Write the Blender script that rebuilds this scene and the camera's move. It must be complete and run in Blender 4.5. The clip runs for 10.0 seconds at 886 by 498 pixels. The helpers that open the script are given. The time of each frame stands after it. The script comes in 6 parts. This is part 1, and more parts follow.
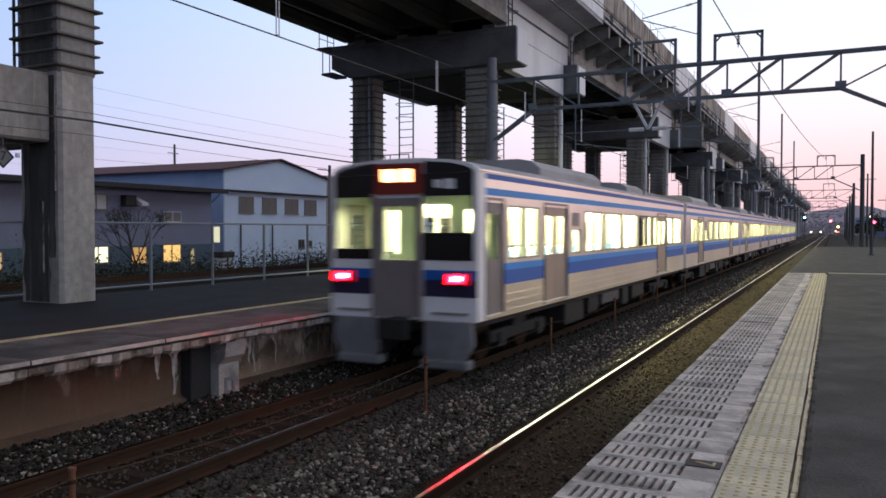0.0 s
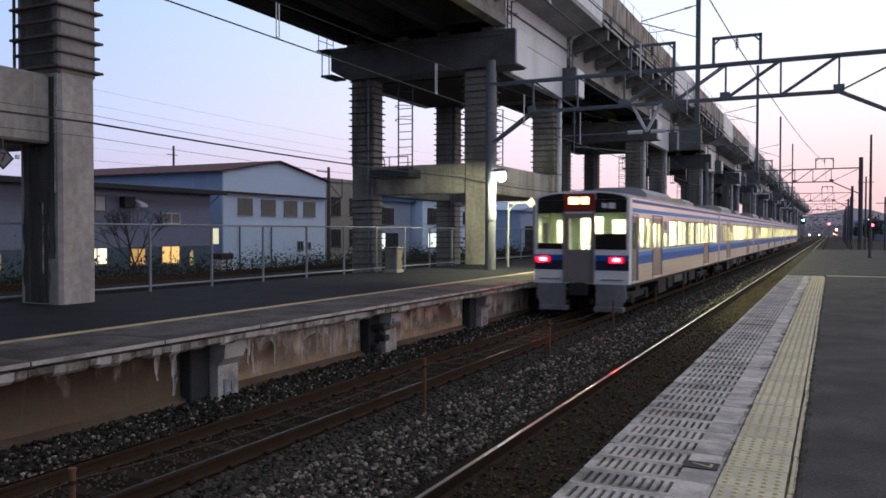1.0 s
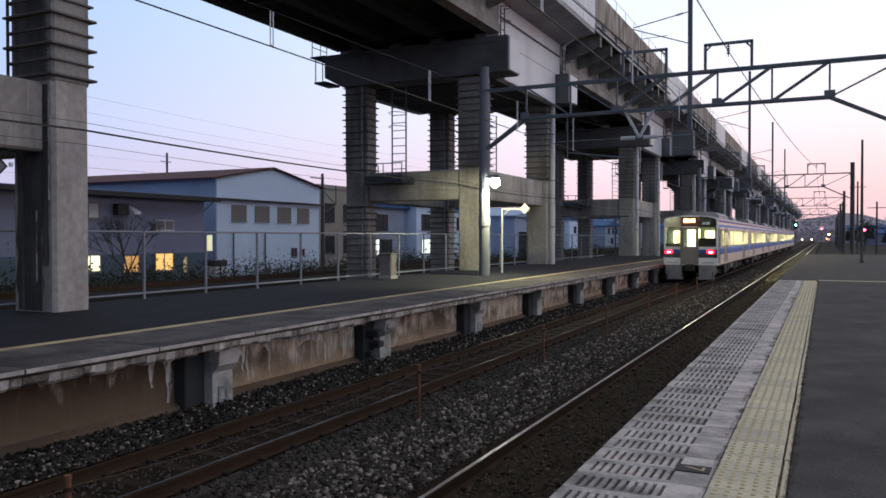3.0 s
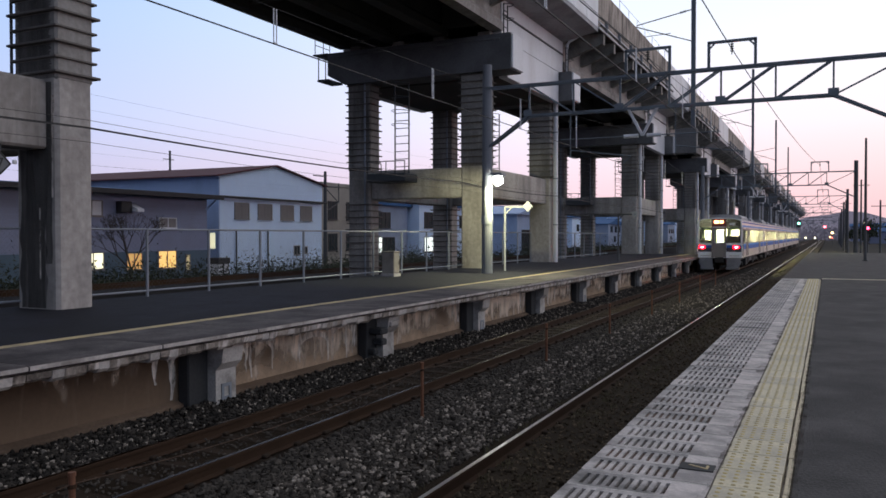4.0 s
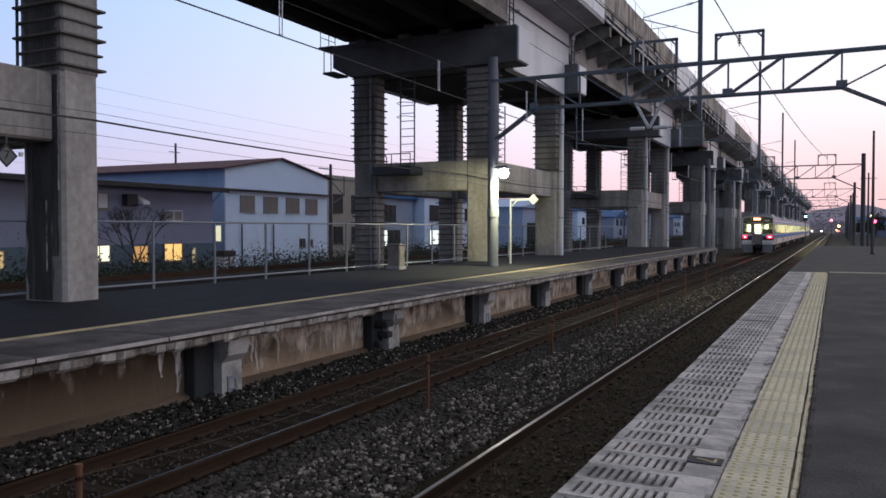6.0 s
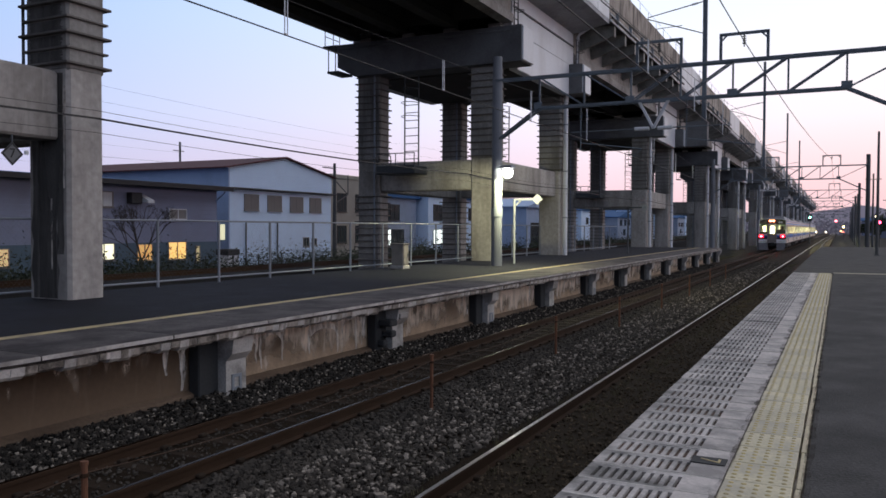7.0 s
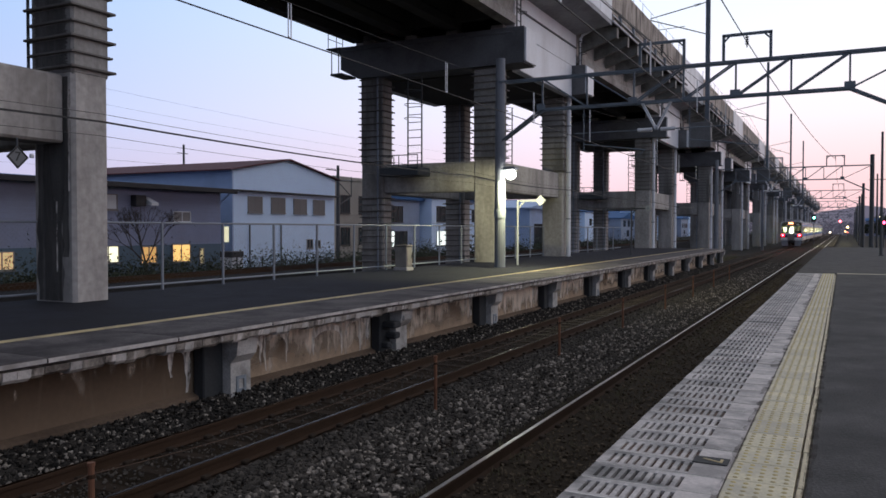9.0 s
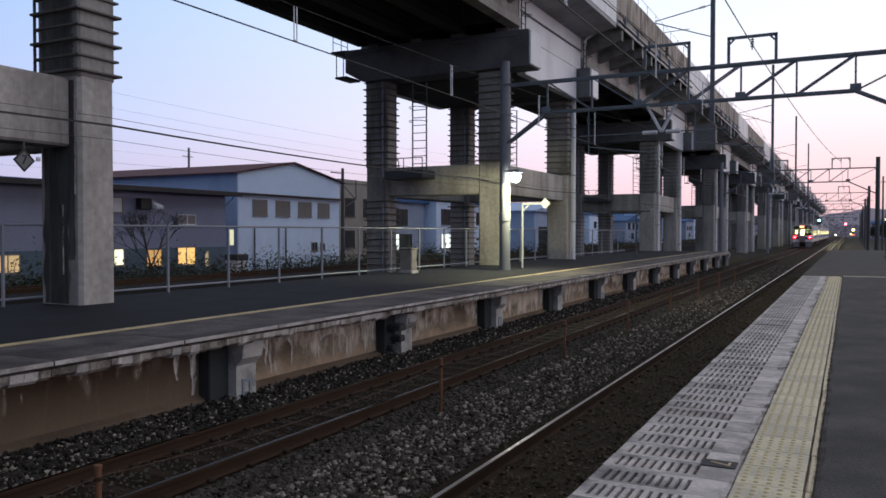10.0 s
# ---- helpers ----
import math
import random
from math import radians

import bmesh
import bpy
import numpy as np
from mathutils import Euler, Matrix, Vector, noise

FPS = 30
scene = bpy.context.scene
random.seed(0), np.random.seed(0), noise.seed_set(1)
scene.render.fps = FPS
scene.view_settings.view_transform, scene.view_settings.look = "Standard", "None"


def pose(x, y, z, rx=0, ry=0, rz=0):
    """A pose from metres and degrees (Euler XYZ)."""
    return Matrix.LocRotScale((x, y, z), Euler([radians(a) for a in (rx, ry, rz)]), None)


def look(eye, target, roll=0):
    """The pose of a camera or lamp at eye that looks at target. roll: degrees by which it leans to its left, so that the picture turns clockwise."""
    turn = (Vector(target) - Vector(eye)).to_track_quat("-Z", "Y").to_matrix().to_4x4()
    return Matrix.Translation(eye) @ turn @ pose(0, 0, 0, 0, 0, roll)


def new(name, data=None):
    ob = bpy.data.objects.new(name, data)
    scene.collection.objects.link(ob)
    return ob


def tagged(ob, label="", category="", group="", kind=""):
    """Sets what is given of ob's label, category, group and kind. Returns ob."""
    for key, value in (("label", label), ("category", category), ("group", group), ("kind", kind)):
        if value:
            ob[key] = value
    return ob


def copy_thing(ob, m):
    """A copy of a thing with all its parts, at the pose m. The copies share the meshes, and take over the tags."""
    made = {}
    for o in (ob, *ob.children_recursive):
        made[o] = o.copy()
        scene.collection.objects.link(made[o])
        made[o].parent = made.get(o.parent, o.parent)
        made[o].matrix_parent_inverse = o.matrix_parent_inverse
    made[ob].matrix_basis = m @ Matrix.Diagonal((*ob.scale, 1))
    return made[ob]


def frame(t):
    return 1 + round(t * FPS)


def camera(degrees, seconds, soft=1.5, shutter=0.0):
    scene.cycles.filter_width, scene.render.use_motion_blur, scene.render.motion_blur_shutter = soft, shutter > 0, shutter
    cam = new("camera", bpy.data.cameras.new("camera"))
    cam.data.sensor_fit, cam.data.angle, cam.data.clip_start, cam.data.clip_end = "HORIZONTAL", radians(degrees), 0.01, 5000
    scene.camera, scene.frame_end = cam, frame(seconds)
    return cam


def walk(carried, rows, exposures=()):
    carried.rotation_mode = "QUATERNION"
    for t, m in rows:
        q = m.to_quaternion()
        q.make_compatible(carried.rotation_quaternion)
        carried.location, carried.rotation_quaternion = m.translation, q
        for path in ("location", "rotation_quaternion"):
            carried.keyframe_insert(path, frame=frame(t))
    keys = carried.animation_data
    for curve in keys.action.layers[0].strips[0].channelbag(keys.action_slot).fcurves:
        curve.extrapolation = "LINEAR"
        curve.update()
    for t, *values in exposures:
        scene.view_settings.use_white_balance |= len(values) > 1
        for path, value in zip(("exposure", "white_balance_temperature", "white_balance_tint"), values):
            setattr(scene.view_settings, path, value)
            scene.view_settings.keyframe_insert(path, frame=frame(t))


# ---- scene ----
# The camera: hand-held on the platform, eye 1.45 m over the paving.
cam = camera(58.15, 10.0, soft=1.6, shutter=0.8)
walk(cam, [
    (0.0, look((-0.007, 0.049, 2.451), (-8.803, 18.004, 1.960), 0.001)),
    (0.5, look((-0.004, 0.049, 2.451), (-8.813, 17.998, 1.981), -0.036)),
    (1.0, look((0.004, 0.019, 2.453), (-8.766, 17.989, 2.013), 0.111)),
    (1.5, look((0.017, -0.005, 2.454), (-8.693, 17.995, 2.082), 0.161)),
    (2.0, look((0.021, -0.016, 2.456), (-8.680, 17.989, 2.110), -0.041)),
    (2.5, look((0.028, -0.022, 2.457), (-8.598, 18.020, 2.171), -0.073)),
    (4.0, look((0.016, -0.022, 2.455), (-8.679, 17.986, 2.114), -0.027)),
    (4.5, look((0.019, -0.023, 2.453), (-8.700, 17.972, 2.050), 0.064)),
    (5.0, look((0.015, -0.014, 2.452), (-8.712, 17.976, 1.979), 0.088)),
    (5.5, look((-0.000, -0.000, 2.450), (-8.786, 17.960, 1.940), -0.000)),
    (7.0, look((-0.007, -0.019, 2.450), (-8.898, 17.888, 1.920), 0.223)),
    (7.5, look((-0.003, -0.024, 2.451), (-8.958, 17.850, 1.892), 0.341)),
    (8.0, look((0.000, -0.039, 2.452), (-8.919, 17.851, 1.858), 0.211)),
    (8.5, look((0.005, -0.053, 2.452), (-8.963, 17.816, 1.942), 0.039)),
    (9.0, look((0.011, -0.054, 2.454), (-8.958, 17.815, 1.962), 0.050)),
    (9.5, look((0.006, -0.062, 2.453), (-8.987, 17.797, 2.007), -0.039)),
    (10.0, look((-0.003, -0.060, 2.452), (-9.072, 17.761, 2.033), 0.018)),
])

# ---- world: dusk sky, no sun left, rose glow low in the north-east ----
world = bpy.data.worlds.new("dusk_sky")
scene.world = world
world.use_nodes = True
wn, wl = world.node_tree.nodes, world.node_tree.links
wn.clear()
w_out = wn.new("ShaderNodeOutputWorld")
w_bg = wn.new("ShaderNodeBackground")
w_tc = wn.new("ShaderNodeTexCoord")
w_sep = wn.new("ShaderNodeSeparateXYZ")
wl.new(w_tc.outputs["Generated"], w_sep.inputs[0])
cool = wn.new("ShaderNodeValToRGB")   # away from the glow
warm = wn.new("ShaderNodeValToRGB")   # towards the glow
for ramp, stops in ((cool, ((0.0, (0.55, 0.50, 0.66)), (0.05, (0.62, 0.58, 0.80)), (0.14, (0.56, 0.66, 0.98)), (0.27, (0.45, 0.64, 1.0)), (0.5, (0.49, 0.56, 0.74)), (1.0, (0.44, 0.47, 0.55)))),
                    (warm, ((0.0, (0.86, 0.52, 0.54)), (0.05, (0.97, 0.64, 0.64)), (0.13, (1.0, 0.86, 0.86)), (0.24, (0.93, 0.95, 1.0)), (0.5, (0.65, 0.66, 0.71)), (1.0, (0.44, 0.47, 0.55))))):
    el = ramp.color_ramp.elements
    while len(el) < len(stops):
        el.new(0.5)
    for e, (p, c) in zip(el, stops):
        e.position, e.color = p, (*c, 1)
    wl.new(w_sep.outputs["Z"], ramp.inputs["Fac"])
w_dot = wn.new("ShaderNodeVectorMath")
w_dot.operation = "DOT_PRODUCT"
w_dot.inputs[1].default_value = (0.6, 0.8, 0.0)
wl.new(w_tc.outputs["Generated"], w_dot.inputs[0])
w_map = wn.new("ShaderNodeMapRange")
w_map.inputs["From Min"].default_value, w_map.inputs["From Max"].default_value = -0.05, 0.92
wl.new(w_dot.outputs["Value"], w_map.inputs["Value"])
w_mix = wn.new("ShaderNodeMix")
w_mix.data_type = "RGBA"
wl.new(w_map.outputs["Result"], w_mix.inputs["Factor"])
wl.new(cool.outputs["Color"], w_mix.inputs["A"])
wl.new(warm.outputs["Color"], w_mix.inputs["B"])
# the sky away from the afterglow is darker
w_half = wn.new("ShaderNodeMath")
w_half.operation = "MULTIPLY_ADD"
w_half.inputs[1].default_value, w_half.inputs[2].default_value = 0.5, 0.5
wl.new(w_dot.outputs["Value"], w_half.inputs[0])
w_back = wn.new("ShaderNodeValToRGB")
el = w_back.color_ramp.elements
while len(el) < 5:
    el.new(0.5)
for e, (p, c) in zip(el, ((0.0, 0.22), (0.46, 1.0), (0.80, 1.22), (0.92, 1.16), (1.0, 1.9))):
    e.position, e.color = p, (c, c, c, 1)
wl.new(w_half.outputs[0], w_back.inputs["Fac"])
wl.new(w_back.outputs["Color"], w_bg.inputs["Strength"])
wl.new(w_mix.outputs["Result"], w_bg.inputs["Color"])
wl.new(w_bg.outputs["Background"], w_out.inputs["Surface"])


# ---- helpers of the scene ----
def box(bm, x0, x1, y0, y1, z0, z1):
    v = [bm.verts.new(p) for p in ((x0, y0, z0), (x1, y0, z0), (x1, y1, z0), (x0, y1, z0), (x0, y0, z1), (x1, y0, z1), (x1, y1, z1), (x0, y1, z1))]
    for f in ((3, 2, 1, 0), (4, 5, 6, 7), (0, 1, 5, 4), (1, 2, 6, 5), (2, 3, 7, 6), (3, 0, 4, 7)):
        bm.faces.new([v[i] for i in f])
    return bm


def rbox(bm, x0, x1, y0, y1, z0, z1, b=0.02):
    """A box with chamfered edges."""
    m = bmesh.new()
    box(m, x0, x1, y0, y1, z0, z1)
    bmesh.ops.bevel(m, geom=m.edges[:], offset=b, segments=1, affect="EDGES")
    add(bm, m)
    return bm


def add(bm, other):
    off = {v: bm.verts.new(v.co) for v in other.verts}
    for f in other.faces:
        bm.faces.new([off[v] for v in f.verts])
    other.free()


def tube(bm, p, q, r, seg=8, r2=None):
    p, q = Vector(p), Vector(q)
    d = (q - p).normalized()
    a = d.orthogonal().normalized()
    b = d.cross(a)
    r2 = r if r2 is None else r2
    rings = []
    for c, rr in ((p, r), (q, r2)):
        rings.append([bm.verts.new(c + (a * math.cos(2 * math.pi * i / seg) + b * math.sin(2 * math.pi * i / seg)) * rr) for i in range(seg)])
    for i in range(seg):
        j = (i + 1) % seg
        bm.faces.new((rings[0][i], rings[0][j], rings[1][j], rings[1][i]))
    bm.faces.new(rings[0][::-1])
    bm.faces.new(rings[1])
    return bm


def bar(bm, p, q, w, h):
    """A rectangular bar from p to q, w wide and h high."""
    p, q = Vector(p), Vector(q)
    d = (q - p).normalized()
    s = d.cross(Vector((0, 0, 1)))
    s = s.normalized() if s.length > 1e-4 else Vector((1, 0, 0))
    u = s.cross(d)
    rings = [[bm.verts.new(c + s * (i * w / 2) + u * (j * h / 2)) for i, j in ((-1, -1), (1, -1), (1, 1), (-1, 1))] for c in (p, q)]
    for i in range(4):
        j = (i + 1) % 4
        bm.faces.new((rings[0][i], rings[0][j], rings[1][j], rings[1][i]))
    bm.faces.new(rings[0][::-1])
    bm.faces.new(rings[1])
    return bm


def prism(bm, prof, a0, a1, axis="y"):
    """A closed profile swept along an axis: (x, z) pairs along y, (y, z) pairs along x, (x, y) pairs along z."""
    put = {"y": lambda p, a: (p[0], a, p[1]), "x": lambda p, a: (a, p[0], p[1]), "z": lambda p, a: (p[0], p[1], a)}[axis]
    r0, r1 = [bm.verts.new(put(p, a0)) for p in prof], [bm.verts.new(put(p, a1)) for p in prof]
    n = len(prof)
    for i in range(n):
        j = (i + 1) % n
        bm.faces.new((r0[i], r0[j], r1[j], r1[i]))
    bm.faces.new(r0[::-1])
    bm.faces.new(r1)
    return bm


def link(name, bm, material, smooth=False):
    bmesh.ops.recalc_face_normals(bm, faces=bm.faces[:])
    me = bpy.data.meshes.new(name)
    bm.to_mesh(me)
    bm.free()
    me.materials.append(material)
    if smooth:
        for p in me.polygons:
            p.use_smooth = True
    return new(name, me)


def part(name, bm, material, parent, label="", smooth=False):
    ob = link(name, bm, material, smooth)
    ob.parent = parent
    return tagged(ob, label)


def piece(name, mesh, parent, loc, rot=(0, 0, 0)):
    """One of many alike pieces, on shared mesh data."""
    ob = new(name, mesh)
    ob.parent = parent
    ob.location, ob.rotation_euler = loc, rot
    return ob


def mesh_of(name, bm, material):
    bmesh.ops.recalc_face_normals(bm, faces=bm.faces[:])
    me = bpy.data.meshes.new(name)
    bm.to_mesh(me)
    bm.free()
    me.materials.append(material)
    return me


def thing(name, loc, label, category, group="", kind=""):
    ob = new(name)
    ob.empty_display_size = 0.2
    ob.location = loc
    return tagged(ob, label, category, group, kind)


def structure(name, bm, material, label="", category=""):
    return tagged(link(name, bm, material), label, category, "", "structure")


def sweep(bm, pts, r, seg=4):
    """One connected round tube along a line of points."""
    rings = []
    for i, p in enumerate(pts):
        d = (pts[min(i + 1, len(pts) - 1)] - pts[max(i - 1, 0)]).normalized()
        a = d.orthogonal().normalized()
        b = d.cross(a)
        rings.append([bm.verts.new(p + (a * math.cos(2 * math.pi * k / seg) + b * math.sin(2 * math.pi * k / seg)) * r) for k in range(seg)])
    for q, w in zip(rings, rings[1:]):
        for k in range(seg):
            bm.faces.new((q[k], q[(k + 1) % seg], w[(k + 1) % seg], w[k]))
    bm.faces.new(rings[0][::-1])
    bm.faces.new(rings[-1])
    return bm


def wire(bm, p, q, sag, r=0.012, n=10):
    p, q = Vector(p), Vector(q)
    return sweep(bm, [p.lerp(q, i / n) - Vector((0, 0, 4 * sag * (i / n) * (1 - i / n))) for i in range(n + 1)], r)


def wall_openings(bm, x0, x1, y0, y1, z0, z1, openings):
    """One connected wall with thickness along y, with rectangular openings (ya, yb, za, zb) through it."""
    ys = sorted({y0, y1, *[min(max(v, y0), y1) for o in openings for v in o[:2]]})
    zs = sorted({z0, z1, *[min(max(v, z0), z1) for o in openings for v in o[2:]]})
    ny, nz = len(ys) - 1, len(zs) - 1
    made = {}

    def solid(i, j):
        if not (0 <= i < ny and 0 <= j < nz):
            return False
        y, z = (ys[i] + ys[i + 1]) / 2, (zs[j] + zs[j + 1]) / 2
        return not any(o[0] < y < o[1] and o[2] < z < o[3] for o in openings)

    def at(k, i, j):
        if (k, i, j) not in made:
            made[k, i, j] = bm.verts.new(((x0, x1)[k], ys[i], zs[j]))
        return made[k, i, j]

    for i in range(ny):
        for j in range(nz):
            if not solid(i, j):
                continue
            bm.faces.new((at(0, i, j), at(0, i, j + 1), at(0, i + 1, j + 1), at(0, i + 1, j)))
            bm.faces.new((at(1, i, j), at(1, i + 1, j), at(1, i + 1, j + 1), at(1, i, j + 1)))
            for di, dj, p, q in ((-1, 0, (i, j), (i, j + 1)), (1, 0, (i + 1, j + 1), (i + 1, j)), (0, -1, (i + 1, j), (i, j)), (0, 1, (i, j + 1), (i + 1, j + 1))):
                if not solid(i + di, j + dj):
                    bm.faces.new((at(0, *p), at(1, *p), at(1, *q), at(0, *q)))
    return bm


# ---- materials ----
def mat(name, col, rough=0.8, metal=0.0, var=0.25, scale=3.0, bump=0.15, dark=None, dirt=0.0, dirt_scale=0.6, stretch=(1, 1, 1), island=0.0, spec=0.5, streak=None, pale_foot=None):
    """A paint or mineral surface: fine grain, broad tone changes, optional dirt of another colour, and relief."""
    m = bpy.data.materials.new(name)
    m.use_nodes = True
    n, l = m.node_tree.nodes, m.node_tree.links
    b = n["Principled BSDF"]
    b.inputs["Roughness"].default_value, b.inputs["Metallic"].default_value = rough, metal
    b.inputs["Specular IOR Level"].default_value = spec
    tc = n.new("ShaderNodeTexCoord")
    # every object takes its own stretch of the pattern
    oi, ov, oa = n.new("ShaderNodeObjectInfo"), n.new("ShaderNodeVectorMath"), n.new("ShaderNodeVectorMath")
    ov.operation, oa.operation = "SCALE", "ADD"
    ov.inputs[0].default_value = (37.0, 53.0, 0.0)
    l.new(oi.outputs["Random"], ov.inputs["Scale"])
    l.new(tc.outputs["Object"], oa.inputs[0])
    l.new(ov.outputs["Vector"], oa.inputs[1])
    place = oa.outputs["Vector"]
    mp = n.new("ShaderNodeMapping")
    mp.inputs["Scale"].default_value = stretch
    l.new(place, mp.inputs["Vector"])
    fine, broad = n.new("ShaderNodeTexNoise"), n.new("ShaderNodeTexNoise")
    fine.inputs["Scale"].default_value, fine.inputs["Detail"].default_value = scale * 9, 6
    broad.inputs["Scale"].default_value, broad.inputs["Detail"].default_value = scale * 0.4, 5
    for t in (fine, broad):
        l.new(place, t.inputs["Vector"])
    sm = n.new("ShaderNodeMath")
    sm.operation = "ADD"
    l.new(fine.outputs["Fac"], sm.inputs[0])
    l.new(broad.outputs["Fac"], sm.inputs[1])
    rng = n.new("ShaderNodeMapRange")
    rng.inputs["From Min"].default_value, rng.inputs["From Max"].default_value = 0.6, 1.4
    rng.inputs["To Min"].default_value, rng.inputs["To Max"].default_value = 1 - var, 1 + var
    l.new(sm.outputs[0], rng.inputs["Value"])
    hsv = n.new("ShaderNodeHueSaturation")
    hsv.inputs["Color"].default_value = (*col, 1)
    l.new(rng.outputs["Result"], hsv.inputs["Value"])
    out = hsv.outputs["Color"]
    if dirt:
        dn = n.new("ShaderNodeTexNoise")
        dn.inputs["Scale"].default_value, dn.inputs["Detail"].default_value = dirt_scale, 8
        dn.inputs["Roughness"].default_value = 0.62
        l.new(mp.outputs["Vector"], dn.inputs["Vector"])
        dr = n.new("ShaderNodeMapRange")
        dr.inputs["From Min"].default_value, dr.inputs["From Max"].default_value = 0.44, 0.64
        dr.inputs["To Max"].default_value = dirt
        l.new(dn.outputs["Fac"], dr.inputs["Value"])
        mx = n.new("ShaderNodeMix")
        mx.data_type = "RGBA"
        l.new(dr.outputs["Result"], mx.inputs["Factor"])
        l.new(out, mx.inputs["A"])
        mx.inputs["B"].default_value = (*(dark or [c * 0.4 for c in col]), 1)
        out = mx.outputs["Result"]
    if pale_foot:
        # paler sandy band along the foot of a wall, with an uneven upper edge
        sp_c, sp_z0, sp_z1 = pale_foot
        sx = n.new("ShaderNodeSeparateXYZ")
        l.new(tc.outputs["Object"], sx.inputs[0])
        wob = n.new("ShaderNodeMath")
        wob.operation = "MULTIPLY_ADD"
        wob.inputs[1].default_value = 0.5
        l.new(broad.outputs["Fac"], wob.inputs[0])
        l.new(sx.outputs["Z"], wob.inputs[2])
        sp_r = n.new("ShaderNodeMapRange")
        sp_r.inputs["From Min"].default_value, sp_r.inputs["From Max"].default_value = sp_z0 + 0.25, sp_z1 + 0.25
        sp_r.inputs["To Min"].default_value, sp_r.inputs["To Max"].default_value = 0.8, 0.0
        l.new(wob.outputs[0], sp_r.inputs["Value"])
        sp_m = n.new("ShaderNodeMix")
        sp_m.data_type = "RGBA"
        l.new(sp_r.outputs["Result"], sp_m.inputs["Factor"])
        l.new(out, sp_m.inputs["A"])
        sp_m.inputs["B"].default_value = (*sp_c, 1)
        out = sp_m.outputs["Result"]
    if streak:
        # pale runs down a wall, broken by patches
        sc, amount = streak
        m2 = n.new("ShaderNodeMapping")
        m2.inputs["Scale"].default_value = (2.6, 2.6, 0.55)
        l.new(place, m2.inputs["Vector"])
        s_n = n.new("ShaderNodeTexNoise")
        s_n.inputs["Scale"].default_value, s_n.inputs["Detail"].default_value, s_n.inputs["Distortion"].default_value = 1.6, 9, 0.7
        l.new(m2.outputs["Vector"], s_n.inputs["Vector"])
        s_r = n.new("ShaderNodeMapRange")
        s_r.inputs["From Min"].default_value, s_r.inputs["From Max"].default_value = 0.56, 0.68
        s_r.inputs["To Max"].default_value = amount
        l.new(s_n.outputs["Fac"], s_r.inputs["Value"])
        s_m = n.new("ShaderNodeMix")
        s_m.data_type = "RGBA"
        l.new(s_r.outputs["Result"], s_m.inputs["Factor"])
        l.new(out, s_m.inputs["A"])
        s_m.inputs["B"].default_value = (*sc, 1)
        out = s_m.outputs["Result"]
    if island:
        inf = n.new("ShaderNodeObjectInfo")
        geo = n.new("ShaderNodeNewGeometry")
        s2 = n.new("ShaderNodeMath")
        s2.operation = "ADD"
        l.new(inf.outputs["Random"], s2.inputs[0])
        l.new(geo.outputs["Random Per Island"], s2.inputs[1])
        r2 = n.new("ShaderNodeMapRange")
        r2.inputs["From Max"].default_value = 2.0
        r2.inputs["To Min"].default_value, r2.inputs["To Max"].default_value = 1 - island, 1 + island
        l.new(s2.outputs[0], r2.inputs["Value"])
        h2 = n.new("ShaderNodeHueSaturation")
        l.new(out, h2.inputs["Color"])
        l.new(r2.outputs["Result"], h2.inputs["Value"])
        out = h2.outputs["Color"]
    l.new(out, b.inputs["Base Color"])
    if bump:
        bp = n.new("ShaderNodeBump")
        bp.inputs["Strength"].default_value, bp.inputs["Distance"].default_value = bump, 0.02
        l.new(fine.outputs["Fac"], bp.inputs["Height"])
        l.new(bp.outputs["Normal"], b.inputs["Normal"])
    return m


def thin_out(m, lo, hi, scale, stretch):
    """Lets a stain or crust fade in patches, with the bare surface between."""
    n, l = m.node_tree.nodes, m.node_tree.links
    tc, mp, no, mr = n.new("ShaderNodeTexCoord"), n.new("ShaderNodeMapping"), n.new("ShaderNodeTexNoise"), n.new("ShaderNodeMapRange")
    mp.inputs["Scale"].default_value = stretch
    no.inputs["Scale"].default_value, no.inputs["Detail"].default_value = scale, 6
    mr.inputs["From Min"].default_value, mr.inputs["From Max"].default_value = lo, hi
    l.new(tc.outputs["Object"], mp.inputs["Vector"])
    l.new(mp.outputs["Vector"], no.inputs["Vector"])
    l.new(no.outputs["Fac"], mr.inputs["Value"])
    l.new(mr.outputs["Result"], n["Principled BSDF"].inputs["Alpha"])
    return m


def glow(name, col, strength):
    m = bpy.data.materials.new(name)
    m.use_nodes = True
    b = m.node_tree.nodes["Principled BSDF"]
    b.inputs["Base Color"].default_value = (*col, 1)
    b.inputs["Emission Color"].default_value = (*col, 1)
    b.inputs["Emission Strength"].default_value = strength
    b.inputs["Roughness"].default_value = 0.4
    return m


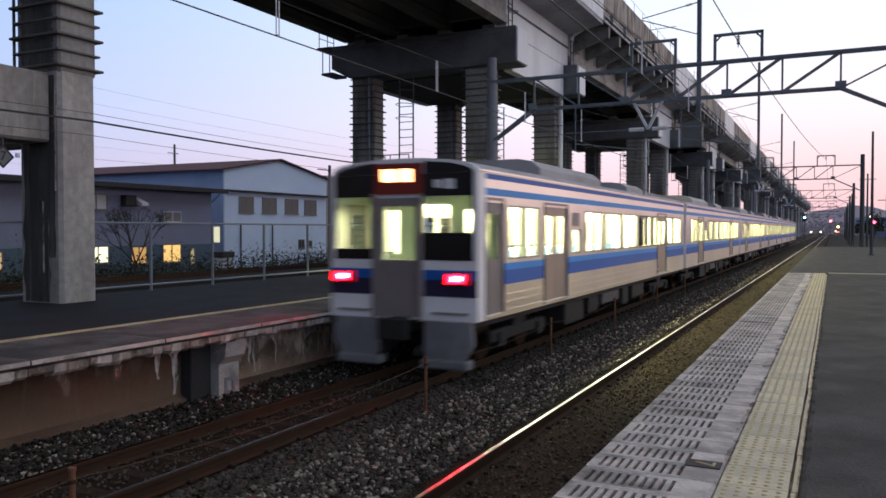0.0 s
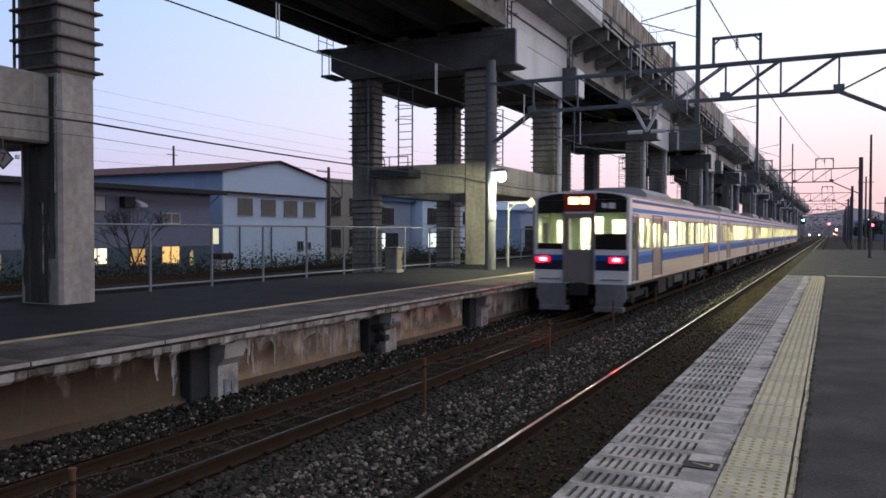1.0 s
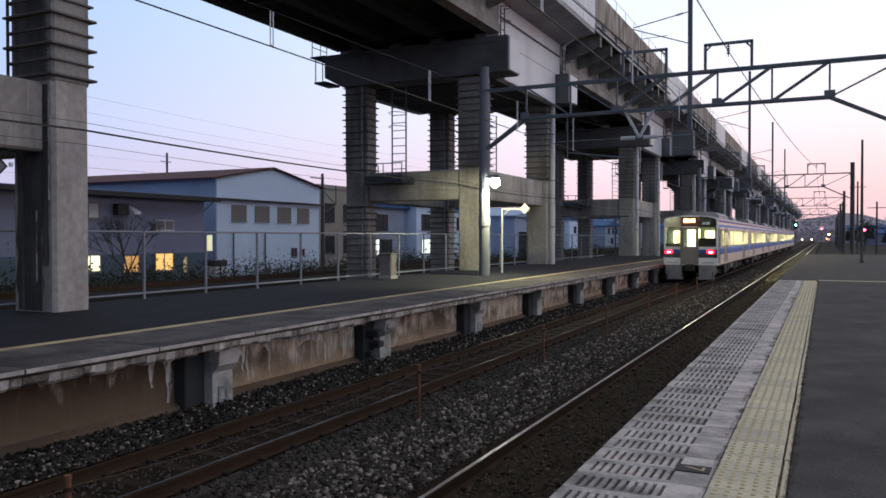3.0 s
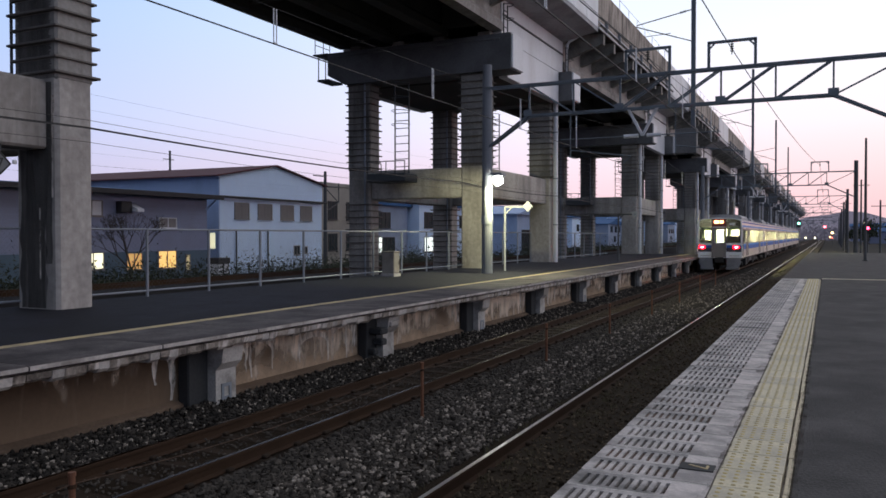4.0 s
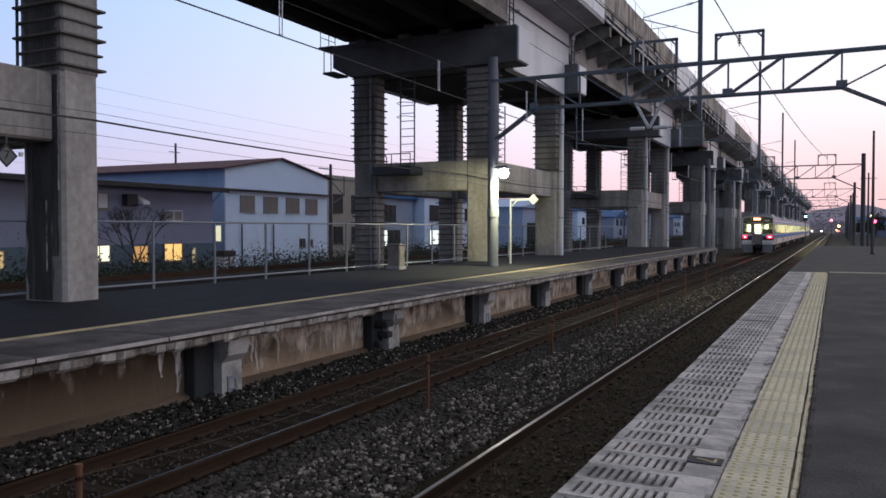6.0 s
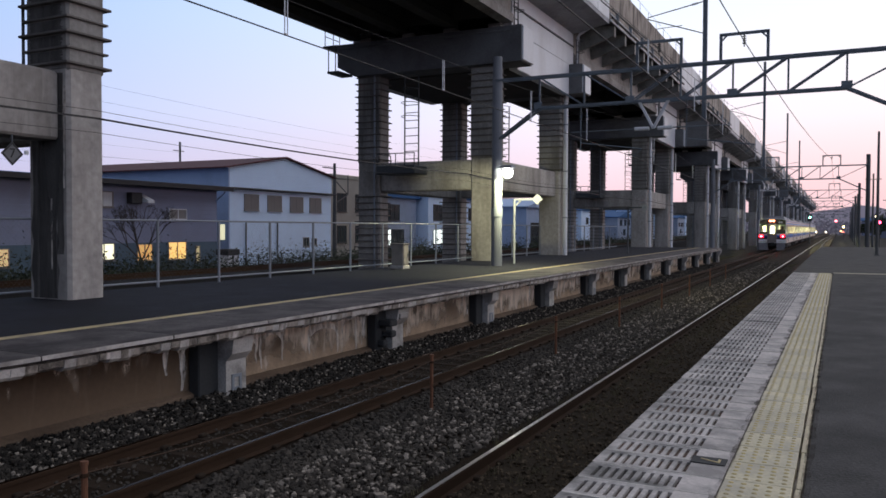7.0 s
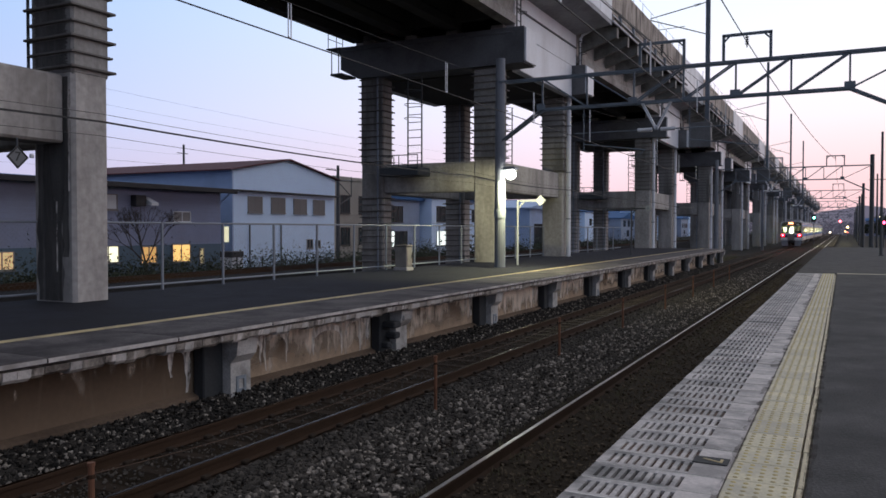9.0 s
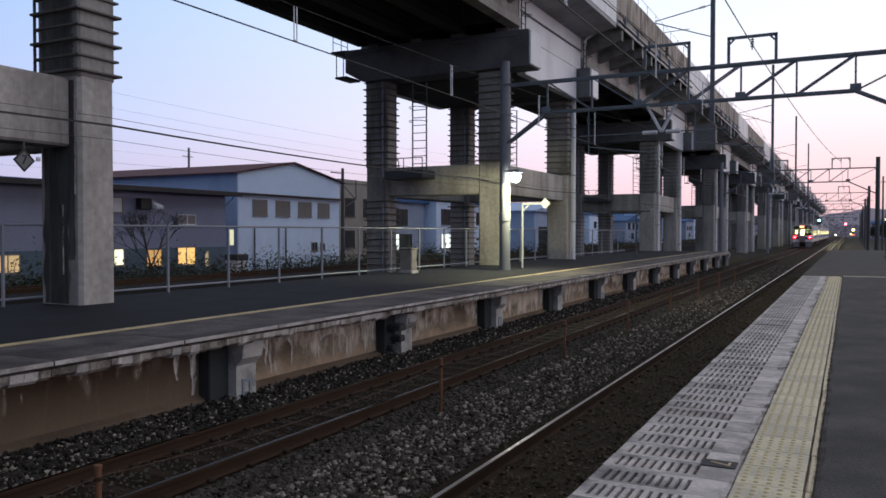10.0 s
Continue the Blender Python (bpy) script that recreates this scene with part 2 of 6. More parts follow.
def glass(name, col=(0.9, 0.95, 0.95), alpha_mix=0.12):
    """Thin window glass: mostly clear, with a clean reflection."""
    m = bpy.data.materials.new(name)
    m.use_nodes = True
    n, l = m.node_tree.nodes, m.node_tree.links
    n.remove(n["Principled BSDF"])
    tr, gl, mx, lw = n.new("ShaderNodeBsdfTransparent"), n.new("ShaderNodeBsdfGlossy"), n.new("ShaderNodeMixShader"), n.new("ShaderNodeLayerWeight")
    tr.inputs["Color"].default_value = (*col, 1)
    gl.inputs["Roughness"].default_value = 0.02
    lw.inputs["Blend"].default_value = 0.5
    pw, ma = n.new("ShaderNodeMath"), n.new("ShaderNodeMath")
    pw.operation, ma.operation = "POWER", "MULTIPLY_ADD"
    pw.inputs[1].default_value = 5.0
    ma.inputs[1].default_value, ma.inputs[2].default_value = 0.45, 0.02
    l.new(lw.outputs["Facing"], pw.inputs[0])
    l.new(pw.outputs[0], ma.inputs[0])
    l.new(ma.outputs[0], mx.inputs[0])
    l.new(tr.outputs[0], mx.inputs[1])
    l.new(gl.outputs[0], mx.inputs[2])
    l.new(mx.outputs[0], n["Material Output"].inputs["Surface"])
    return m


CONCRETE = mat("viaduct_concrete", (0.395, 0.365, 0.333), 0.9, var=0.35, scale=0.8, dirt=0.7, dark=(0.13, 0.115, 0.10), dirt_scale=0.7, stretch=(0.9, 0.9, 0.14), bump=0.3, streak=((0.47, 0.43, 0.39), 0.35))
PARAPET = mat("stained_parapet_concrete", (0.43, 0.37, 0.315), 0.9, var=0.4, scale=1.5, dirt=0.95, dark=(0.065, 0.052, 0.043), dirt_scale=1.8, stretch=(1.2, 1.2, 0.22), bump=0.3, island=0.15)
EDGE_CONC = mat("platform_edge_concrete", (0.33, 0.285, 0.24), 0.9, var=0.4, scale=3, dirt=0.95, dark=(0.04, 0.03, 0.025), dirt_scale=4.0, bump=0.6, stretch=(1, 1, 0.7), streak=((0.66, 0.60, 0.55), 0.95))
# dark top, paler sandy foot: the coping's shade is partly in the colour
WALL_CONC = mat("retaining_wall_concrete", (0.095, 0.058, 0.034), 0.92, var=0.3, scale=1.4, dirt=0.8, dark=(0.060, 0.037, 0.023), dirt_scale=0.6, stretch=(1, 1, 0.8), pale_foot=((0.22, 0.145, 0.092), -0.25, 0.55), streak=((0.20, 0.14, 0.095), 0.3))
TOE = mat("wall_toe_concrete", (0.17, 0.112, 0.073), 0.92, var=0.3, scale=2, dirt=0.5, dark=(0.06, 0.035, 0.02))
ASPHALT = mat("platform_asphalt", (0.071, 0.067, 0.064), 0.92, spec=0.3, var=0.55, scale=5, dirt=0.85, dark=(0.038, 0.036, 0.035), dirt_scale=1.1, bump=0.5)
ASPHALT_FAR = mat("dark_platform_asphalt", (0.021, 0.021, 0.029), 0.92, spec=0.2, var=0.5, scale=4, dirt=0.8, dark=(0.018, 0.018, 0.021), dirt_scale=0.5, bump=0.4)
SLAB = mat("paving_slab_concrete", (0.61, 0.54, 0.50), 0.65, var=0.3, scale=3, dirt=0.9, dark=(0.25, 0.225, 0.21), dirt_scale=2.6, bump=0.25, island=0.20)
SLAB_GRIMY = mat("grimy_slab_concrete", (0.52, 0.47, 0.44), 0.7, var=0.35, scale=3, dirt=0.95, dark=(0.15, 0.14, 0.13), dirt_scale=2.2, bump=0.3, island=0.25)
TACTILE = mat("tactile_yellow", (0.62, 0.545, 0.38), 0.75, var=0.25, scale=4, dirt=0.6, dark=(0.40, 0.36, 0.30), dirt_scale=2.4, bump=0.2, island=0.10)
DOME = mat("tactile_dome_yellow", (0.56, 0.44, 0.20), 0.7, var=0.3, scale=6, dirt=0.7, dark=(0.34, 0.29, 0.20), dirt_scale=3.0, bump=0.15)
RIM = mat("paving_rim_cream", (0.66, 0.57, 0.38), 0.75, var=0.25, scale=5, dirt=0.6, dark=(0.30, 0.22, 0.15), dirt_scale=2.0, bump=0.2, island=0.12)
GRIT = mat("rust_brown_grit", (0.15, 0.105, 0.085), 0.95, var=0.4, scale=6, dirt=0.7, dark=(0.035, 0.03, 0.028), dirt_scale=2.5, bump=0.4, spec=0.1)
MORTAR = mat("pale_mortar", (0.66, 0.62, 0.56), 0.9, var=0.3, scale=6, dirt=0.5, dark=(0.20, 0.19, 0.165), dirt_scale=3.0, bump=0.3)
BALLAST = mat("ballast_bed", (0.028, 0.019, 0.012), 0.95, spec=0.1, var=0.5, scale=5, dirt=0.6, dark=(0.015, 0.011, 0.008), dirt_scale=1.0, bump=0.9)
BALLAST_BROWN = mat("choked_ballast_bed", (0.040, 0.030, 0.020), 0.95, spec=0.1, var=0.5, scale=5, dirt=0.7, dark=(0.027, 0.019, 0.013), dirt_scale=0.8, bump=0.9)
STONE = mat("ballast_stone", (0.058, 0.048, 0.039), 0.85, spec=0.2, var=0.3, scale=6, island=0.9, bump=0.2)
STONE_BROWN = mat("brown_track_stone", (0.125, 0.094, 0.064), 0.9, spec=0.1, var=0.3, scale=6, island=0.8, bump=0.2)
STONE_PALE = mat("pale_ballast_stone", (0.25, 0.21, 0.172), 0.85, spec=0.2, var=0.35, scale=6, island=0.8, bump=0.2)
RUST = mat("rusty_rail_steel", (0.044, 0.023, 0.012), 0.9, 0.0, spec=0.2, var=0.35, scale=6, dirt=0.5, dark=(0.045, 0.024, 0.015))
RAILTOP = mat("polished_rail_head", (0.80, 0.76, 0.72), 0.30, 1.0, var=0.12, scale=3, bump=0.03)
RAILTOP_DULL = mat("dull_rail_head", (0.028, 0.018, 0.012), 0.17, 1.0, var=0.25, scale=3, bump=0.05)
SLEEPER = mat("sleeper_concrete", (0.040, 0.028, 0.020), 0.9, spec=0.1, var=0.3, scale=4, dirt=0.5, dark=(0.025, 0.017, 0.012))
GROUND = mat("ground_soil", (0.036, 0.032, 0.027), 0.95, spec=0.1, var=0.4, scale=0.5, dirt=0.5, dark=(0.022, 0.024, 0.017), dirt_scale=0.15)
GALV = mat("galvanised_steel", (0.25, 0.27, 0.30), 0.55, 0.35, var=0.15, scale=4, bump=0.05)
DARK_STEEL = mat("dark_steel", (0.07, 0.075, 0.08), 0.6, 0.3, var=0.2, scale=4, bump=0.05)
BLACK_RUBBER = mat("black_cable", (0.02, 0.02, 0.02), 0.7, var=0.1, bump=0)
PANEL = mat("white_steel_panel", (0.72, 0.73, 0.76), 0.5, var=0.08, scale=1, dirt=0.3, dark=(0.38, 0.36, 0.34), dirt_scale=0.5, bump=0.03, stretch=(1, 1, 0.3))
GIRDER = mat("girder_paint", (0.135, 0.137, 0.142), 0.7, var=0.25, scale=1.2, dirt=0.5, dark=(0.03, 0.03, 0.03), dirt_scale=0.6)


# ---- ground, ballast, tracks ----
TRACKS = (-6.55, -2.83)
PLAT = 1.0
structure("ground", box(bmesh.new(), -900, 900, -300, 2500, -1.2, -0.62), GROUND, "bare dark soil beside the railway", "ground")
bed = bmesh.new()
prism(bed, [(-8.75, -0.6), (-8.75, -0.14), (-7.6, -0.17), (-5.8, -0.17), (-5.0, -0.12), (-4.4, -0.12), (-3.9, -0.145), (-3.5, -0.145), (-3.5, -0.6)], -20, 700)
structure("ballast_bed", bed, BALLAST, "grey crushed-stone ballast bed, brown with brake dust", "ballast")
bed = bmesh.new()
prism(bed, [(-3.496, -0.6), (-3.496, -0.145), (-1.7, -0.142), (-1.3, -0.14), (-1.3, -0.6)], -20, 700)
structure("ballast_bed_near", bed, BALLAST_BROWN, "brown crushed-stone ballast choked with fines", "ballast")

PROFILE = [(-0.0635, -0.153), (0.0635, -0.153), (0.0635, -0.142), (0.012, -0.125), (0.010, -0.045), (0.0325, -0.036), (0.0325, -0.004), (0.026, 0.0), (-0.026, 0.0), (-0.0325, -0.004), (-0.0325, -0.036), (-0.010, -0.045), (-0.012, -0.125), (-0.0635, -0.142)]
for c in TRACKS:
    for s in (-1, 1):
        x = c + s * (0.5335 + 0.0325)
        r = thing("rail", (x, 0, 0), "rusty steel rail with a polished running surface", "rail", "running rails")
        part("rail_body", prism(bmesh.new(), PROFILE, -15, 600), RUST, r)
        part("running_surface", box(bmesh.new(), -0.022, 0.022, -15, 600, 0.0, 0.004), RAILTOP if c > -4 else RAILTOP_DULL, r, "bright worn rail head")
tie = bmesh.new()
rbox(tie, -1.0, 1.0, -0.11, 0.11, -0.30, -0.153, 0.02)
for s in (-1, 1):
    for k in (-1, 1):
        rbox(tie, s * 0.566 + k * 0.095 - 0.035, s * 0.566 + k * 0.095 + 0.035, -0.05, 0.05, -0.15, -0.105, 0.012)
tie_mesh = mesh_of("sleeper", tie, SLEEPER)
for c in TRACKS:
    for i in range(-6, 130):
        o = new("sleeper", tie_mesh)
        o.location = (c, i * 0.62, 0)
        tagged(o, "brown-stained concrete sleeper sunk in the ballast", "sleeper", "track sleepers")

# ---- platform beside the camera ----
structure("platform_near", box(bmesh.new(), -1.12, 9.0, -12, 74, -0.62, PLAT - 0.07), EDGE_CONC, "concrete platform body under the paving", "platform")
structure("platform_near_surface", box(bmesh.new(), -0.155, 9.0, -12, 74, PLAT - 0.07, PLAT), ASPHALT, "worn dark asphalt platform surface", "pavement")
structure("platform_near_end", box(bmesh.new(), -1.38, -0.155, 29.25, 74, PLAT - 0.16, PLAT - 0.004), ASPHALT, "worn dark asphalt platform surface", "pavement")
structure("tactile_line_end", box(bmesh.new(), -0.15, 9.0, 29.3, 29.62, PLAT - 0.05, PLAT + 0.004), TACTILE, "worn yellow warning line across the platform", "line")
kerb = structure("paving_edge", box(bmesh.new(), -1.32, -0.16, -2, 29.25, PLAT - 0.16, PLAT - 0.062), EDGE_CONC, "concrete bed of the slotted edge paving", "platform")


def slotted_slab(filled):
    """A concrete edge slab with a row of drain slots silted with rust-brown grit, and its bed joint."""
    bm = bmesh.new()
    L, y0 = 0.300, 0.0
    x0, x1 = -1.362, -0.590
    slots = [x0 + 0.060 + 0.0525 * i for i in range(10)]
    xs = sorted([x0, x1] + slots + [s + 0.025 for s in slots])
    ya, yb = 0.04, 0.25
    z0, z1 = PLAT - 0.06, PLAT
    for a, b in zip(xs, xs[1:]):
        if any(abs(a - s) < 1e-6 for s in slots):
            box(bm, a, b, y0, ya, z0, z1)
            box(bm, a, b, yb, y0 + L, z0, z1)
        else:
            box(bm, a, b, y0, y0 + L, z0, z1)
    for f in bm.faces:
        if f.calc_center_median().x < slots[-1] + 0.02:
            f.material_index = 3
    k = len(bm.faces)
    for a in slots:
        box(bm, a, a + 0.025, ya, yb, z0, z1 - filled)
    j = len(bm.faces)
    box(bm, x0 + 0.01, x1 - 0.004, L, L + 0.0125, z0, z1 + 0.0015)
    bm.faces.ensure_lookup_table()
    for f in bm.faces[k:j]:
        f.material_index = 1
    for f in bm.faces[j:]:
        f.material_index = 2
    me = mesh_of("slotted_slab", bm, SLAB)
    me.materials.append(GRIT)
    me.materials.append(MORTAR)
    me.materials.append(SLAB_GRIMY)
    return me


def tactile_block():
    bm = bmesh.new()
    z = PLAT - 0.002
    rbox(bm, -0.582, -0.218, 0.004, 0.396, PLAT - 0.06, z, 0.004)
    k = len(bm.faces)
    for i in range(5):
        for j in range(5):
            x, y = -0.400 + (i - 2) * 0.069, 0.2 + (j - 2) * 0.074
            rings = [[bm.verts.new((x + r * math.cos(t * math.pi / 4), y + r * math.sin(t * math.pi / 4), z + h)) for t in range(8)] for r, h in ((0.017, 0.0), (0.010, 0.005))]
            for t in range(8):
                bm.faces.new((rings[0][t], rings[0][(t + 1) % 8], rings[1][(t + 1) % 8], rings[1][t]))
            bm.faces.new(rings[1])
    bm.faces.ensure_lookup_table()
    for f in bm.faces[k:]:
        f.material_index = 1
    me = mesh_of("tactile_block", bm, TACTILE)
    me.materials.append(DOME)
    return me


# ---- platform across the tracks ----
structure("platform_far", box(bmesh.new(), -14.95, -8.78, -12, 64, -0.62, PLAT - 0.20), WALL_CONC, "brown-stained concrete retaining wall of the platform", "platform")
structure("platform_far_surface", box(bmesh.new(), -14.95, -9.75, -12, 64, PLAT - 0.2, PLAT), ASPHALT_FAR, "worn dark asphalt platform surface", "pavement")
toe = bmesh.new()
prism(toe, [(-8.79, -0.62), (-8.79, -0.02), (-8.66, -0.07), (-8.60, -0.62)], -12, 64)
structure("wall_toe", toe, TOE, "rough concrete toe of the retaining wall", "wall")
COPING = mat("coping_concrete", (0.115, 0.100, 0.097), 0.9, spec=0.25, var=0.45, scale=2.5, dirt=0.9, dark=(0.042, 0.036, 0.037), dirt_scale=1.1, bump=0.4, island=0.12)
LIP = mat("worn_lip_concrete", (0.46, 0.42, 0.385), 0.85, var=0.3, scale=3, dirt=0.7, dark=(0.13, 0.115, 0.10), dirt_scale=2.2, bump=0.4)
YELLOW_LINE = mat("worn_yellow_line", (0.56, 0.44, 0.23), 0.8, var=0.2, scale=5, dirt=0.55, dark=(0.16, 0.14, 0.12), dirt_scale=2.5, bump=0.1)
structure("tactile_line_far", box(bmesh.new(), -9.75, -9.55, -12, 64, PLAT - 0.1, PLAT + 0.004), YELLOW_LINE, "worn yellow warning line along the far platform", "line")


def far_coping():
    """One coping slab of the far platform with a rounded lip and a stained, chipped front."""
    rnd = random.Random(5)
    for i in range(38):
        y0 = -12 + 2.0 * i
        if y0 > 63:
            break
        slab = bmesh.new()
        d = rnd.uniform(-0.008, 0.008)
        prism(slab, [(-9.55, PLAT - 0.2), (-9.55, PLAT), (-8.12 + d, PLAT - 0.006), (-8.07 + d, PLAT - 0.02), (-8.055 + d, PLAT - 0.05), (-8.06 + d, PLAT - 0.075), (-8.19 + d, PLAT - 0.085), (-8.19 + d, PLAT - 0.2)], y0 + 0.006, y0 + 1.994)
        s = structure("coping_slab", slab, COPING, "weathered purple-grey concrete coping slab", "coping")
        lip, pale = bmesh.new(), bmesh.new()
        n = 12
        for k in range(n):
            a, b = y0 + 0.008 + 1.984 * k / n, y0 + 0.008 + 1.984 * (k + 1) / n
            h = rnd.uniform(0.16, 0.215)
            o = rnd.uniform(0.0, 0.025)
            prism(pale if rnd.random() < 0.33 else lip, [(-8.20, PLAT - 0.115), (-8.115 + d + o, PLAT - 0.115), (-8.12 + d + o * 0.5, PLAT - 0.09 - h * 0.6), (-8.16, PLAT - 0.05 - h), (-8.30, PLAT - 0.05 - h)], a, b)
        part("chipped_front", lip, EDGE_CONC, s, "spalled concrete front with pale patches")
        if len(pale.verts):
            part("pale_patch", pale, LIP, s, "pale lime-washed patches of the front")
        part("worn_nosing", box(bmesh.new(), -8.13 + d, -8.052 + d, y0 + 0.012, y0 + 1.988, PLAT - 0.07, PLAT - 0.022), LIP, s, "pale worn nosing")


far_coping()


RECESS_LUMP_BLACK = mat("recess_and_lump_black", (0.035, 0.035, 0.036), 0.9, var=0.3, scale=3, dirt=0.4, dark=(0.015, 0.013, 0.012))


def platform_post(y, k):
    post = thing("platform_post", (-8.46, y, -0.62), "stained pale concrete post under the platform edge", "concrete post", "posts under the far platform edge")
    sh = bmesh.new()
    prism(sh, [(-0.31, 0), (0.05, 0), (0.04, 1.0), (0.16, 1.12), (0.20, 1.38), (-0.31, 1.38)], -0.02, 0.44)
    part("shaft", sh, LIP, post)
    # black block puts the shade of an open recess into its colour
    part("dark_web", rbox(bmesh.new(), -0.31, -0.10, -0.45, -0.024, 0, 1.36, 0.02), RECESS_LUMP_BLACK, post, "black block painted as the shade of a recess")
    if k % 2 == 0:
        b = bmesh.new()
        wall_openings(b, 0.046, 0.062, 0.10, 0.32, 0.53, 0.78, [(0.15, 0.27, 0.58, 0.73)])
        part("number_plate", b, GALV, post)
    if k == 3:
        for y0, z0, w, d in ((-0.36, 1.02, 0.30, 0.30), (-0.22, 0.78, 0.22, 0.24), (0.02, 1.14, 0.36, 0.32), (-0.40, 0.60, 0.18, 0.16)):
            part("spalled_lump", rbox(bmesh.new(), -0.10, d - 0.10, y0, y0 + w, z0, z0 + 0.13, 0.025), RECESS_LUMP_BLACK if y0 < 0 else LIP, post, "broken concrete lump")
    cap = bmesh.new()
    rbox(cap, -0.2, 0.22, -0.3, 0.55, 1.381, 1.42, 0.01)
    part("cap", cap, LIP, post)
    return post


for k in range(14):
    platform_post(-0.75 + 5.1 * k, k)

# ---- lime runs and crusts on the wall between the posts ----
LIME = thin_out(mat("lime_crust", (0.84, 0.76, 0.68), 0.9, var=0.3, scale=5, dirt=0.5, dark=(0.30, 0.22, 0.16), dirt_scale=5.0, bump=0.4, stretch=(1, 1, 0.5)), 0.30, 0.62, 9.0, (1, 1, 0.35))
WX = -8.777


def lime_run(bm, r, y, z0, z1, w):
    """A wavering vertical run of lime, wide at the top and ragged below."""
    n = 7
    rows = []
    for i in range(n + 1):
        f = i / n
        c = y + 0.02 * math.sin(5 * f + y * 9) + r.uniform(-0.008, 0.008)
        h = w * (1.25 - f) * r.uniform(0.55, 1.1) / 2 + 0.004
        z = z1 + (z0 - z1) * f
        rows.append((bm.verts.new((WX + r.uniform(0.0, 0.004), c - h, z)), bm.verts.new((WX + r.uniform(0.0, 0.004), c + h, z))))
    for a, b in zip(rows, rows[1:]):
        bm.faces.new((a[0], a[1], b[1], b[0]))


def lime_arch(bm, r, ya, yb, zs, zc):
    """The crusted outline of a damp arch-shaped patch."""
    n = 14
    rows = []
    for i in range(n + 1):
        t = math.pi * i / n
        y, z = (ya + yb) / 2 - math.cos(t) * (yb - ya) / 2, zs + math.sin(t) ** 0.8 * (zc - zs)
        w = r.uniform(0.035, 0.07) + 0.10 * math.sin(t) * r.random()
        rows.append((bm.verts.new((WX, y, z)), bm.verts.new((WX + 0.003, y - math.cos(t) * w * 0.6, z + w * (0.35 + math.sin(t))))))
    for a, b in zip(rows, rows[1:]):
        bm.faces.new((a[0], b[0], b[1], a[1]))


def lime_wash(lo, hi):
    """Soft pale runs: dense under the coping, thinning out downwards in streaks of many widths."""
    m = mat("lime_wash", (0.82, 0.66, 0.52), 0.9, var=0.2, scale=3, dirt=0.6, dark=(0.30, 0.215, 0.15), dirt_scale=3.0, bump=0.3, stretch=(1, 1, 0.4))
    n, l = m.node_tree.nodes, m.node_tree.links
    tc, sx, oi = n.new("ShaderNodeTexCoord"), n.new("ShaderNodeSeparateXYZ"), n.new("ShaderNodeObjectInfo")
    l.new(tc.outputs["Object"], sx.inputs[0])
    total = None
    for sc, (ky, kz), amp in ((1.0, (4.2, 1.3), 1.0), (1.0, (15.0, 2.2), 0.35), (1.0, (1.1, 1.5), 0.9)):
        mp, no, mu = n.new("ShaderNodeMapping"), n.new("ShaderNodeTexNoise"), n.new("ShaderNodeMath")
        mp.inputs["Scale"].default_value = (1.0, ky, kz)
        no.inputs["Scale"].default_value, no.inputs["Detail"].default_value = sc, 4
        mu.operation, mu.inputs[1].default_value = "MULTIPLY_ADD", amp
        l.new(tc.outputs["Object"], mp.inputs["Vector"])
        l.new(mp.outputs["Vector"], no.inputs["Vector"])
        l.new(no.outputs["Fac"], mu.inputs[0])
        if total:
            l.new(total, mu.inputs[2])
        else:
            mu.inputs[2].default_value = 0.0
        total = mu.outputs[0]
    drop = n.new("ShaderNodeMath")
    drop.operation, drop.inputs[1].default_value = "MULTIPLY_ADD", 0.62
    l.new(sx.outputs["Z"], drop.inputs[0])
    l.new(total, drop.inputs[2])
    own = n.new("ShaderNodeMath")
    own.operation, own.inputs[1].default_value = "MULTIPLY_ADD", 0.22
    l.new(oi.outputs["Random"], own.inputs[0])
    l.new(drop.outputs[0], own.inputs[2])
    mr = n.new("ShaderNodeMapRange")
    mr.inputs["From Min"].default_value, mr.inputs["From Max"].default_value, mr.inputs["To Max"].default_value = lo, hi, 0.9
    l.new(own.outputs[0], mr.inputs["Value"])
    l.new(mr.outputs["Result"], n["Principled BSDF"].inputs["Alpha"])
    return m


def sand_splash():
    """Paler sandy tone along the foot of the wall, fading upwards with a ragged edge."""
    m = mat("sand_splash", (0.50, 0.35, 0.235), 0.95, var=0.3, scale=3, dirt=0.4, dark=(0.22, 0.14, 0.09), dirt_scale=1.5, bump=0.2)
    n, l = m.node_tree.nodes, m.node_tree.links
    tc, sx, no, ad, mr = n.new("ShaderNodeTexCoord"), n.new("ShaderNodeSeparateXYZ"), n.new("ShaderNodeTexNoise"), n.new("ShaderNodeMath"), n.new("ShaderNodeMapRange")
    no.inputs["Scale"].default_value, no.inputs["Detail"].default_value = 1.6, 6
    ad.operation, ad.inputs[1].default_value = "MULTIPLY_ADD", 0.7
    l.new(tc.outputs["Object"], sx.inputs[0])
    l.new(tc.outputs["Object"], no.inputs["Vector"])
    l.new(no.outputs["Fac"], ad.inputs[0])
    l.new(sx.outputs["Z"], ad.inputs[2])
    mr.inputs["From Min"].default_value, mr.inputs["From Max"].default_value = 0.38, 0.80
    mr.inputs["To Min"].default_value, mr.inputs["To Max"].default_value = 0.85, 0.0
    l.new(ad.outputs[0], mr.inputs["Value"])
    l.new(mr.outputs["Result"], n["Principled BSDF"].inputs["Alpha"])
    return m


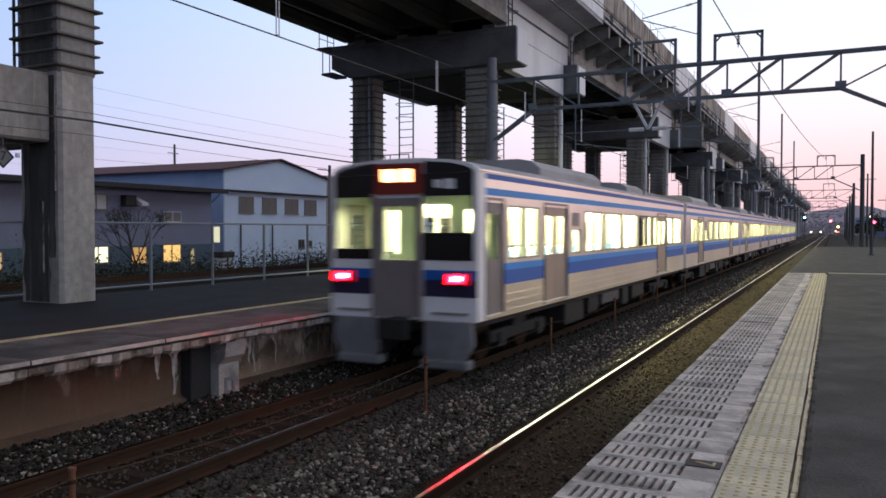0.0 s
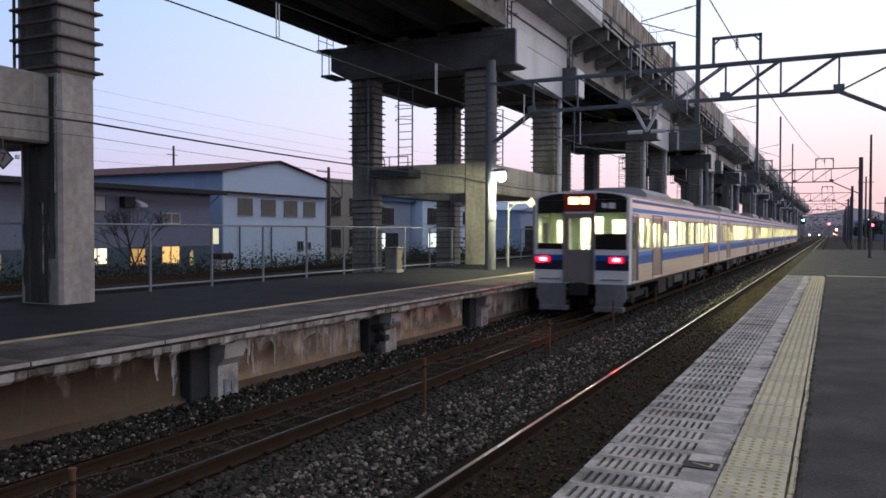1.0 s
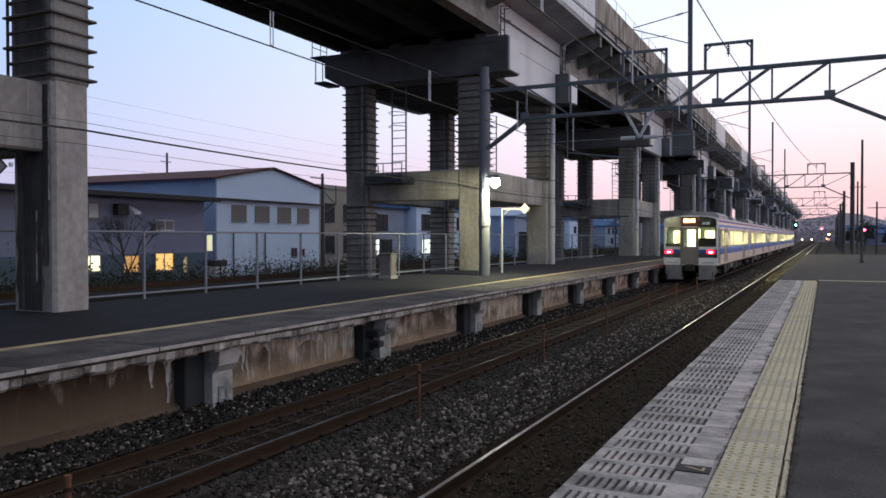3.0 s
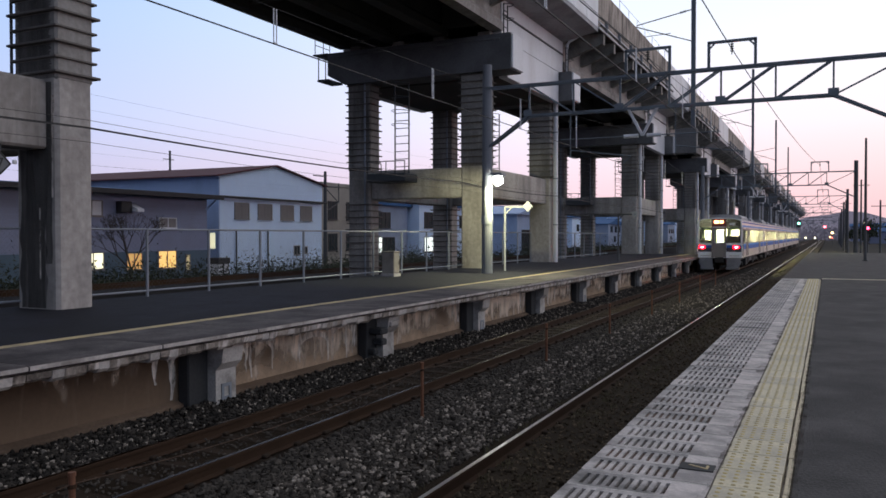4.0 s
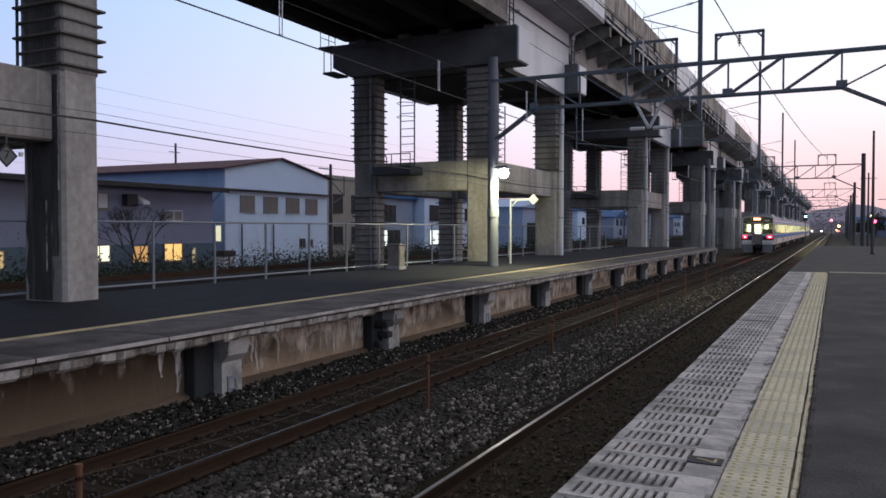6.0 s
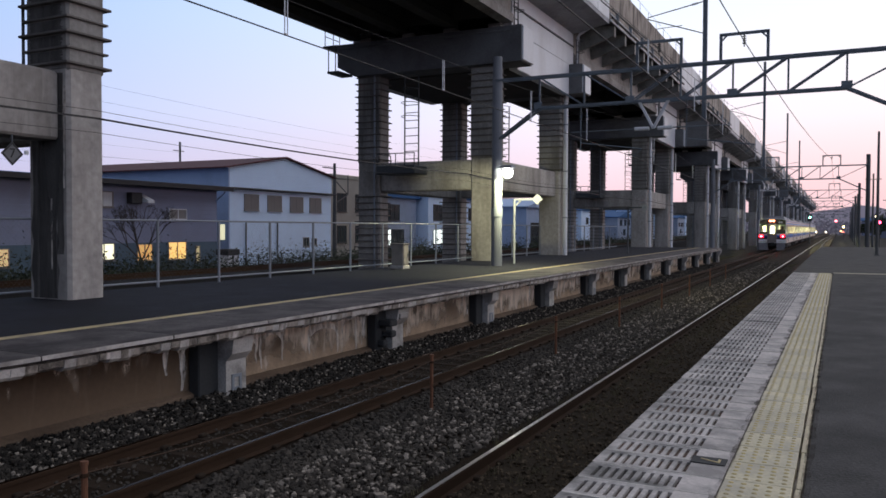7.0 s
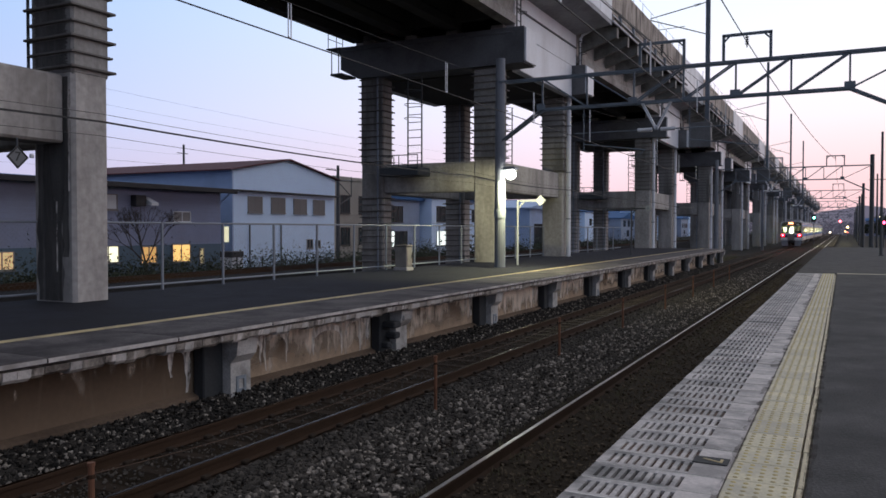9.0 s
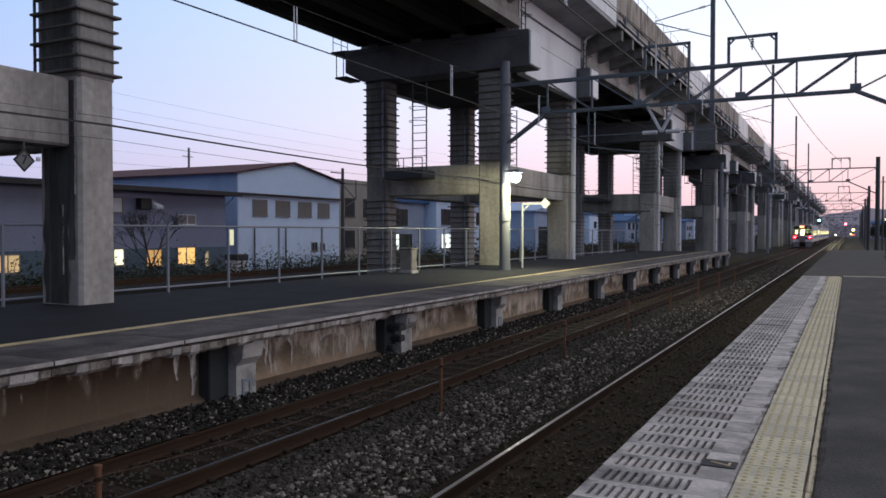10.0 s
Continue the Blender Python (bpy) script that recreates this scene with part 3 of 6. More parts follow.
SAND = sand_splash()
LIME_THIN, LIME_WASH = lime_wash(1.62, 1.92), lime_wash(1.30, 1.62)
lime_rnd = random.Random(21)
for k in range(0, 12):
    y0, y1 = -0.75 + 5.1 * k + 0.46, -0.75 + 5.1 * (k + 1) - 0.47
    wash = bmesh.new()
    wash.faces.new([wash.verts.new((-8.7785, y, z)) for y, z in ((y0, -0.02), (y1, -0.02), (y1, 0.80), (y0, 0.80))])
    tagged(link("lime_wash", wash, LIME_THIN if k < 2 else LIME_WASH), "soft pale lime runs washed down the retaining wall", "lime wash", "lime washes on the wall", "structure")
    if k > 1:
        mud = bmesh.new()
        mud.faces.new([mud.verts.new((-8.7792, y, z)) for y, z in ((y0, -0.02), (y1, -0.02), (y1, 0.6), (y0, 0.6))])
        tagged(link("sand_splash", mud, SAND), "paler sandy tone along the foot of the wall", "mud", "mud on the wall", "structure")
    lb_m = bmesh.new()
    arches = ((0.02, 0.16), (0.19, 0.33), (0.52, 0.74), (0.78, 0.96)) if k % 3 == 2 else ()
    for fa, fb in arches:
        a, b = y0 + fa * (y1 - y0), y0 + fb * (y1 - y0)
        lime_arch(lb_m, lime_rnd, a, b, lime_rnd.uniform(0.25, 0.40), lime_rnd.uniform(0.52, 0.60))
        for e in (a, b):
            lime_run(lb_m, lime_rnd, e, lime_rnd.uniform(0.0, 0.2), 0.66, lime_rnd.uniform(0.06, 0.10))
    for e in (y1 - 0.10, y1 - 0.42):
        lime_run(lb_m, lime_rnd, e, lime_rnd.uniform(-0.1, 0.35), 0.78, lime_rnd.uniform(0.12, 0.22))
    tagged(link("lime_crust", lb_m, LIME), "pale lime runs crusted on the retaining wall", "lime crust", "lime crusts on the wall", "structure")

# ---- posts and rope between the tracks ----
ORANGE = mat("rusty_orange_post", (0.18, 0.072, 0.034), 0.75, 0.1, var=0.25, scale=8, dirt=0.5, dark=(0.14, 0.06, 0.035), dirt_scale=4)
ROPE = mat("brown_rope", (0.075, 0.042, 0.024), 0.9, var=0.2, scale=20, bump=0.2)
post_ys = [-1.2, 4.1, 9.8, 15.24, 20.4, 25.9, 31.2, 36.6, 42.0]
for y in post_ys:
    p = thing("marker_post", (-5.05, y, -0.14), "short rusty orange steel post beside the track", "post", "posts between the tracks")
    part("tube", tube(bmesh.new(), (0, 0, 0), (0, 0, 0.80), 0.024, 10), ORANGE, p)
    part("cap", tube(bmesh.new(), (0, 0, 0.801), (0, 0, 0.83), 0.030, 10), ORANGE, p)
    part("ring", tube(bmesh.new(), (0, 0, 0.71), (0, 0, 0.74), 0.034, 10), RUST, p)
for a, b in zip(post_ys, post_ys[1:]):
    r = wire(bmesh.new(), (-5.05, a, 0.60), (-5.05, b, 0.60), 0.10, 0.0045, 12)
    tagged(link("guard_rope", r, ROPE), "thin slack brown rope strung between posts", "rope", "ropes between the posts")


# ---- loose ballast ----
def ballast(name, x0, x1, y0, y1, count, zfun, seed, size=(0.015, 0.046), material=None, crowd=1.9):
    g = np.random.RandomState(seed)
    ico = bmesh.new()
    bmesh.ops.create_icosphere(ico, subdivisions=1, radius=1.0)
    base = np.array([v.co[:] for v in ico.verts])
    tri = np.array([[v.index for v in f.verts] for f in ico.faces])
    ico.free()
    px = g.uniform(x0, x1, count)
    py = y0 + (y1 - y0) * g.uniform(0, 1, count) ** crowd
    s = size[0] + (size[1] - size[0]) * g.uniform(0, 1, count) ** 1.6
    n = len(base)
    v = np.repeat(base[None], count, 0) * g.uniform(0.42, 1.25, (count, n, 1))
    v *= (s[:, None] * g.uniform(0.7, 1.25, (count, 3)))[:, None, :]
    a = g.uniform(0, 6.283, count)
    c, sn = np.cos(a)[:, None], np.sin(a)[:, None]
    vx, vy = v[:, :, 0] * c - v[:, :, 1] * sn, v[:, :, 0] * sn + v[:, :, 1] * c
    z = zfun(px) + g.uniform(0.0, 0.03, count)
    co = np.stack([vx + px[:, None], vy + py[:, None], v[:, :, 2] * 0.9 + z[:, None]], -1).reshape(-1, 3)
    fc = (tri[None] + (np.arange(count) * n)[:, None, None]).reshape(-1, 3)
    me = bpy.data.meshes.new(name)
    me.from_pydata(co.tolist(), [], fc.tolist())
    me.materials.append(material or STONE)
    tagged(new(name, me), "loose grey crushed-stone ballast between the rails", "ballast", "", "stuff")


ballast("ballast_stones", -5.75, -3.72, 3.0, 66, 50000, lambda x: np.where(np.abs(x + 4.7) < 0.5, -0.115, -0.145), 3, (0.016, 0.050))
ballast("ballast_stones_wall", -8.60, -7.48, 4.0, 60, 20000, lambda x: -0.12 - 0.04 * (x + 8.5), 4)
ballast("ballast_stones_track", -7.2, -6.2, 4.0, 30, 3000, lambda x: 0 * x - 0.165, 5, (0.012, 0.026))
ballast("ballast_stones_near", -3.32, -1.5, 4.0, 50, 15000, lambda x: 0 * x - 0.152, 6, (0.010, 0.034), STONE_BROWN)
ballast("ballast_stones_pale", -5.1, -3.72, 3.0, 66, 5200, lambda x: np.where(np.abs(x + 4.7) < 0.5, -0.100, -0.130), 13, (0.016, 0.046), STONE_PALE, 3.2)
ballast("ballast_stones_pale_wall", -8.60, -7.48, 4.0, 60, 1800, lambda x: -0.11 - 0.04 * (x + 8.5), 14, (0.016, 0.036), STONE_PALE)

ballast("ballast_stones", -5.75, -3.72, -10, 3.1, 9000, lambda x: np.where(np.abs(x + 4.7) < 0.5, -0.115, -0.145), 23)
ballast("ballast_stones_wall", -8.60, -7.48, -10, 4.1, 5000, lambda x: -0.12 - 0.04 * (x + 8.5), 24)
ballast("ballast_stones_near", -3.32, -1.5, -10, 4.1, 4000, lambda x: 0 * x - 0.148, 26, (0.010, 0.024), STONE_BROWN)


# ---- viaduct ----
COLX = (-14.1, -20.0)
# k = 2 and 1: unseen piers added behind the camera to block sky light
PAIRS = [(1.7 - 30.6 * k, 10.7 - 30.6 * k) for k in (2, 1, 0)] + [(32.3 + 30.6 * k, 41.3 + 30.6 * k) for k in range(0, 13)]
G = -0.62
# near-black tone puts the shade under the deck into the colour
SHADED_SOFFIT = mat("shade_dark_soffit_concrete", (0.072, 0.068, 0.062), 0.92, var=0.25, scale=1.0, dirt=0.5, dark=(0.025, 0.023, 0.02), dirt_scale=0.4)
BAND = mat("band_steel_weathered", (0.16, 0.145, 0.13), 0.8, 0.1, var=0.25, scale=2, dirt=0.5, dark=(0.07, 0.06, 0.055), dirt_scale=1.2)
CASING = mat("casing_concrete", (0.27, 0.255, 0.235), 0.85, var=0.3, scale=1.2, dirt=0.85, dark=(0.085, 0.078, 0.07), dirt_scale=1.0, stretch=(1.2, 1.2, 0.14), bump=0.2)
RIB = mat("sooty_rib_concrete", (0.25, 0.245, 0.22), 0.9, var=0.3, scale=1.2, dirt=0.7, dark=(0.075, 0.072, 0.065), dirt_scale=0.9, bump=0.2)


def viaduct_pier(y0):
    """A portal frame: two banded columns, a strut at mid height and a crossbeam with end boxes."""
    pier = thing("viaduct_pier", (-17.05, y0, G), "grey concrete viaduct portal with steel-banded columns", "viaduct pier", "viaduct piers")
    for i, cx in enumerate(COLX):
        x = cx + 17.05
        col = part("column", rbox(bmesh.new(), x - 0.6, x + 0.6, 0, 0.85, 0, 9.65 - G, 0.07), CONCRETE, pier, "streaked concrete column")
        e = 0.115
        full = mesh_of("steel_band", rbox(bmesh.new(), x - 0.6 - e, x + 0.6 + e, -e, 0.85 + e, 0, 0.05, 0.012), BAND)
        short = mesh_of("steel_band", rbox(bmesh.new(), x - 0.67, x + 0.67, -0.07, 0.92, 0, 0.045, 0.010), BAND)
        zs = [5.62 + 0.30 * k for k in range(14)] + ([0.9 + 0.30 * k for k in range(11)] if i == 1 else [])
        for k, z in enumerate(zs):
            piece("steel_band", full if k % 2 == 0 else short, col, (0, 0, z - G))
        jm = rbox(bmesh.new(), x - 0.615, x + 0.615, -0.015, 0.865, 5.5 - G, 9.6 - G, 0.05)
        part("casing", jm, CASING, col, "dull steel casing between the bands")
    part("strut", rbox(bmesh.new(), COLX[1] + 17.05 + 0.6, COLX[0] + 17.05 - 0.6, 0.1, 0.75, 4.15 - G, 5.5 - G, 0.05), CONCRETE, pier)
    beam = bmesh.new()
    prism(beam, [(-4.55, 10.1 - G), (-3.6, 9.6 - G), (4.78, 9.6 - G), (4.78, 11.15 - G), (-4.55, 11.15 - G)], -0.25, 1.1)
    part("crossbeam", beam, GIRDER, pier, "dark crossbeam with steel facing")
    part("end_box", rbox(bmesh.new(), 4.784, 4.90, -0.22, 1.07, 9.64 - G, 11.1 - G, 0.03), PANEL, pier, "pale steel box on the end of the beam")
    part("facing_rib", rbox(bmesh.new(), -4.4, 4.3, -0.30, -0.254, 10.9 - G, 10.98 - G, 0.01), GIRDER, pier)
    for xr in (-3.2, -0.9, 1.2, 3.4):
        part("bearing_plinth", rbox(bmesh.new(), xr - 0.3, xr + 0.3, 0.1, 0.75, 11.15 - G, 11.42 - G, 0.02), CONCRETE, pier)
    # maintenance rail on the beam's far end
    for y in (-0.2, 0.5, 1.05):
        part("baluster", tube(bmesh.new(), (-5.3, y, 11.2 - G), (-5.3, y, 12.1 - G), 0.02, 6), DARK_STEEL, pier)
    for z in (11.65, 12.1):
        part("handrail", tube(bmesh.new(), (-5.3, -0.2, z - G), (-5.3, 1.05, z - G), 0.02, 6), DARK_STEEL, pier)
    # short ladder standing on the track end of the beam
    for y in (-0.18, 0.28):
        part("ladder_stile", bar(bmesh.new(), (4.45, y, 11.12 - G), (4.45, y, 12.45 - G), 0.045, 0.045), DARK_STEEL, pier)
    for z in (11.45, 11.8, 12.15):
        part("ladder_rung", tube(bmesh.new(), (4.45, -0.18, z - G), (4.45, 0.28, z - G), 0.02, 6), DARK_STEEL, pier)
    for z in (11.8, 12.4):
        part("ladder_hoop", sweep(bmesh.new(), [Vector((4.45 + 0.36 * math.sin(a), 0.05 - 0.24 * math.cos(a), z - G)) for a in [math.pi * k / 8 for k in range(9)]], 0.018, 5), DARK_STEEL, pier)
    part("walkway", rbox(bmesh.new(), -5.4, -4.55, -0.25, 1.1, 11.12 - G, 11.18 - G, 0.01), DARK_STEEL, pier)
    for x in (-5.1, -4.7):
        part("hanger", tube(bmesh.new(), (x, -0.2, 9.9 - G), (x, -0.2, 11.15 - G), 0.025, 6), DARK_STEEL, pier)
    part("step", rbox(bmesh.new(), -5.15, -4.5, -0.25, 1.0, 9.85 - G, 9.95 - G, 0.01), DARK_STEEL, pier)
    tube_bm = bmesh.new()
    tube(tube_bm, (-2.95 + 0.35, -0.05, 0), (-2.95 + 0.35, -0.05, 9.6 - G), 0.05, 8)
    part("drain_pipe", tube_bm, GALV, pier, "grey drain pipe")
    return pier


first_pier = viaduct_pier(PAIRS[0][0])
for a, b in PAIRS:
    for y in (a, b):
        if y != PAIRS[0][0]:
            copy_thing(first_pier, pose(-17.05, y, G))
    for x in COLX:
        tie_bm = rbox(bmesh.new(), -0.35, 0.35, 0.85, b - a, 4.15 - G, 5.5 - G, 0.05)
        tie_ob = link("viaduct_tie_beam", tie_bm, CONCRETE)
        tie_ob.location = (x, a, G)
        tagged(tie_ob, "grey concrete tie beam between two viaduct columns", "tie beam", "viaduct tie beams")

# drain pipes: pale, down the track side of the second portal of each pair
for y in [b for a, b in PAIRS[3:]] + [a for a, b in PAIRS[4:]]:
    dp = thing("viaduct_downpipe", (-13.30, y + 0.3, PLAT if y < 63 else G), "pale concrete-coloured downpipe on the column", "downpipe", "viaduct downpipes")
    top = 9.8 if y < 63 else 11.4
    part("pipe", tube(bmesh.new(), (0, 0, 0), (0, 0, top), 0.13, 10), PANEL, dp)
    if y < 63:
        part("elbow", sweep(bmesh.new(), [Vector(p) for p in ((0, 0, 9.75), (0.1, 0.06, 9.9), (0.5, 0.24, 10.15), (0.56, 0.26, 10.4), (0.56, 0.26, 11.75), (0.66, 0.26, 11.9), (1.35, 0.26, 12.25))], 0.085, 8), PANEL, dp)
    for z in (2.0, 4.5, 7.0):
        part("clip", tube(bmesh.new(), (0, 0, z), (0, 0, z + 0.06), 0.155, 10), GALV, dp)


def caged_ladder(x, y, z0, z1, landing=True):
    lad = thing("caged_ladder", (x, y, z0), "thin dark steel ladder with safety hoops", "ladder", "caged ladders on the viaduct")
    h = z1 - z0
    for s in (-0.36, 0.36):
        part("stile", bar(bmesh.new(), (s, 0, 0), (s, 0, h), 0.05, 0.05), DARK_STEEL, lad)
    z = 0.3
    rung = mesh_of("rung", tube(bmesh.new(), (-0.36, 0, 0), (0.36, 0, 0), 0.018, 6), DARK_STEEL)
    while z < h:
        piece("rung", rung, lad, (0, 0, z))
        z += 0.35
    hoop = sweep(bmesh.new(), [Vector((0.42 * math.cos(a), -0.62 * math.sin(a), 0)) for a in [math.pi * k / 10 for k in range(11)]], 0.018, 5)
    hm = mesh_of("hoop", hoop, DARK_STEEL)
    z = 2.2
    while z < h:
        piece("hoop", hm, lad, (0, 0, z))
        z += 0.62
    if not landing:
        return lad
    # landing with handrail
    land = bmesh.new()
    rbox(land, -1.3, 0.7, -1.0, 0.2, -0.44, -0.06, 0.03)
    part("landing", land, DARK_STEEL, lad)
    for px, py in ((-1.25, -0.95), (0.65, -0.95), (-0.3, -0.95), (-1.25, 0.25)):
        part("baluster", tube(bmesh.new(), (px, py, -0.1), (px, py, 0.5), 0.022, 6), DARK_STEEL, lad)
    for z in (0.48,):
        part("handrail", tube(bmesh.new(), (-1.25, -0.95, z), (0.65, -0.95, z), 0.022, 6), DARK_STEEL, lad)
        part("handrail", tube(bmesh.new(), (-1.25, -0.95, z), (-1.25, 0.25, z), 0.022, 6), DARK_STEEL, lad)
    return lad


for a, b in PAIRS[3:7]:
    caged_ladder(-17.55, a - 0.25, 5.3, 9.4)
    caged_ladder(-17.3, b + 1.2, 5.3, 9.4)


side_ladder = caged_ladder(-15.15, 10.95, 5.5, 9.6, False)
side_ladder.rotation_euler = (0, 0, radians(-35))

# water stains and painted shade down the shaded face of the nearest column, with one pale lime run at its corner
STAIN = thin_out(mat("black_stain_and_shade", (0.085, 0.079, 0.072), 0.85, var=0.4, scale=3, dirt=0.7, dark=(0.045, 0.042, 0.039), dirt_scale=1.5, stretch=(2, 2, 0.15)), 0.28, 0.66, 1.2, (1.6, 1.6, 0.14))
stain_rnd = random.Random(12)


def water_run(bm, x, z0, z1, w, y):
    rows = []
    n = 16
    for i in range(n + 1):
        z = z1 + (z0 - z1) * i / n
        rows.append([bm.verts.new((x + s * w * 0.5 * stain_rnd.uniform(0.85, 1.1), y, z)) for s in (-1, 1)])
    for a, b in zip(rows, rows[1:]):
        bm.faces.new((a[0], a[1], b[1], b[0]))


stain_bm = bmesh.new()
for i, (x, z0, z1, w) in enumerate(((-14.20, 1.02, 5.46, 0.78), (-14.12, 1.02, 5.46, 0.52), (-13.74, 1.9, 5.46, 0.20))):
    water_run(stain_bm, x, z0, z1, w, 10.697 - 0.0015 * i)
for k in range(13):
    water_run(stain_bm, -14.12, 5.68 + 0.30 * k, 5.90 + 0.30 * k, 0.95, 10.682)
tagged(link("water_stain", stain_bm, STAIN), "black water stains and painted shade down the concrete column", "stain", "", "structure")
run_bm = bmesh.new()
for x, z0, z1, w in ((-13.62, 3.2, 4.75, 0.05), (-13.60, 4.6, 5.2, 0.08), (-13.99, 1.6, 3.0, 0.04)):
    water_run(run_bm, x, z0, z1, w, 10.690)
tagged(link("lime_run", run_bm, LIME), "pale lime run down the concrete column", "lime run", "", "structure")


def bracket(bm, x0, x1, y, ztop, drop_in, drop_out, t=0.18):
    prism(bm, [(x0, ztop), (x1, ztop), (x1, ztop - drop_out), (x0, ztop - drop_in)], y - t / 2, y + t / 2)
    return bm


def concrete_span(y0, y1):
    """A concrete girder span with cantilever ribs and a parapet of upright panels."""
    L = y1 - y0
    sp = thing("viaduct_span", (-17.05, y0, 11.42), "weathered concrete girder span with ribbed overhangs", "viaduct span", "viaduct spans")
    for x0, x1 in ((-4.2, -3.65), (-1.55, -1.0), (1.0, 1.55), (3.65, 4.2)):
        gb = bmesh.new()
        prism(gb, [(x0, 0.0), (x1, 0.0), (x1, 0.35), (x1 - 0.12, 0.5), (x1 - 0.12, 1.98), (x0 + 0.12, 1.98), (x0 + 0.12, 0.5), (x0, 0.35)], 0.05, L - 0.05)
        # only the outer track-side girder keeps the lit concrete colour
        part("girder", gb, CONCRETE if x1 > 4 else SHADED_SOFFIT, sp)
    nd = max(2, int(L / 5.4))
    for k in range(nd + 1):
        y = 0.3 + (L - 0.9) * k / nd
        for x0, x1 in ((-3.7, -1.5), (-1.1, 1.1), (1.5, 3.7)):
            part("diaphragm", box(bmesh.new(), x0, x1, y, y + 0.3, 0.25, 1.98), SHADED_SOFFIT, sp)
    part("deck_slab", rbox(bmesh.new(), -6.1, 6.05, 0.0, L, 1.984, 2.30, 0.02), SHADED_SOFFIT, sp, "concrete deck slab in a shade-darkened tone")
    n = round(L / 2.4)
    for s in (-1, 1):
        for k in range(n):
            y = (k + 0.5) * L / n
            bb = bmesh.new()
            xs = (4.1, 6.02) if s > 0 else (-4.1, -6.02)
            bracket(bb, xs[0], xs[1], y, 1.98, 1.2, 0.55, 0.26)
            rib = part("cantilever_rib", bb, RIB, sp)
            # pale cap puts the light caught by the rib's end into its colour
            part("rib_end", rbox(bmesh.new(), *sorted((s * 6.022, s * 6.06)), y - 0.17, y + 0.17, 1.36, 1.945, 0.01), CONCRETE, rib, "pale cap painted as the light on the rib end")
        e = sorted((s * 5.85, s * 6.07))
        part("edge_beam", rbox(bmesh.new(), e[0], e[1], 0.01, L - 0.01, 1.99, 2.42, 0.02), PARAPET, sp, "stained edge beam")
        m = round(L / 2.0)
        pm = mesh_of("parapet_panel", rbox(bmesh.new(), *sorted((s * 5.86, s * 6.0)), 0.02, L / m - 0.02, 2.42, 4.28, 0.02), PARAPET)
        for k in range(m):
            piece("parapet_panel", pm, sp, (0, k * L / m, 0))
    duct = bmesh.new()
    rbox(duct, 6.075, 6.16, 0, L, 1.95, 2.05, 0.01)
    rbox(duct, 6.075, 6.13, 0, L, 2.30, 2.36, 0.01)
    part("cable_duct", duct, PANEL, sp, "pale cable duct along the edge")
    for x, z, r in ((6.22, 2.12, 0.055), (6.20, 2.56, 0.03)):
        part("edge_cable", tube(bmesh.new(), (x, 0.0, z), (x, L, z), r, 8), BLACK_RUBBER, sp, "black cable along the edge")
    y = 1.2
    while y < L:
        part("cable_clip", rbox(bmesh.new(), 6.08, 6.26, y, y + 0.08, 2.0, 2.64, 0.01), GALV, sp)
        y += 3.0
    rail = bmesh.new()
    y = 0.5
    while y < L:
        tube(rail, (5.93, y, 4.28), (5.93, y, 4.9), 0.015, 5)
        y += 2.4
    tube(rail, (5.93, 0.2, 4.88), (5.93, L - 0.2, 4.88), 0.012, 5)
    part("guard_wire", rail, GALV, sp)
    return sp


OVERHANG = mat("grey_overhang_paint", (0.36, 0.36, 0.375), 0.7, var=0.25, scale=0.8, dirt=0.6, dark=(0.17, 0.165, 0.165), dirt_scale=0.5, bump=0.05)


def steel_span(y0, y1):
    """The short smooth span between paired portals, faced with pale panels."""
    L = y1 - y0
    sp = thing("viaduct_span", (-17.05, y0, 11.42), "smooth pale grey steel-faced viaduct span", "viaduct span", "viaduct spans")
    for s in (-1, 1):
        web = bmesh.new()
        e = sorted((s * 3.7, s * 4.12))
        rbox(web, e[0], e[1], 0.75, L - 0.75, -1.9, -0.28, 0.03)
        rbox(web, e[0], e[1], 0.03, L - 0.03, -0.279, 1.98, 0.02)
        part("side_plate", web, PANEL, sp, "smooth pale side plate")
        part("plate_rail", rbox(bmesh.new(), *sorted((s * 4.122, s * 4.18)), 0.1, L - 0.1, 0.72, 0.80, 0.01), DARK_STEEL, sp)
        so = bmesh.new()
        prism(so, [(s * 4.1, 1.45), (s * 5.9, 1.80), (s * 6.05, 1.80), (s * 6.05, 1.98), (s * 4.1, 1.98)], 0.03, L - 0.03)
        part("overhang", so, OVERHANG, sp, "grey weathered underside")
        m = 4
        pm = mesh_of("parapet_panel", rbox(bmesh.new(), *sorted((s * 5.95, s * 6.06)), 0.02, L / m - 0.02, 2.0, 4.28, 0.02), PANEL)
        for k in range(m):
            piece("parapet_panel", pm, sp, (0, k * L / m, 0))
    part("bottom_plate", rbox(bmesh.new(), -3.69, 3.69, 0.75, L - 0.75, -1.88, -1.7, 0.02), SHADED_SOFFIT, sp)
    part("deck_slab", rbox(bmesh.new(), -5.94, 5.94, 0.0, L, 1.984, 2.30, 0.02), SHADED_SOFFIT, sp)
    return sp


prev = -81.0
for a, b in PAIRS:
    concrete_span(prev, a + 0.4)
    steel_span(a + 0.4, b + 0.4)
    prev = b + 0.4
concrete_span(prev, prev + 60)

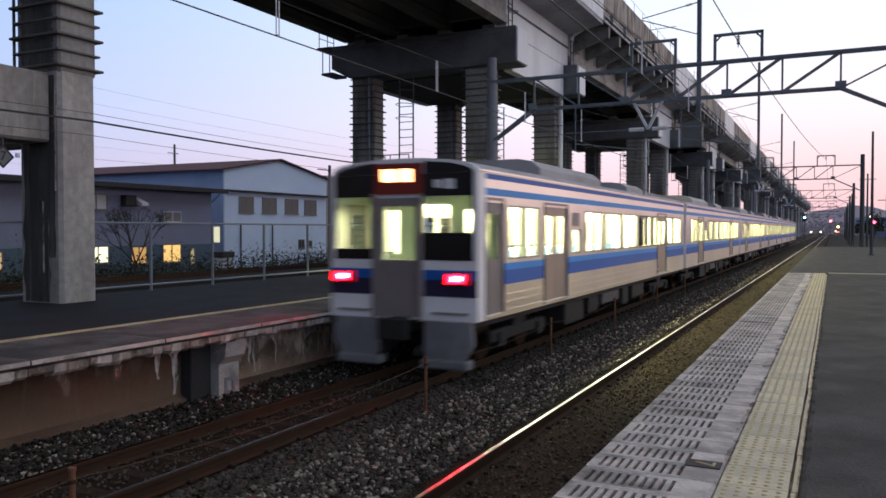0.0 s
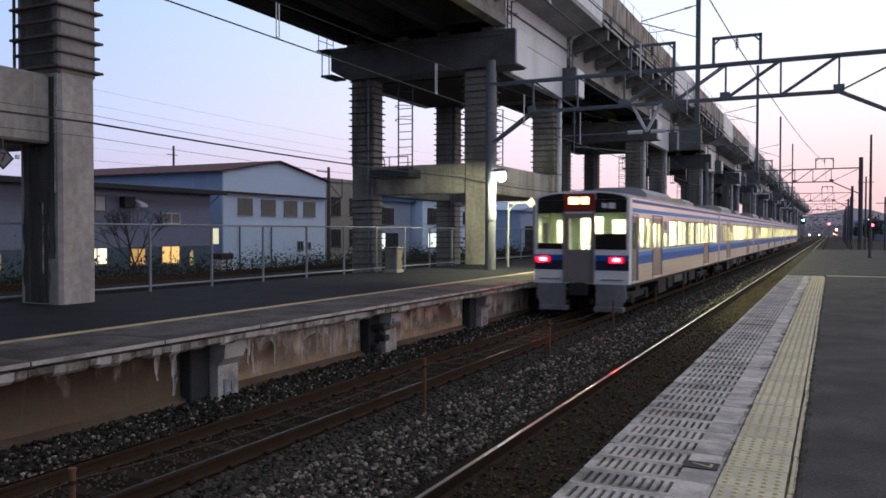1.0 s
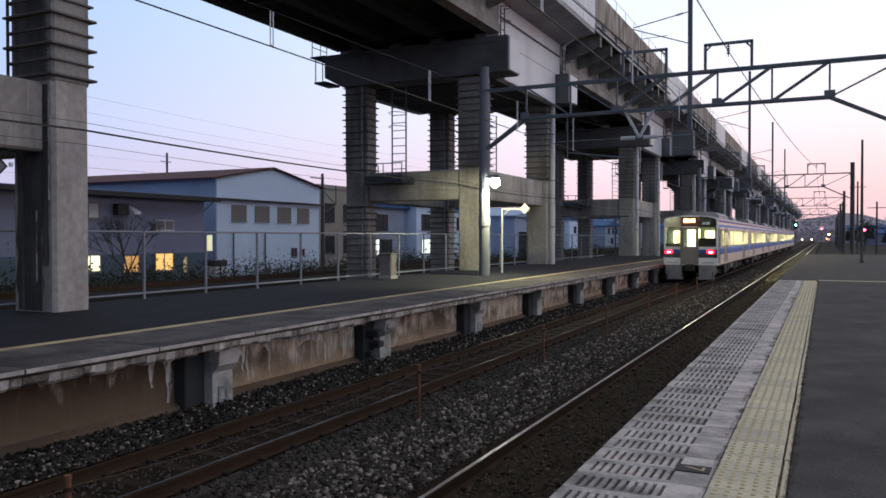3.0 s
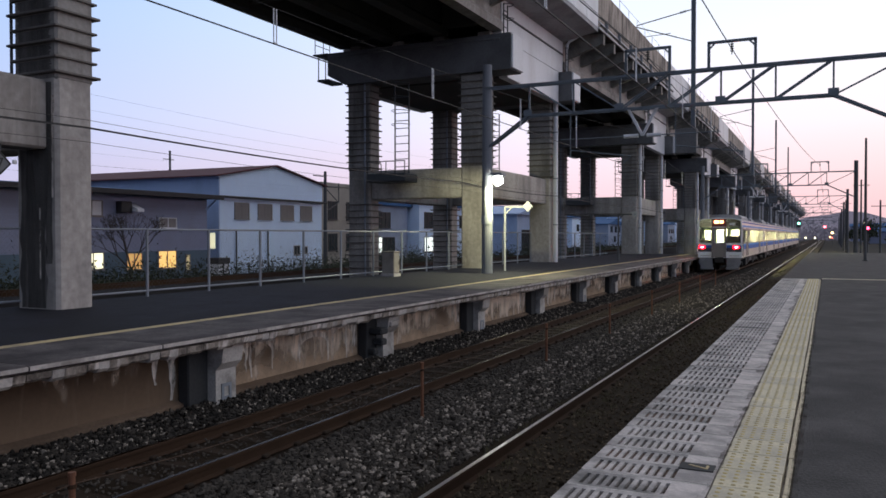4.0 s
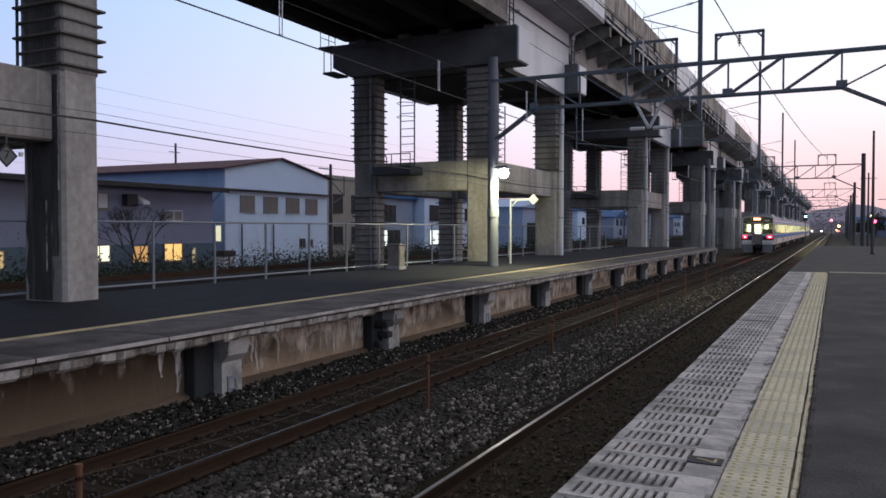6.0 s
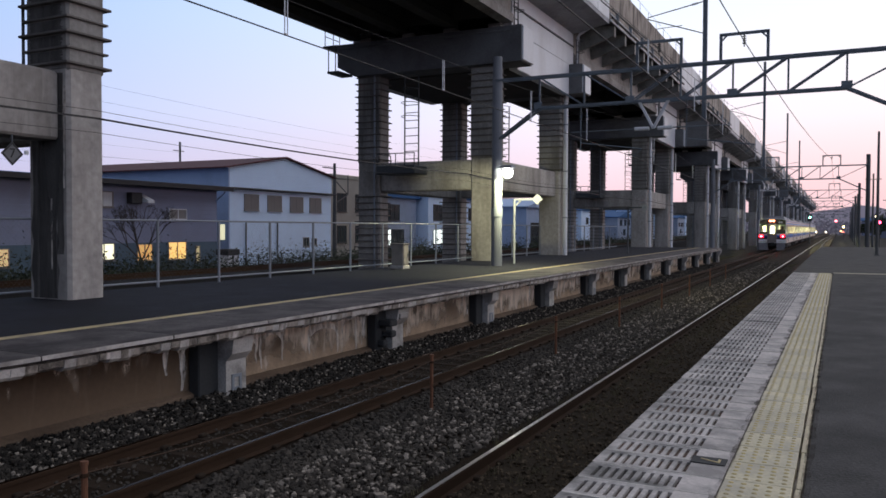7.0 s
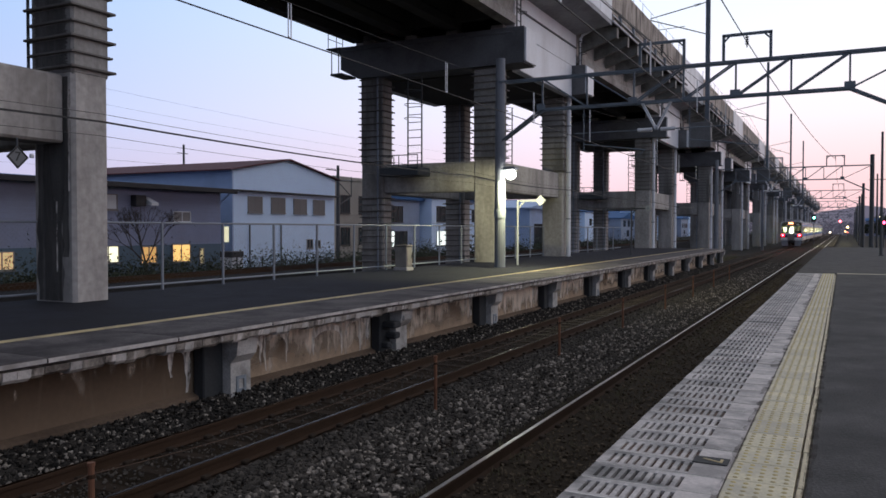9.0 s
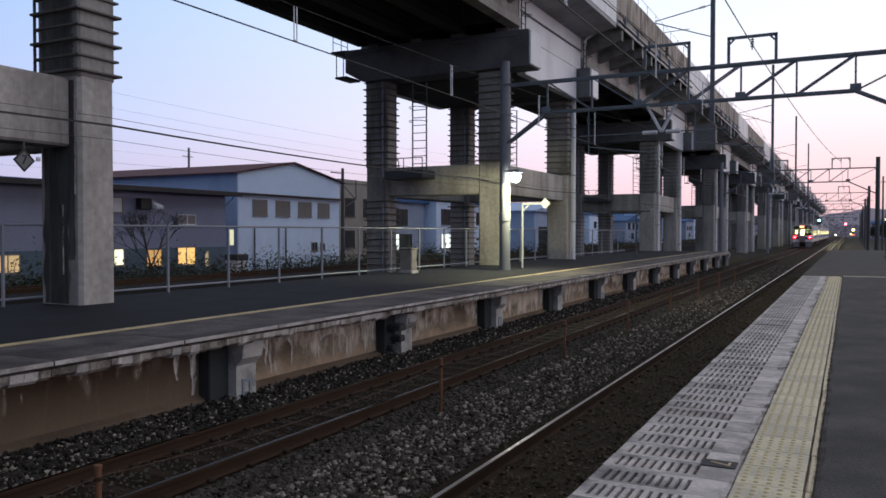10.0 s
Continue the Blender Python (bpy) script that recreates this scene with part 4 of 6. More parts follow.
# ---- catenary masts standing on the viaduct's edge ----
MAST = mat("blue_grey_mast_paint", (0.12, 0.145, 0.175), 0.6, 0.2, var=0.2, scale=2, dirt=0.4, dark=(0.06, 0.065, 0.075), dirt_scale=0.8, bump=0.05)
for k, y in enumerate((72.4, 133.6, 194.8, 256.0)):
    ms = thing("viaduct_mast", (-11.0, y, 9.6), "tall grey steel catenary mast on the viaduct", "catenary mast", "masts on the viaduct")
    part("mast", bar(bmesh.new(), (0.35, 0, 0.2), (0.35, 0, 18.8), 0.36, 0.36), MAST, ms)
    part("bracket", rbox(bmesh.new(), -1.14, 0.7, -0.45, 0.45, 0.0, 2.2, 0.05), GIRDER, ms, "blue-grey steel bracket box")
    arm = bmesh.new()
    tube(arm, (0.3, 0, 12.6), (-4.6, 0, 11.7), 0.045, 6)
    tube(arm, (0.3, 0, 9.8), (-4.7, 0, 11.6), 0.045, 6)
    tube(arm, (-4.7, 0, 11.6), (-4.9, 0, 11.0), 0.03, 6)
    tube(arm, (-4.4, 0, 10.6), (-1.6, 0, 10.7), 0.03, 6)
    part("cantilever_arm", arm, DARK_STEEL, ms)
    ins = bmesh.new()
    for i in range(4):
        tube(ins, (0.3 - 0.6 - 0.14 * i, 0, 12.5 - 0.025 * i), (0.3 - 0.68 - 0.14 * i, 0, 12.48 - 0.025 * i), 0.11, 8)
    part("insulator", ins, PANEL, ms)


# ---- overhead line gantries ----
def insulator_stack(bm, x, y, z, n=4, r=0.075):
    for i in range(n):
        tube(bm, (x, y, z - 0.075 * i), (x, y, z - 0.075 * i - 0.03), r, 10, r * 0.55)
    tube(bm, (x, y, z + 0.08), (x, y, z - 0.075 * n - 0.05), 0.018, 6)


def gantry(y, left, right, frames, first):
    g = thing("catenary_gantry", (0, y, 0), "grey steel truss gantry spanning both tracks", "catenary gantry", "catenary gantries")
    up, lo = 8.04, 6.90
    base_l, base_r = (PLAT if y < 64 else -0.62), (PLAT if y < 74 else -0.62)
    part("pole", tube(bmesh.new(), (left, 0, base_l), (left, 0, 8.95), 0.215, 16, 0.18), POLE_CONC, g, "round concrete pole")
    part("pole", tube(bmesh.new(), (right, 0, base_r), (right, 0, 8.95), 0.20, 14, 0.17), POLE_CONC if first else DARK_STEEL, g)
    for dy in (-0.17, 0.17):
        part("upper_chord", bar(bmesh.new(), (left, dy, up), (right, dy, up), 0.06, 0.08), GANTRY, g)
        part("lower_chord", bar(bmesh.new(), (left + 1.7, dy, lo), (right - 2.3, dy, lo), 0.06, 0.08), GANTRY, g)
        part("knee_brace", bar(bmesh.new(), (left + 1.7, dy, lo), (left, dy * 0.6, 5.75), 0.07, 0.08), GANTRY, g)
        part("knee_brace", bar(bmesh.new(), (right - 2.3, dy, lo), (right, dy * 0.6, 5.75), 0.07, 0.08), GANTRY, g)
    xs = []
    x = left + 1.7
    n = 6
    step = (right - 2.3 - left - 1.7) / n
    for i in range(n + 1):
        xx = x + i * step
        part("upright", bar(bmesh.new(), (xx, 0, lo), (xx, 0, up), 0.06, 0.06), GANTRY, g)
        if i % 2 == 0:
            part("node_plate", rbox(bmesh.new(), xx - 0.16, xx + 0.16, -0.21, -0.19, lo - 0.02, lo + 0.2, 0.004), GANTRY, g)
        if i < n:
            a, b = ((xx, lo), (xx + step, up)) if i >= n // 2 - 1 else ((xx + step, lo), (xx, up))
            for dy in (-0.14, 0.14):
                part("diagonal", bar(bmesh.new(), (a[0], dy, a[1]), (b[0], dy, b[1]), 0.05, 0.05), GANTRY, g)
    part("diagonal", bar(bmesh.new(), (right - 2.3, 0, lo), (right, 0, up), 0.05, 0.05), GANTRY, g)
    for x0, x1 in frames:
        fb = bmesh.new()
        for xx in (x0, x1):
            bar(fb, (xx, 0, up), (xx, 0, up + 0.9), 0.09, 0.09)
        bar(fb, (x0 - 0.045, 0, up + 0.9), (x1 + 0.045, 0, up + 0.9), 0.09, 0.09)
        for xx, d in ((x0, 0.2), (x1, -0.2)):
            bar(fb, (xx, 0, up + 0.68), (xx + d, 0, up + 0.88), 0.05, 0.05)
        part("drop_frame", fb, GANTRY, g, "raised frame over the gantry")
        ib = bmesh.new()
        insulator_stack(ib, (x0 + x1) / 2, 0, up + 0.80)
        part("insulator", ib, DARK_STEEL, g)
    # registration arms over each track
    rod = bmesh.new()
    tube(rod, (-8.8, 0, 5.95), (-3.4, 0, 5.95), 0.02, 6)
    part("cross_rod", rod, GANTRY, g)
    for xx in (-6.25, -5.45):
        part("rod_insulator", tube(bmesh.new(), (xx - 0.25, 0, 5.95), (xx + 0.25, 0, 5.95), 0.07, 10), PANEL, g)
    for xx in (-6.35, -5.35):
        part("hanger_leg", bar(bmesh.new(), (xx, 0, lo), (-5.85, 0, 5.95), 0.09, 0.09), PANEL, g)
    for tx, s in ((-6.55, -1), (-2.83, -1)):
        ab = bmesh.new()
        tube(ab, (tx - s * 0.3, 0, 5.25), (tx + s * 1.9, 0, 5.55), 0.022, 6)
        tube(ab, (tx + s * 1.9, 0, 5.3), (tx + s * 1.9, 0, lo), 0.02, 6)
        tube(ab, (tx - s * 0.3, 0, 5.25), (tx, 0, 4.99), 0.015, 6)
        insulator_stack(ab, tx + s * 1.9, 0, lo - 0.25, 4, 0.07)
        part("registration_arm", ab, GANTRY, g)
    return g


GANTRY = mat("blue_grey_gantry_paint", (0.165, 0.195, 0.225), 0.6, 0.2, var=0.2, scale=3, dirt=0.4, dark=(0.07, 0.075, 0.08), dirt_scale=1.5, bump=0.05)
POLE_CONC = mat("pole_concrete", (0.19, 0.20, 0.22), 0.85, var=0.15, scale=3, dirt=0.35, dark=(0.09, 0.09, 0.095), dirt_scale=1.0, stretch=(1, 1, 0.3))
FR = [(-6.43, -4.93), (-3.64, -2.17)]
gantry(28.2, -11.73, 2.45, FR, True)
for k, y in enumerate((78, 126, 174, 222, 270, 330)):
    d = 0.0 if k == 0 else 0.3
    gantry(y, -10.6, 2.2 + d * k, [(-6.43, -4.93), (-1.35, 0.05)], False)

# ---- contact wires, messengers and feeders ----
SPANS = [(-20, 28.2), (28.2, 78), (78, 126), (126, 174), (174, 222), (222, 270), (270, 330)]
for tx, fx in ((-6.55, -5.68), (-2.83, -2.90)):
    for a, b in SPANS:
        w = wire(bmesh.new(), (tx, a, 4.99), (tx, b, 4.99), 0.02, 0.010, 6)
        tagged(link("contact_wire", w, BLACK_RUBBER), "taut dark copper contact wire above the track", "overhead wire", "contact wires")
        mz = 6.25
        w = wire(bmesh.new(), (tx, a, mz), (tx, b, mz), 0.84, 0.004, 14)
        tagged(link("messenger_wire", w, BLACK_RUBBER), "sagging dark messenger wire above the track", "overhead wire", "messenger wires")
        drop_y = 8.5 + 4.65 * math.ceil((a + 1.5 - 8.5) / 4.65)
        while drop_y < b - 1.5:
            f = (drop_y - a) / (b - a)
            z = mz - 4 * 0.84 * f * (1 - f)
            h = thing("dropper", (tx, drop_y, 4.985), "thin hanging dropper loop between wires", "dropper", "droppers")
            hb = bmesh.new()
            for o in (-0.03, 0.03):
                tube(hb, (0, o, 0), (0, o, z - 4.985), 0.008, 4)
            tube(hb, (0, -0.03, 0), (0, 0.03, 0), 0.016, 6)
            part("loop", hb, PANEL, h)
            drop_y += 4.65
        sh = 2.25 if fx > -4 else 0.0
        w = wire(bmesh.new(), (fx + (sh if a > 30 else 0), a, 8.66), (fx + (sh if b > 30 else 0), b, 8.66), 0.45, 0.016, 14)
        tagged(link("feeder_wire", w, BLACK_RUBBER), "dark feeder cable hung from the gantry frames", "overhead wire", "feeder wires")
for z, x, r, nm in ((4.55, -12.95, 0.024, "bundled_cable"), (4.70, -12.95, 0.006, "support_wire"), (4.28, -13.0, 0.006, "support_wire")):
    for a, b in ((-10, 10.9), (10.9, 28.2), (28.2, 41), (41, 62), (62, 80)):
        w = wire(bmesh.new(), (x, a, z), (x, b, z), 0.10, r, 10)
        tagged(link(nm, w, BLACK_RUBBER), "black overhead cable along the platform", "cable", "cables along the far platform")
for z in (22.0, 20.2):
    w = wire(bmesh.new(), (-75, -20, z), (-75, 160, z - 3), 2.2, 0.012, 16)
    tagged(link("power_line", w, BLACK_RUBBER), "thin distant power line against the sky", "power line", "distant power lines")
for z, x, x1, y1 in ((9.6, -61, -60, 62), (8.7, -61, -60, 62), (11.4, -61, -66.5, 67.3), (10.2, -61, -66.5, 67.3)):
    w = wire(bmesh.new(), (x, 10, z), (x1, y1, z - 0.6), 0.5, 0.008, 12)
    tagged(link("power_line", w, BLACK_RUBBER), "thin distant power line against the sky", "power line", "distant power lines")

# ---- platform lamp on the concrete pole ----
LAMP_GLOW = glow("lamp_lens", (1.0, 0.98, 0.86), 45.0)


def platform_lamp(x, y, z, watts):
    lp = thing("platform_lamp", (x, y, z), "bright white floodlight fixed to the pole", "lamp", "platform floodlights")
    part("housing", rbox(bmesh.new(), -0.06, 0.42, -0.26, 0.20, 0.06, 0.18, 0.03), GALV, lp)
    globe = bmesh.new()
    bmesh.ops.create_uvsphere(globe, u_segments=20, v_segments=12, radius=0.19, matrix=Matrix.Translation((0.18, -0.03, -0.10)))
    part("lens", globe, LAMP_GLOW, lp, "glowing round lens", True)
    part("bracket", tube(bmesh.new(), (-0.25, 0.0, 0.12), (-0.05, 0, 0.14), 0.03, 8), GALV, lp)
    d = bpy.data.lights.new("floodlight", "SPOT")
    d.energy, d.color, d.shadow_soft_size = watts, (1.0, 0.98, 0.60), 0.10
    d.spot_size, d.spot_blend = radians(178), 0.15
    lo = new("floodlight", d)
    lo.matrix_world = look((x + 0.42, y - 0.10, z - 0.42), (x + 0.10, y + 0.75, z - 3.4))


platform_lamp(-11.36, 27.95, 4.62, 900)
sg = thing("pole_plate", (-11.73, 28.2, 3.05), "small pale number plate strapped round the pole", "plate")
part("plate", tube(bmesh.new(), (0, 0, -0.16), (0, 0, 0.16), 0.228, 16), GALV, sg)

# ---- lamp posts on the near platform ----
for x, y, h in ((1.93, 51.0, 6.95),):
    lp = thing("lamp_post", (x, y, PLAT), "slim dark steel post on the platform", "post")
    part("shaft", tube(bmesh.new(), (0, 0, 0), (0, 0, h), 0.09, 10, 0.06), DARK_STEEL, lp)
    part("foot", rbox(bmesh.new(), -0.15, 0.15, -0.15, 0.15, 0, 0.05, 0.01), DARK_STEEL, lp)
for x, y, h in ((3.2, 96.0, 9.0), (2.7, 150, 9.0), (4.6, 88, 6.5), (3.4, 200, 9.0)):
    lp = thing("trackside_post", (x, y, -0.62), "slim dark post beside the line", "post", "trackside posts")
    part("shaft", tube(bmesh.new(), (0, 0, 0), (0, 0, h), 0.11, 8, 0.08), DARK_STEEL, lp)
    part("arm", bar(bmesh.new(), (-0.8, 0, h - 0.6), (0.8, 0, h - 0.6), 0.07, 0.07), DARK_STEEL, lp)

# ---- fence behind the far platform ----
FENCE_WIRE = mat("fence_mesh_wire", (0.13, 0.135, 0.15), 0.6, 0.3, var=0.1, bump=0)
H_F = 1.62


def fence_bay(L):
    bm_p = thing("fence_panel", (0, 0, 0), "grey wire-mesh fence bay with steel posts", "fence", "fence behind the platform")
    part("post", tube(bmesh.new(), (0, 0, 0), (0, 0, H_F), 0.035, 8), GALV, bm_p)
    for z in (0.14, H_F - 0.02):
        part("rail", tube(bmesh.new(), (0, 0.03, z), (0, L - 0.03, z), 0.024, 8), GALV, bm_p)
    ms = bmesh.new()
    z0, z1, s = 0.16, H_F - 0.04, 0.115
    k = -int((z1 - z0) / s)
    while k * s < L:
        for sg2 in (1, -1):
            a = k * s
            ya, yb = max(a, 0.03), min(a + (z1 - z0), L - 0.03)
            if yb - ya > 0.05:
                za, zb = z0 + (ya - a), z0 + (yb - a)
                if sg2 < 0:
                    za, zb = z1 - (ya - a), z1 - (yb - a)
                bar(ms, (0, ya, za), (0, yb, zb), 0.0012, 0.0012)
        k += 1
    part("wire_mesh", ms, FENCE_WIRE, bm_p, "diamond wire mesh")
    return bm_p


bay = fence_bay(2.1)
bay.location = (-14.6, 3.52, PLAT)
for k in range(1, 26):
    copy_thing(bay, pose(-14.6, 3.52 + 2.1 * k, PLAT))

# ---- things on the far platform ----
cab = thing("equipment_cabinet", (-13.9, 24.55, PLAT), "weathered beige steel cabinet on a concrete plinth", "cabinet")
CABINET = mat("cabinet_beige_paint", (0.25, 0.225, 0.19), 0.6, var=0.2, scale=4, dirt=0.5, dark=(0.13, 0.11, 0.09), dirt_scale=2.0)
part("plinth", rbox(bmesh.new(), -0.27, 0.27, -0.26, 0.26, 0.0, 0.12, 0.015), CONCRETE, cab)
part("body", rbox(bmesh.new(), -0.23, 0.23, -0.22, 0.22, 0.12, 0.84, 0.015), CABINET, cab)
part("lid", rbox(bmesh.new(), -0.27, 0.27, -0.26, 0.26, 0.842, 0.90, 0.02), CABINET, cab, "overhanging sheet lid")
part("door", rbox(bmesh.new(), 0.232, 0.246, -0.18, 0.18, 0.18, 0.80, 0.004), CABINET, cab, "cabinet door")
part("handle", rbox(bmesh.new(), 0.247, 0.265, 0.10, 0.13, 0.42, 0.55, 0.004), DARK_STEEL, cab)


SIGN_GREY = mat("sign_grey_paint", (0.36, 0.37, 0.38), 0.55, var=0.15, scale=4, dirt=0.4, dark=(0.2, 0.2, 0.2), dirt_scale=2.0, bump=0.03)


def stop_sign(x, y, h, arm, square=False):
    t = thing("stop_marker_sign", (x, y, PLAT), "dull bracket post with a small square plate" if square else "white bracket post with a small diamond plate", "sign", "stop marker signs")
    steel = DARK_STEEL if square else SIGN_GREY
    part("post", tube(bmesh.new(), (0, 0, 0), (0, 0, h), 0.045, 10), steel, t)
    part("arm", bar(bmesh.new(), (0, 0, h), (arm, 0, h), 0.07, 0.08), steel, t)
    part("gusset", bar(bmesh.new(), (0.0, 0, h - 0.32), (0.30, 0, h - 0.02), 0.05, 0.05), steel, t)
    pl = part("square_plate" if square else "diamond_plate", rbox(bmesh.new(), -0.16, 0.16, -0.012, 0.012, -0.16, 0.16, 0.004), SIGN_GREY, t)
    pl.location, pl.rotation_euler = (arm + 0.15, -0.06, h), (0, 0 if square else radians(45), 0)
    ds = part("disc", tube(bmesh.new(), (0, -0.02, 0), (0, -0.014, 0), 0.08, 14), GALV, t)
    ds.location = (arm + 0.15, -0.06, h)
    return t


stop_sign(-11.9, 30.5, 2.62, 0.85)
stop_sign(-10.8, 45.5, 2.65, 0.8, True)
# diamond plate with the figure 7 under the tie beam
dm = thing("stop_number_sign", (-13.80, 9.72, 3.80), "grey diamond plate with a black figure 7", "sign")
pl = part("plate", rbox(bmesh.new(), -0.012, 0.012, -0.155, 0.155, -0.155, 0.155, 0.006), mat("dull_sign_grey", (0.13, 0.135, 0.14), 0.6, var=0.1, bump=0), dm)
pl.rotation_euler = (radians(45), 0, 0)
bd = bmesh.new()
wall_openings(bd, 0.013, 0.02, -0.155, 0.155, -0.155, 0.155, [(-0.125, 0.125, -0.125, 0.125)])
bo = part("border", bd, BLACK_RUBBER, dm)
bo.rotation_euler = (radians(45), 0, 0)
seven = bpy.data.curves.new("figure", "FONT")
seven.body, seven.size, seven.extrude, seven.align_x, seven.align_y = "7", 0.25, 0.003, "CENTER", "CENTER"
seven.materials.append(BLACK_RUBBER)
so = new("figure", seven)
so.parent = dm
so.matrix_local = Matrix.Translation((0.018, 0, 0)) @ Euler((radians(90), 0, radians(90))).to_matrix().to_4x4()
part("hanger", tube(bmesh.new(), (0, 0, 0.2), (0, 0, 0.36), 0.02, 6), DARK_STEEL, dm)
part("small_lamp", rbox(bmesh.new(), 0.0, 0.05, 0.24, 0.32, 0.0, 0.08, 0.01), PANEL, dm)
# floor plate with a 7 on the near platform
fp = thing("floor_marker", (-0.71, 5.14, PLAT + 0.002), "dark blue floor plate with a pale figure 7", "floor marker")
part("plate", rbox(bmesh.new(), -0.105, 0.105, -0.075, 0.075, 0, 0.006, 0.002), BLACK_RUBBER, fp)
fig = bpy.data.curves.new("figure", "FONT")
fig.body, fig.size, fig.extrude, fig.align_x, fig.align_y = "7", 0.18, 0.001, "CENTER", "CENTER"
fig.materials.append(YELLOW_LINE)
fo = new("figure", fig)
fo.parent = fp
fo.matrix_local = Matrix.Translation((0, 0, 0.0075)) @ Euler((0, 0, radians(-90))).to_matrix().to_4x4()

# ---- signals and lights far down the line ----
def signal(x, y, zl, col, nm, r=0.16, power=30, base=-0.62):
    t = thing("railway_signal", (x, y, base), "slim signal post with a lit lens", "signal", "signals down the line")
    part("post", tube(bmesh.new(), (0, 0, 0), (0, 0, zl - base + 0.6), 0.07, 8), DARK_STEEL, t)
    part("backplate", rbox(bmesh.new(), -0.3, 0.3, -0.08, 0.0, zl - base - 0.7, zl - base + 0.5, 0.05), BLACK_RUBBER, t)
    part("lens", tube(bmesh.new(), (0, -0.12, zl - base), (0, -0.084, zl - base), r, 14), glow(nm, col, power), t, "lit signal lens")


signal(-4.45, 150, 4.5, (0.25, 1.0, 0.75), "green_lens", 0.17, 14)
signal(4.8, 120, 3.4, (1.0, 0.05, 0.12), "red_lens", 0.20, 14)
signal(5.6, 150, 4.6, (1.0, 0.80, 0.5), "white_lens", 0.22, 10)
signal(-0.9, 300, 5.3, (1.0, 0.15, 0.2), "pink_lens", 0.40, 8)
signal(1.2, 260, 3.2, (1.0, 0.72, 0.3), "amber_lens", 0.32, 8)
for i, (x, y, z, c) in enumerate(((-9.6, 420, 1.2, (1.0, 0.82, 0.55)), (-5.6, 430, 1.2, (1.0, 0.85, 0.62)), (1.0, 440, 1.6, (1.0, 0.5, 0.2)), (2.0, 440, 1.2, (1.0, 0.2, 0.15)), (18, 240, 2.6, (1.0, 0.85, 0.6)), (19, 190, 2.2, (1.0, 0.2, 0.15)))):
    t = thing("distant_lamp", (x, y, -0.62), "small warm lamp far down the line", "lamp", "distant lamps")
    part("post", tube(bmesh.new(), (0, 0, 0), (0, 0, z + 0.3), 0.06, 6), DARK_STEEL, t)
    part("globe", tube(bmesh.new(), (0, -0.2, z + 0.62), (0, 0.2, z + 0.62), 0.36, 12), glow("lamp_globe", c, 6), t)


# ---- buildings beyond the fence ----
SIDING_WHITE = mat("white_siding", (0.64, 0.79, 1.0), 0.6, var=0.08, scale=1.5, dirt=0.12, dark=(0.6, 0.66, 0.8), dirt_scale=0.4, bump=0.05, stretch=(1, 1, 0.3))
SIDING_BLUE = mat("blue_corrugated_siding", (0.38, 0.49, 0.70), 0.6, var=0.1, scale=1.5, dirt=0.25, dark=(0.2, 0.28, 0.42), dirt_scale=0.5, bump=0.05)
SIDING_SOFT = mat("soft_blue_render", (0.30, 0.36, 0.48), 0.7, var=0.1, scale=1.5, dirt=0.3, dark=(0.2, 0.23, 0.3), dirt_scale=0.5)
SIDING_GREY = mat("grey_siding", (0.25, 0.28, 0.41), 0.65, var=0.1, scale=1.5, dirt=0.3, dark=(0.20, 0.19, 0.22), dirt_scale=0.5, bump=0.05)
TEAL = mat("teal_dado_paint", (0.085, 0.135, 0.185), 0.7, var=0.1, scale=2, bump=0.05)
ROOF_RED = mat("brown_red_roof", (0.10, 0.035, 0.04), 0.95, var=0.15, scale=2, dirt=0.3, bump=0.1)
ROOF_BLUE = mat("blue_metal_roof", (0.03, 0.10, 0.24), 0.85, var=0.1, scale=2, bump=0.05)
EAVE = mat("dark_eave", (0.035, 0.033, 0.036), 0.7, var=0.1, bump=0)
SHUTTER = mat("brown_grey_shutter", (0.25, 0.23, 0.225), 0.7, var=0.1, scale=4, bump=0.1)
DARK_GLASS = mat("dark_window_glass", (0.018, 0.032, 0.038), 0.25, spec=0.15, var=0.05, bump=0)
BEIGE = mat("beige_render", (0.34, 0.31, 0.27), 0.85, var=0.12, scale=1.5, dirt=0.3, dark=(0.22, 0.20, 0.18), dirt_scale=0.4)
WARM_WIN = glow("lit_amber_window", (1.0, 0.62, 0.20), 1.0)
PALE_WIN = glow("lit_pale_window", (1.0, 0.95, 0.66), 1.3)
COOL_WIN = glow("lit_cool_window", (0.92, 1.0, 0.95), 1.4)
GZ = -0.62


def facade_window(par, x, y0, y1, z0, z1, fill, frame_mat, mullions=1, louvre=False):
    """A window on a wall that faces +x, with frame, pane and bars."""
    fr = bmesh.new()
    wall_openings(fr, x, x + 0.08, y0 - 0.06, y1 + 0.06, z0 - 0.06, z1 + 0.06, [(y0, y1, z0, z1)])
    w = part("window", fr, frame_mat, par)
    part("pane", box(bmesh.new(), x + 0.01, x + 0.03, y0, y1, z0, z1), fill, w)
    for k in range(1, mullions + 1):
        y = y0 + (y1 - y0) * k / (mullions + 1)
        part("bar", box(bmesh.new(), x + 0.031, x + 0.07, y - 0.03, y + 0.03, z0, z1), frame_mat, w)
    if louvre:
        n = 9
        sm = mesh_of("slat", box(bmesh.new(), x + 0.035, x + 0.075, y0, y1, 0, 0.08), frame_mat)
        for k in range(n):
            piece("slat", sm, w, (0, 0, z0 + (z1 - z0) * (k + 0.2) / n))
    part("sill", box(bmesh.new(), x, x + 0.14, y0 - 0.1, y1 + 0.1, z0 - 0.13, z0 - 0.062), frame_mat, w)
    return w


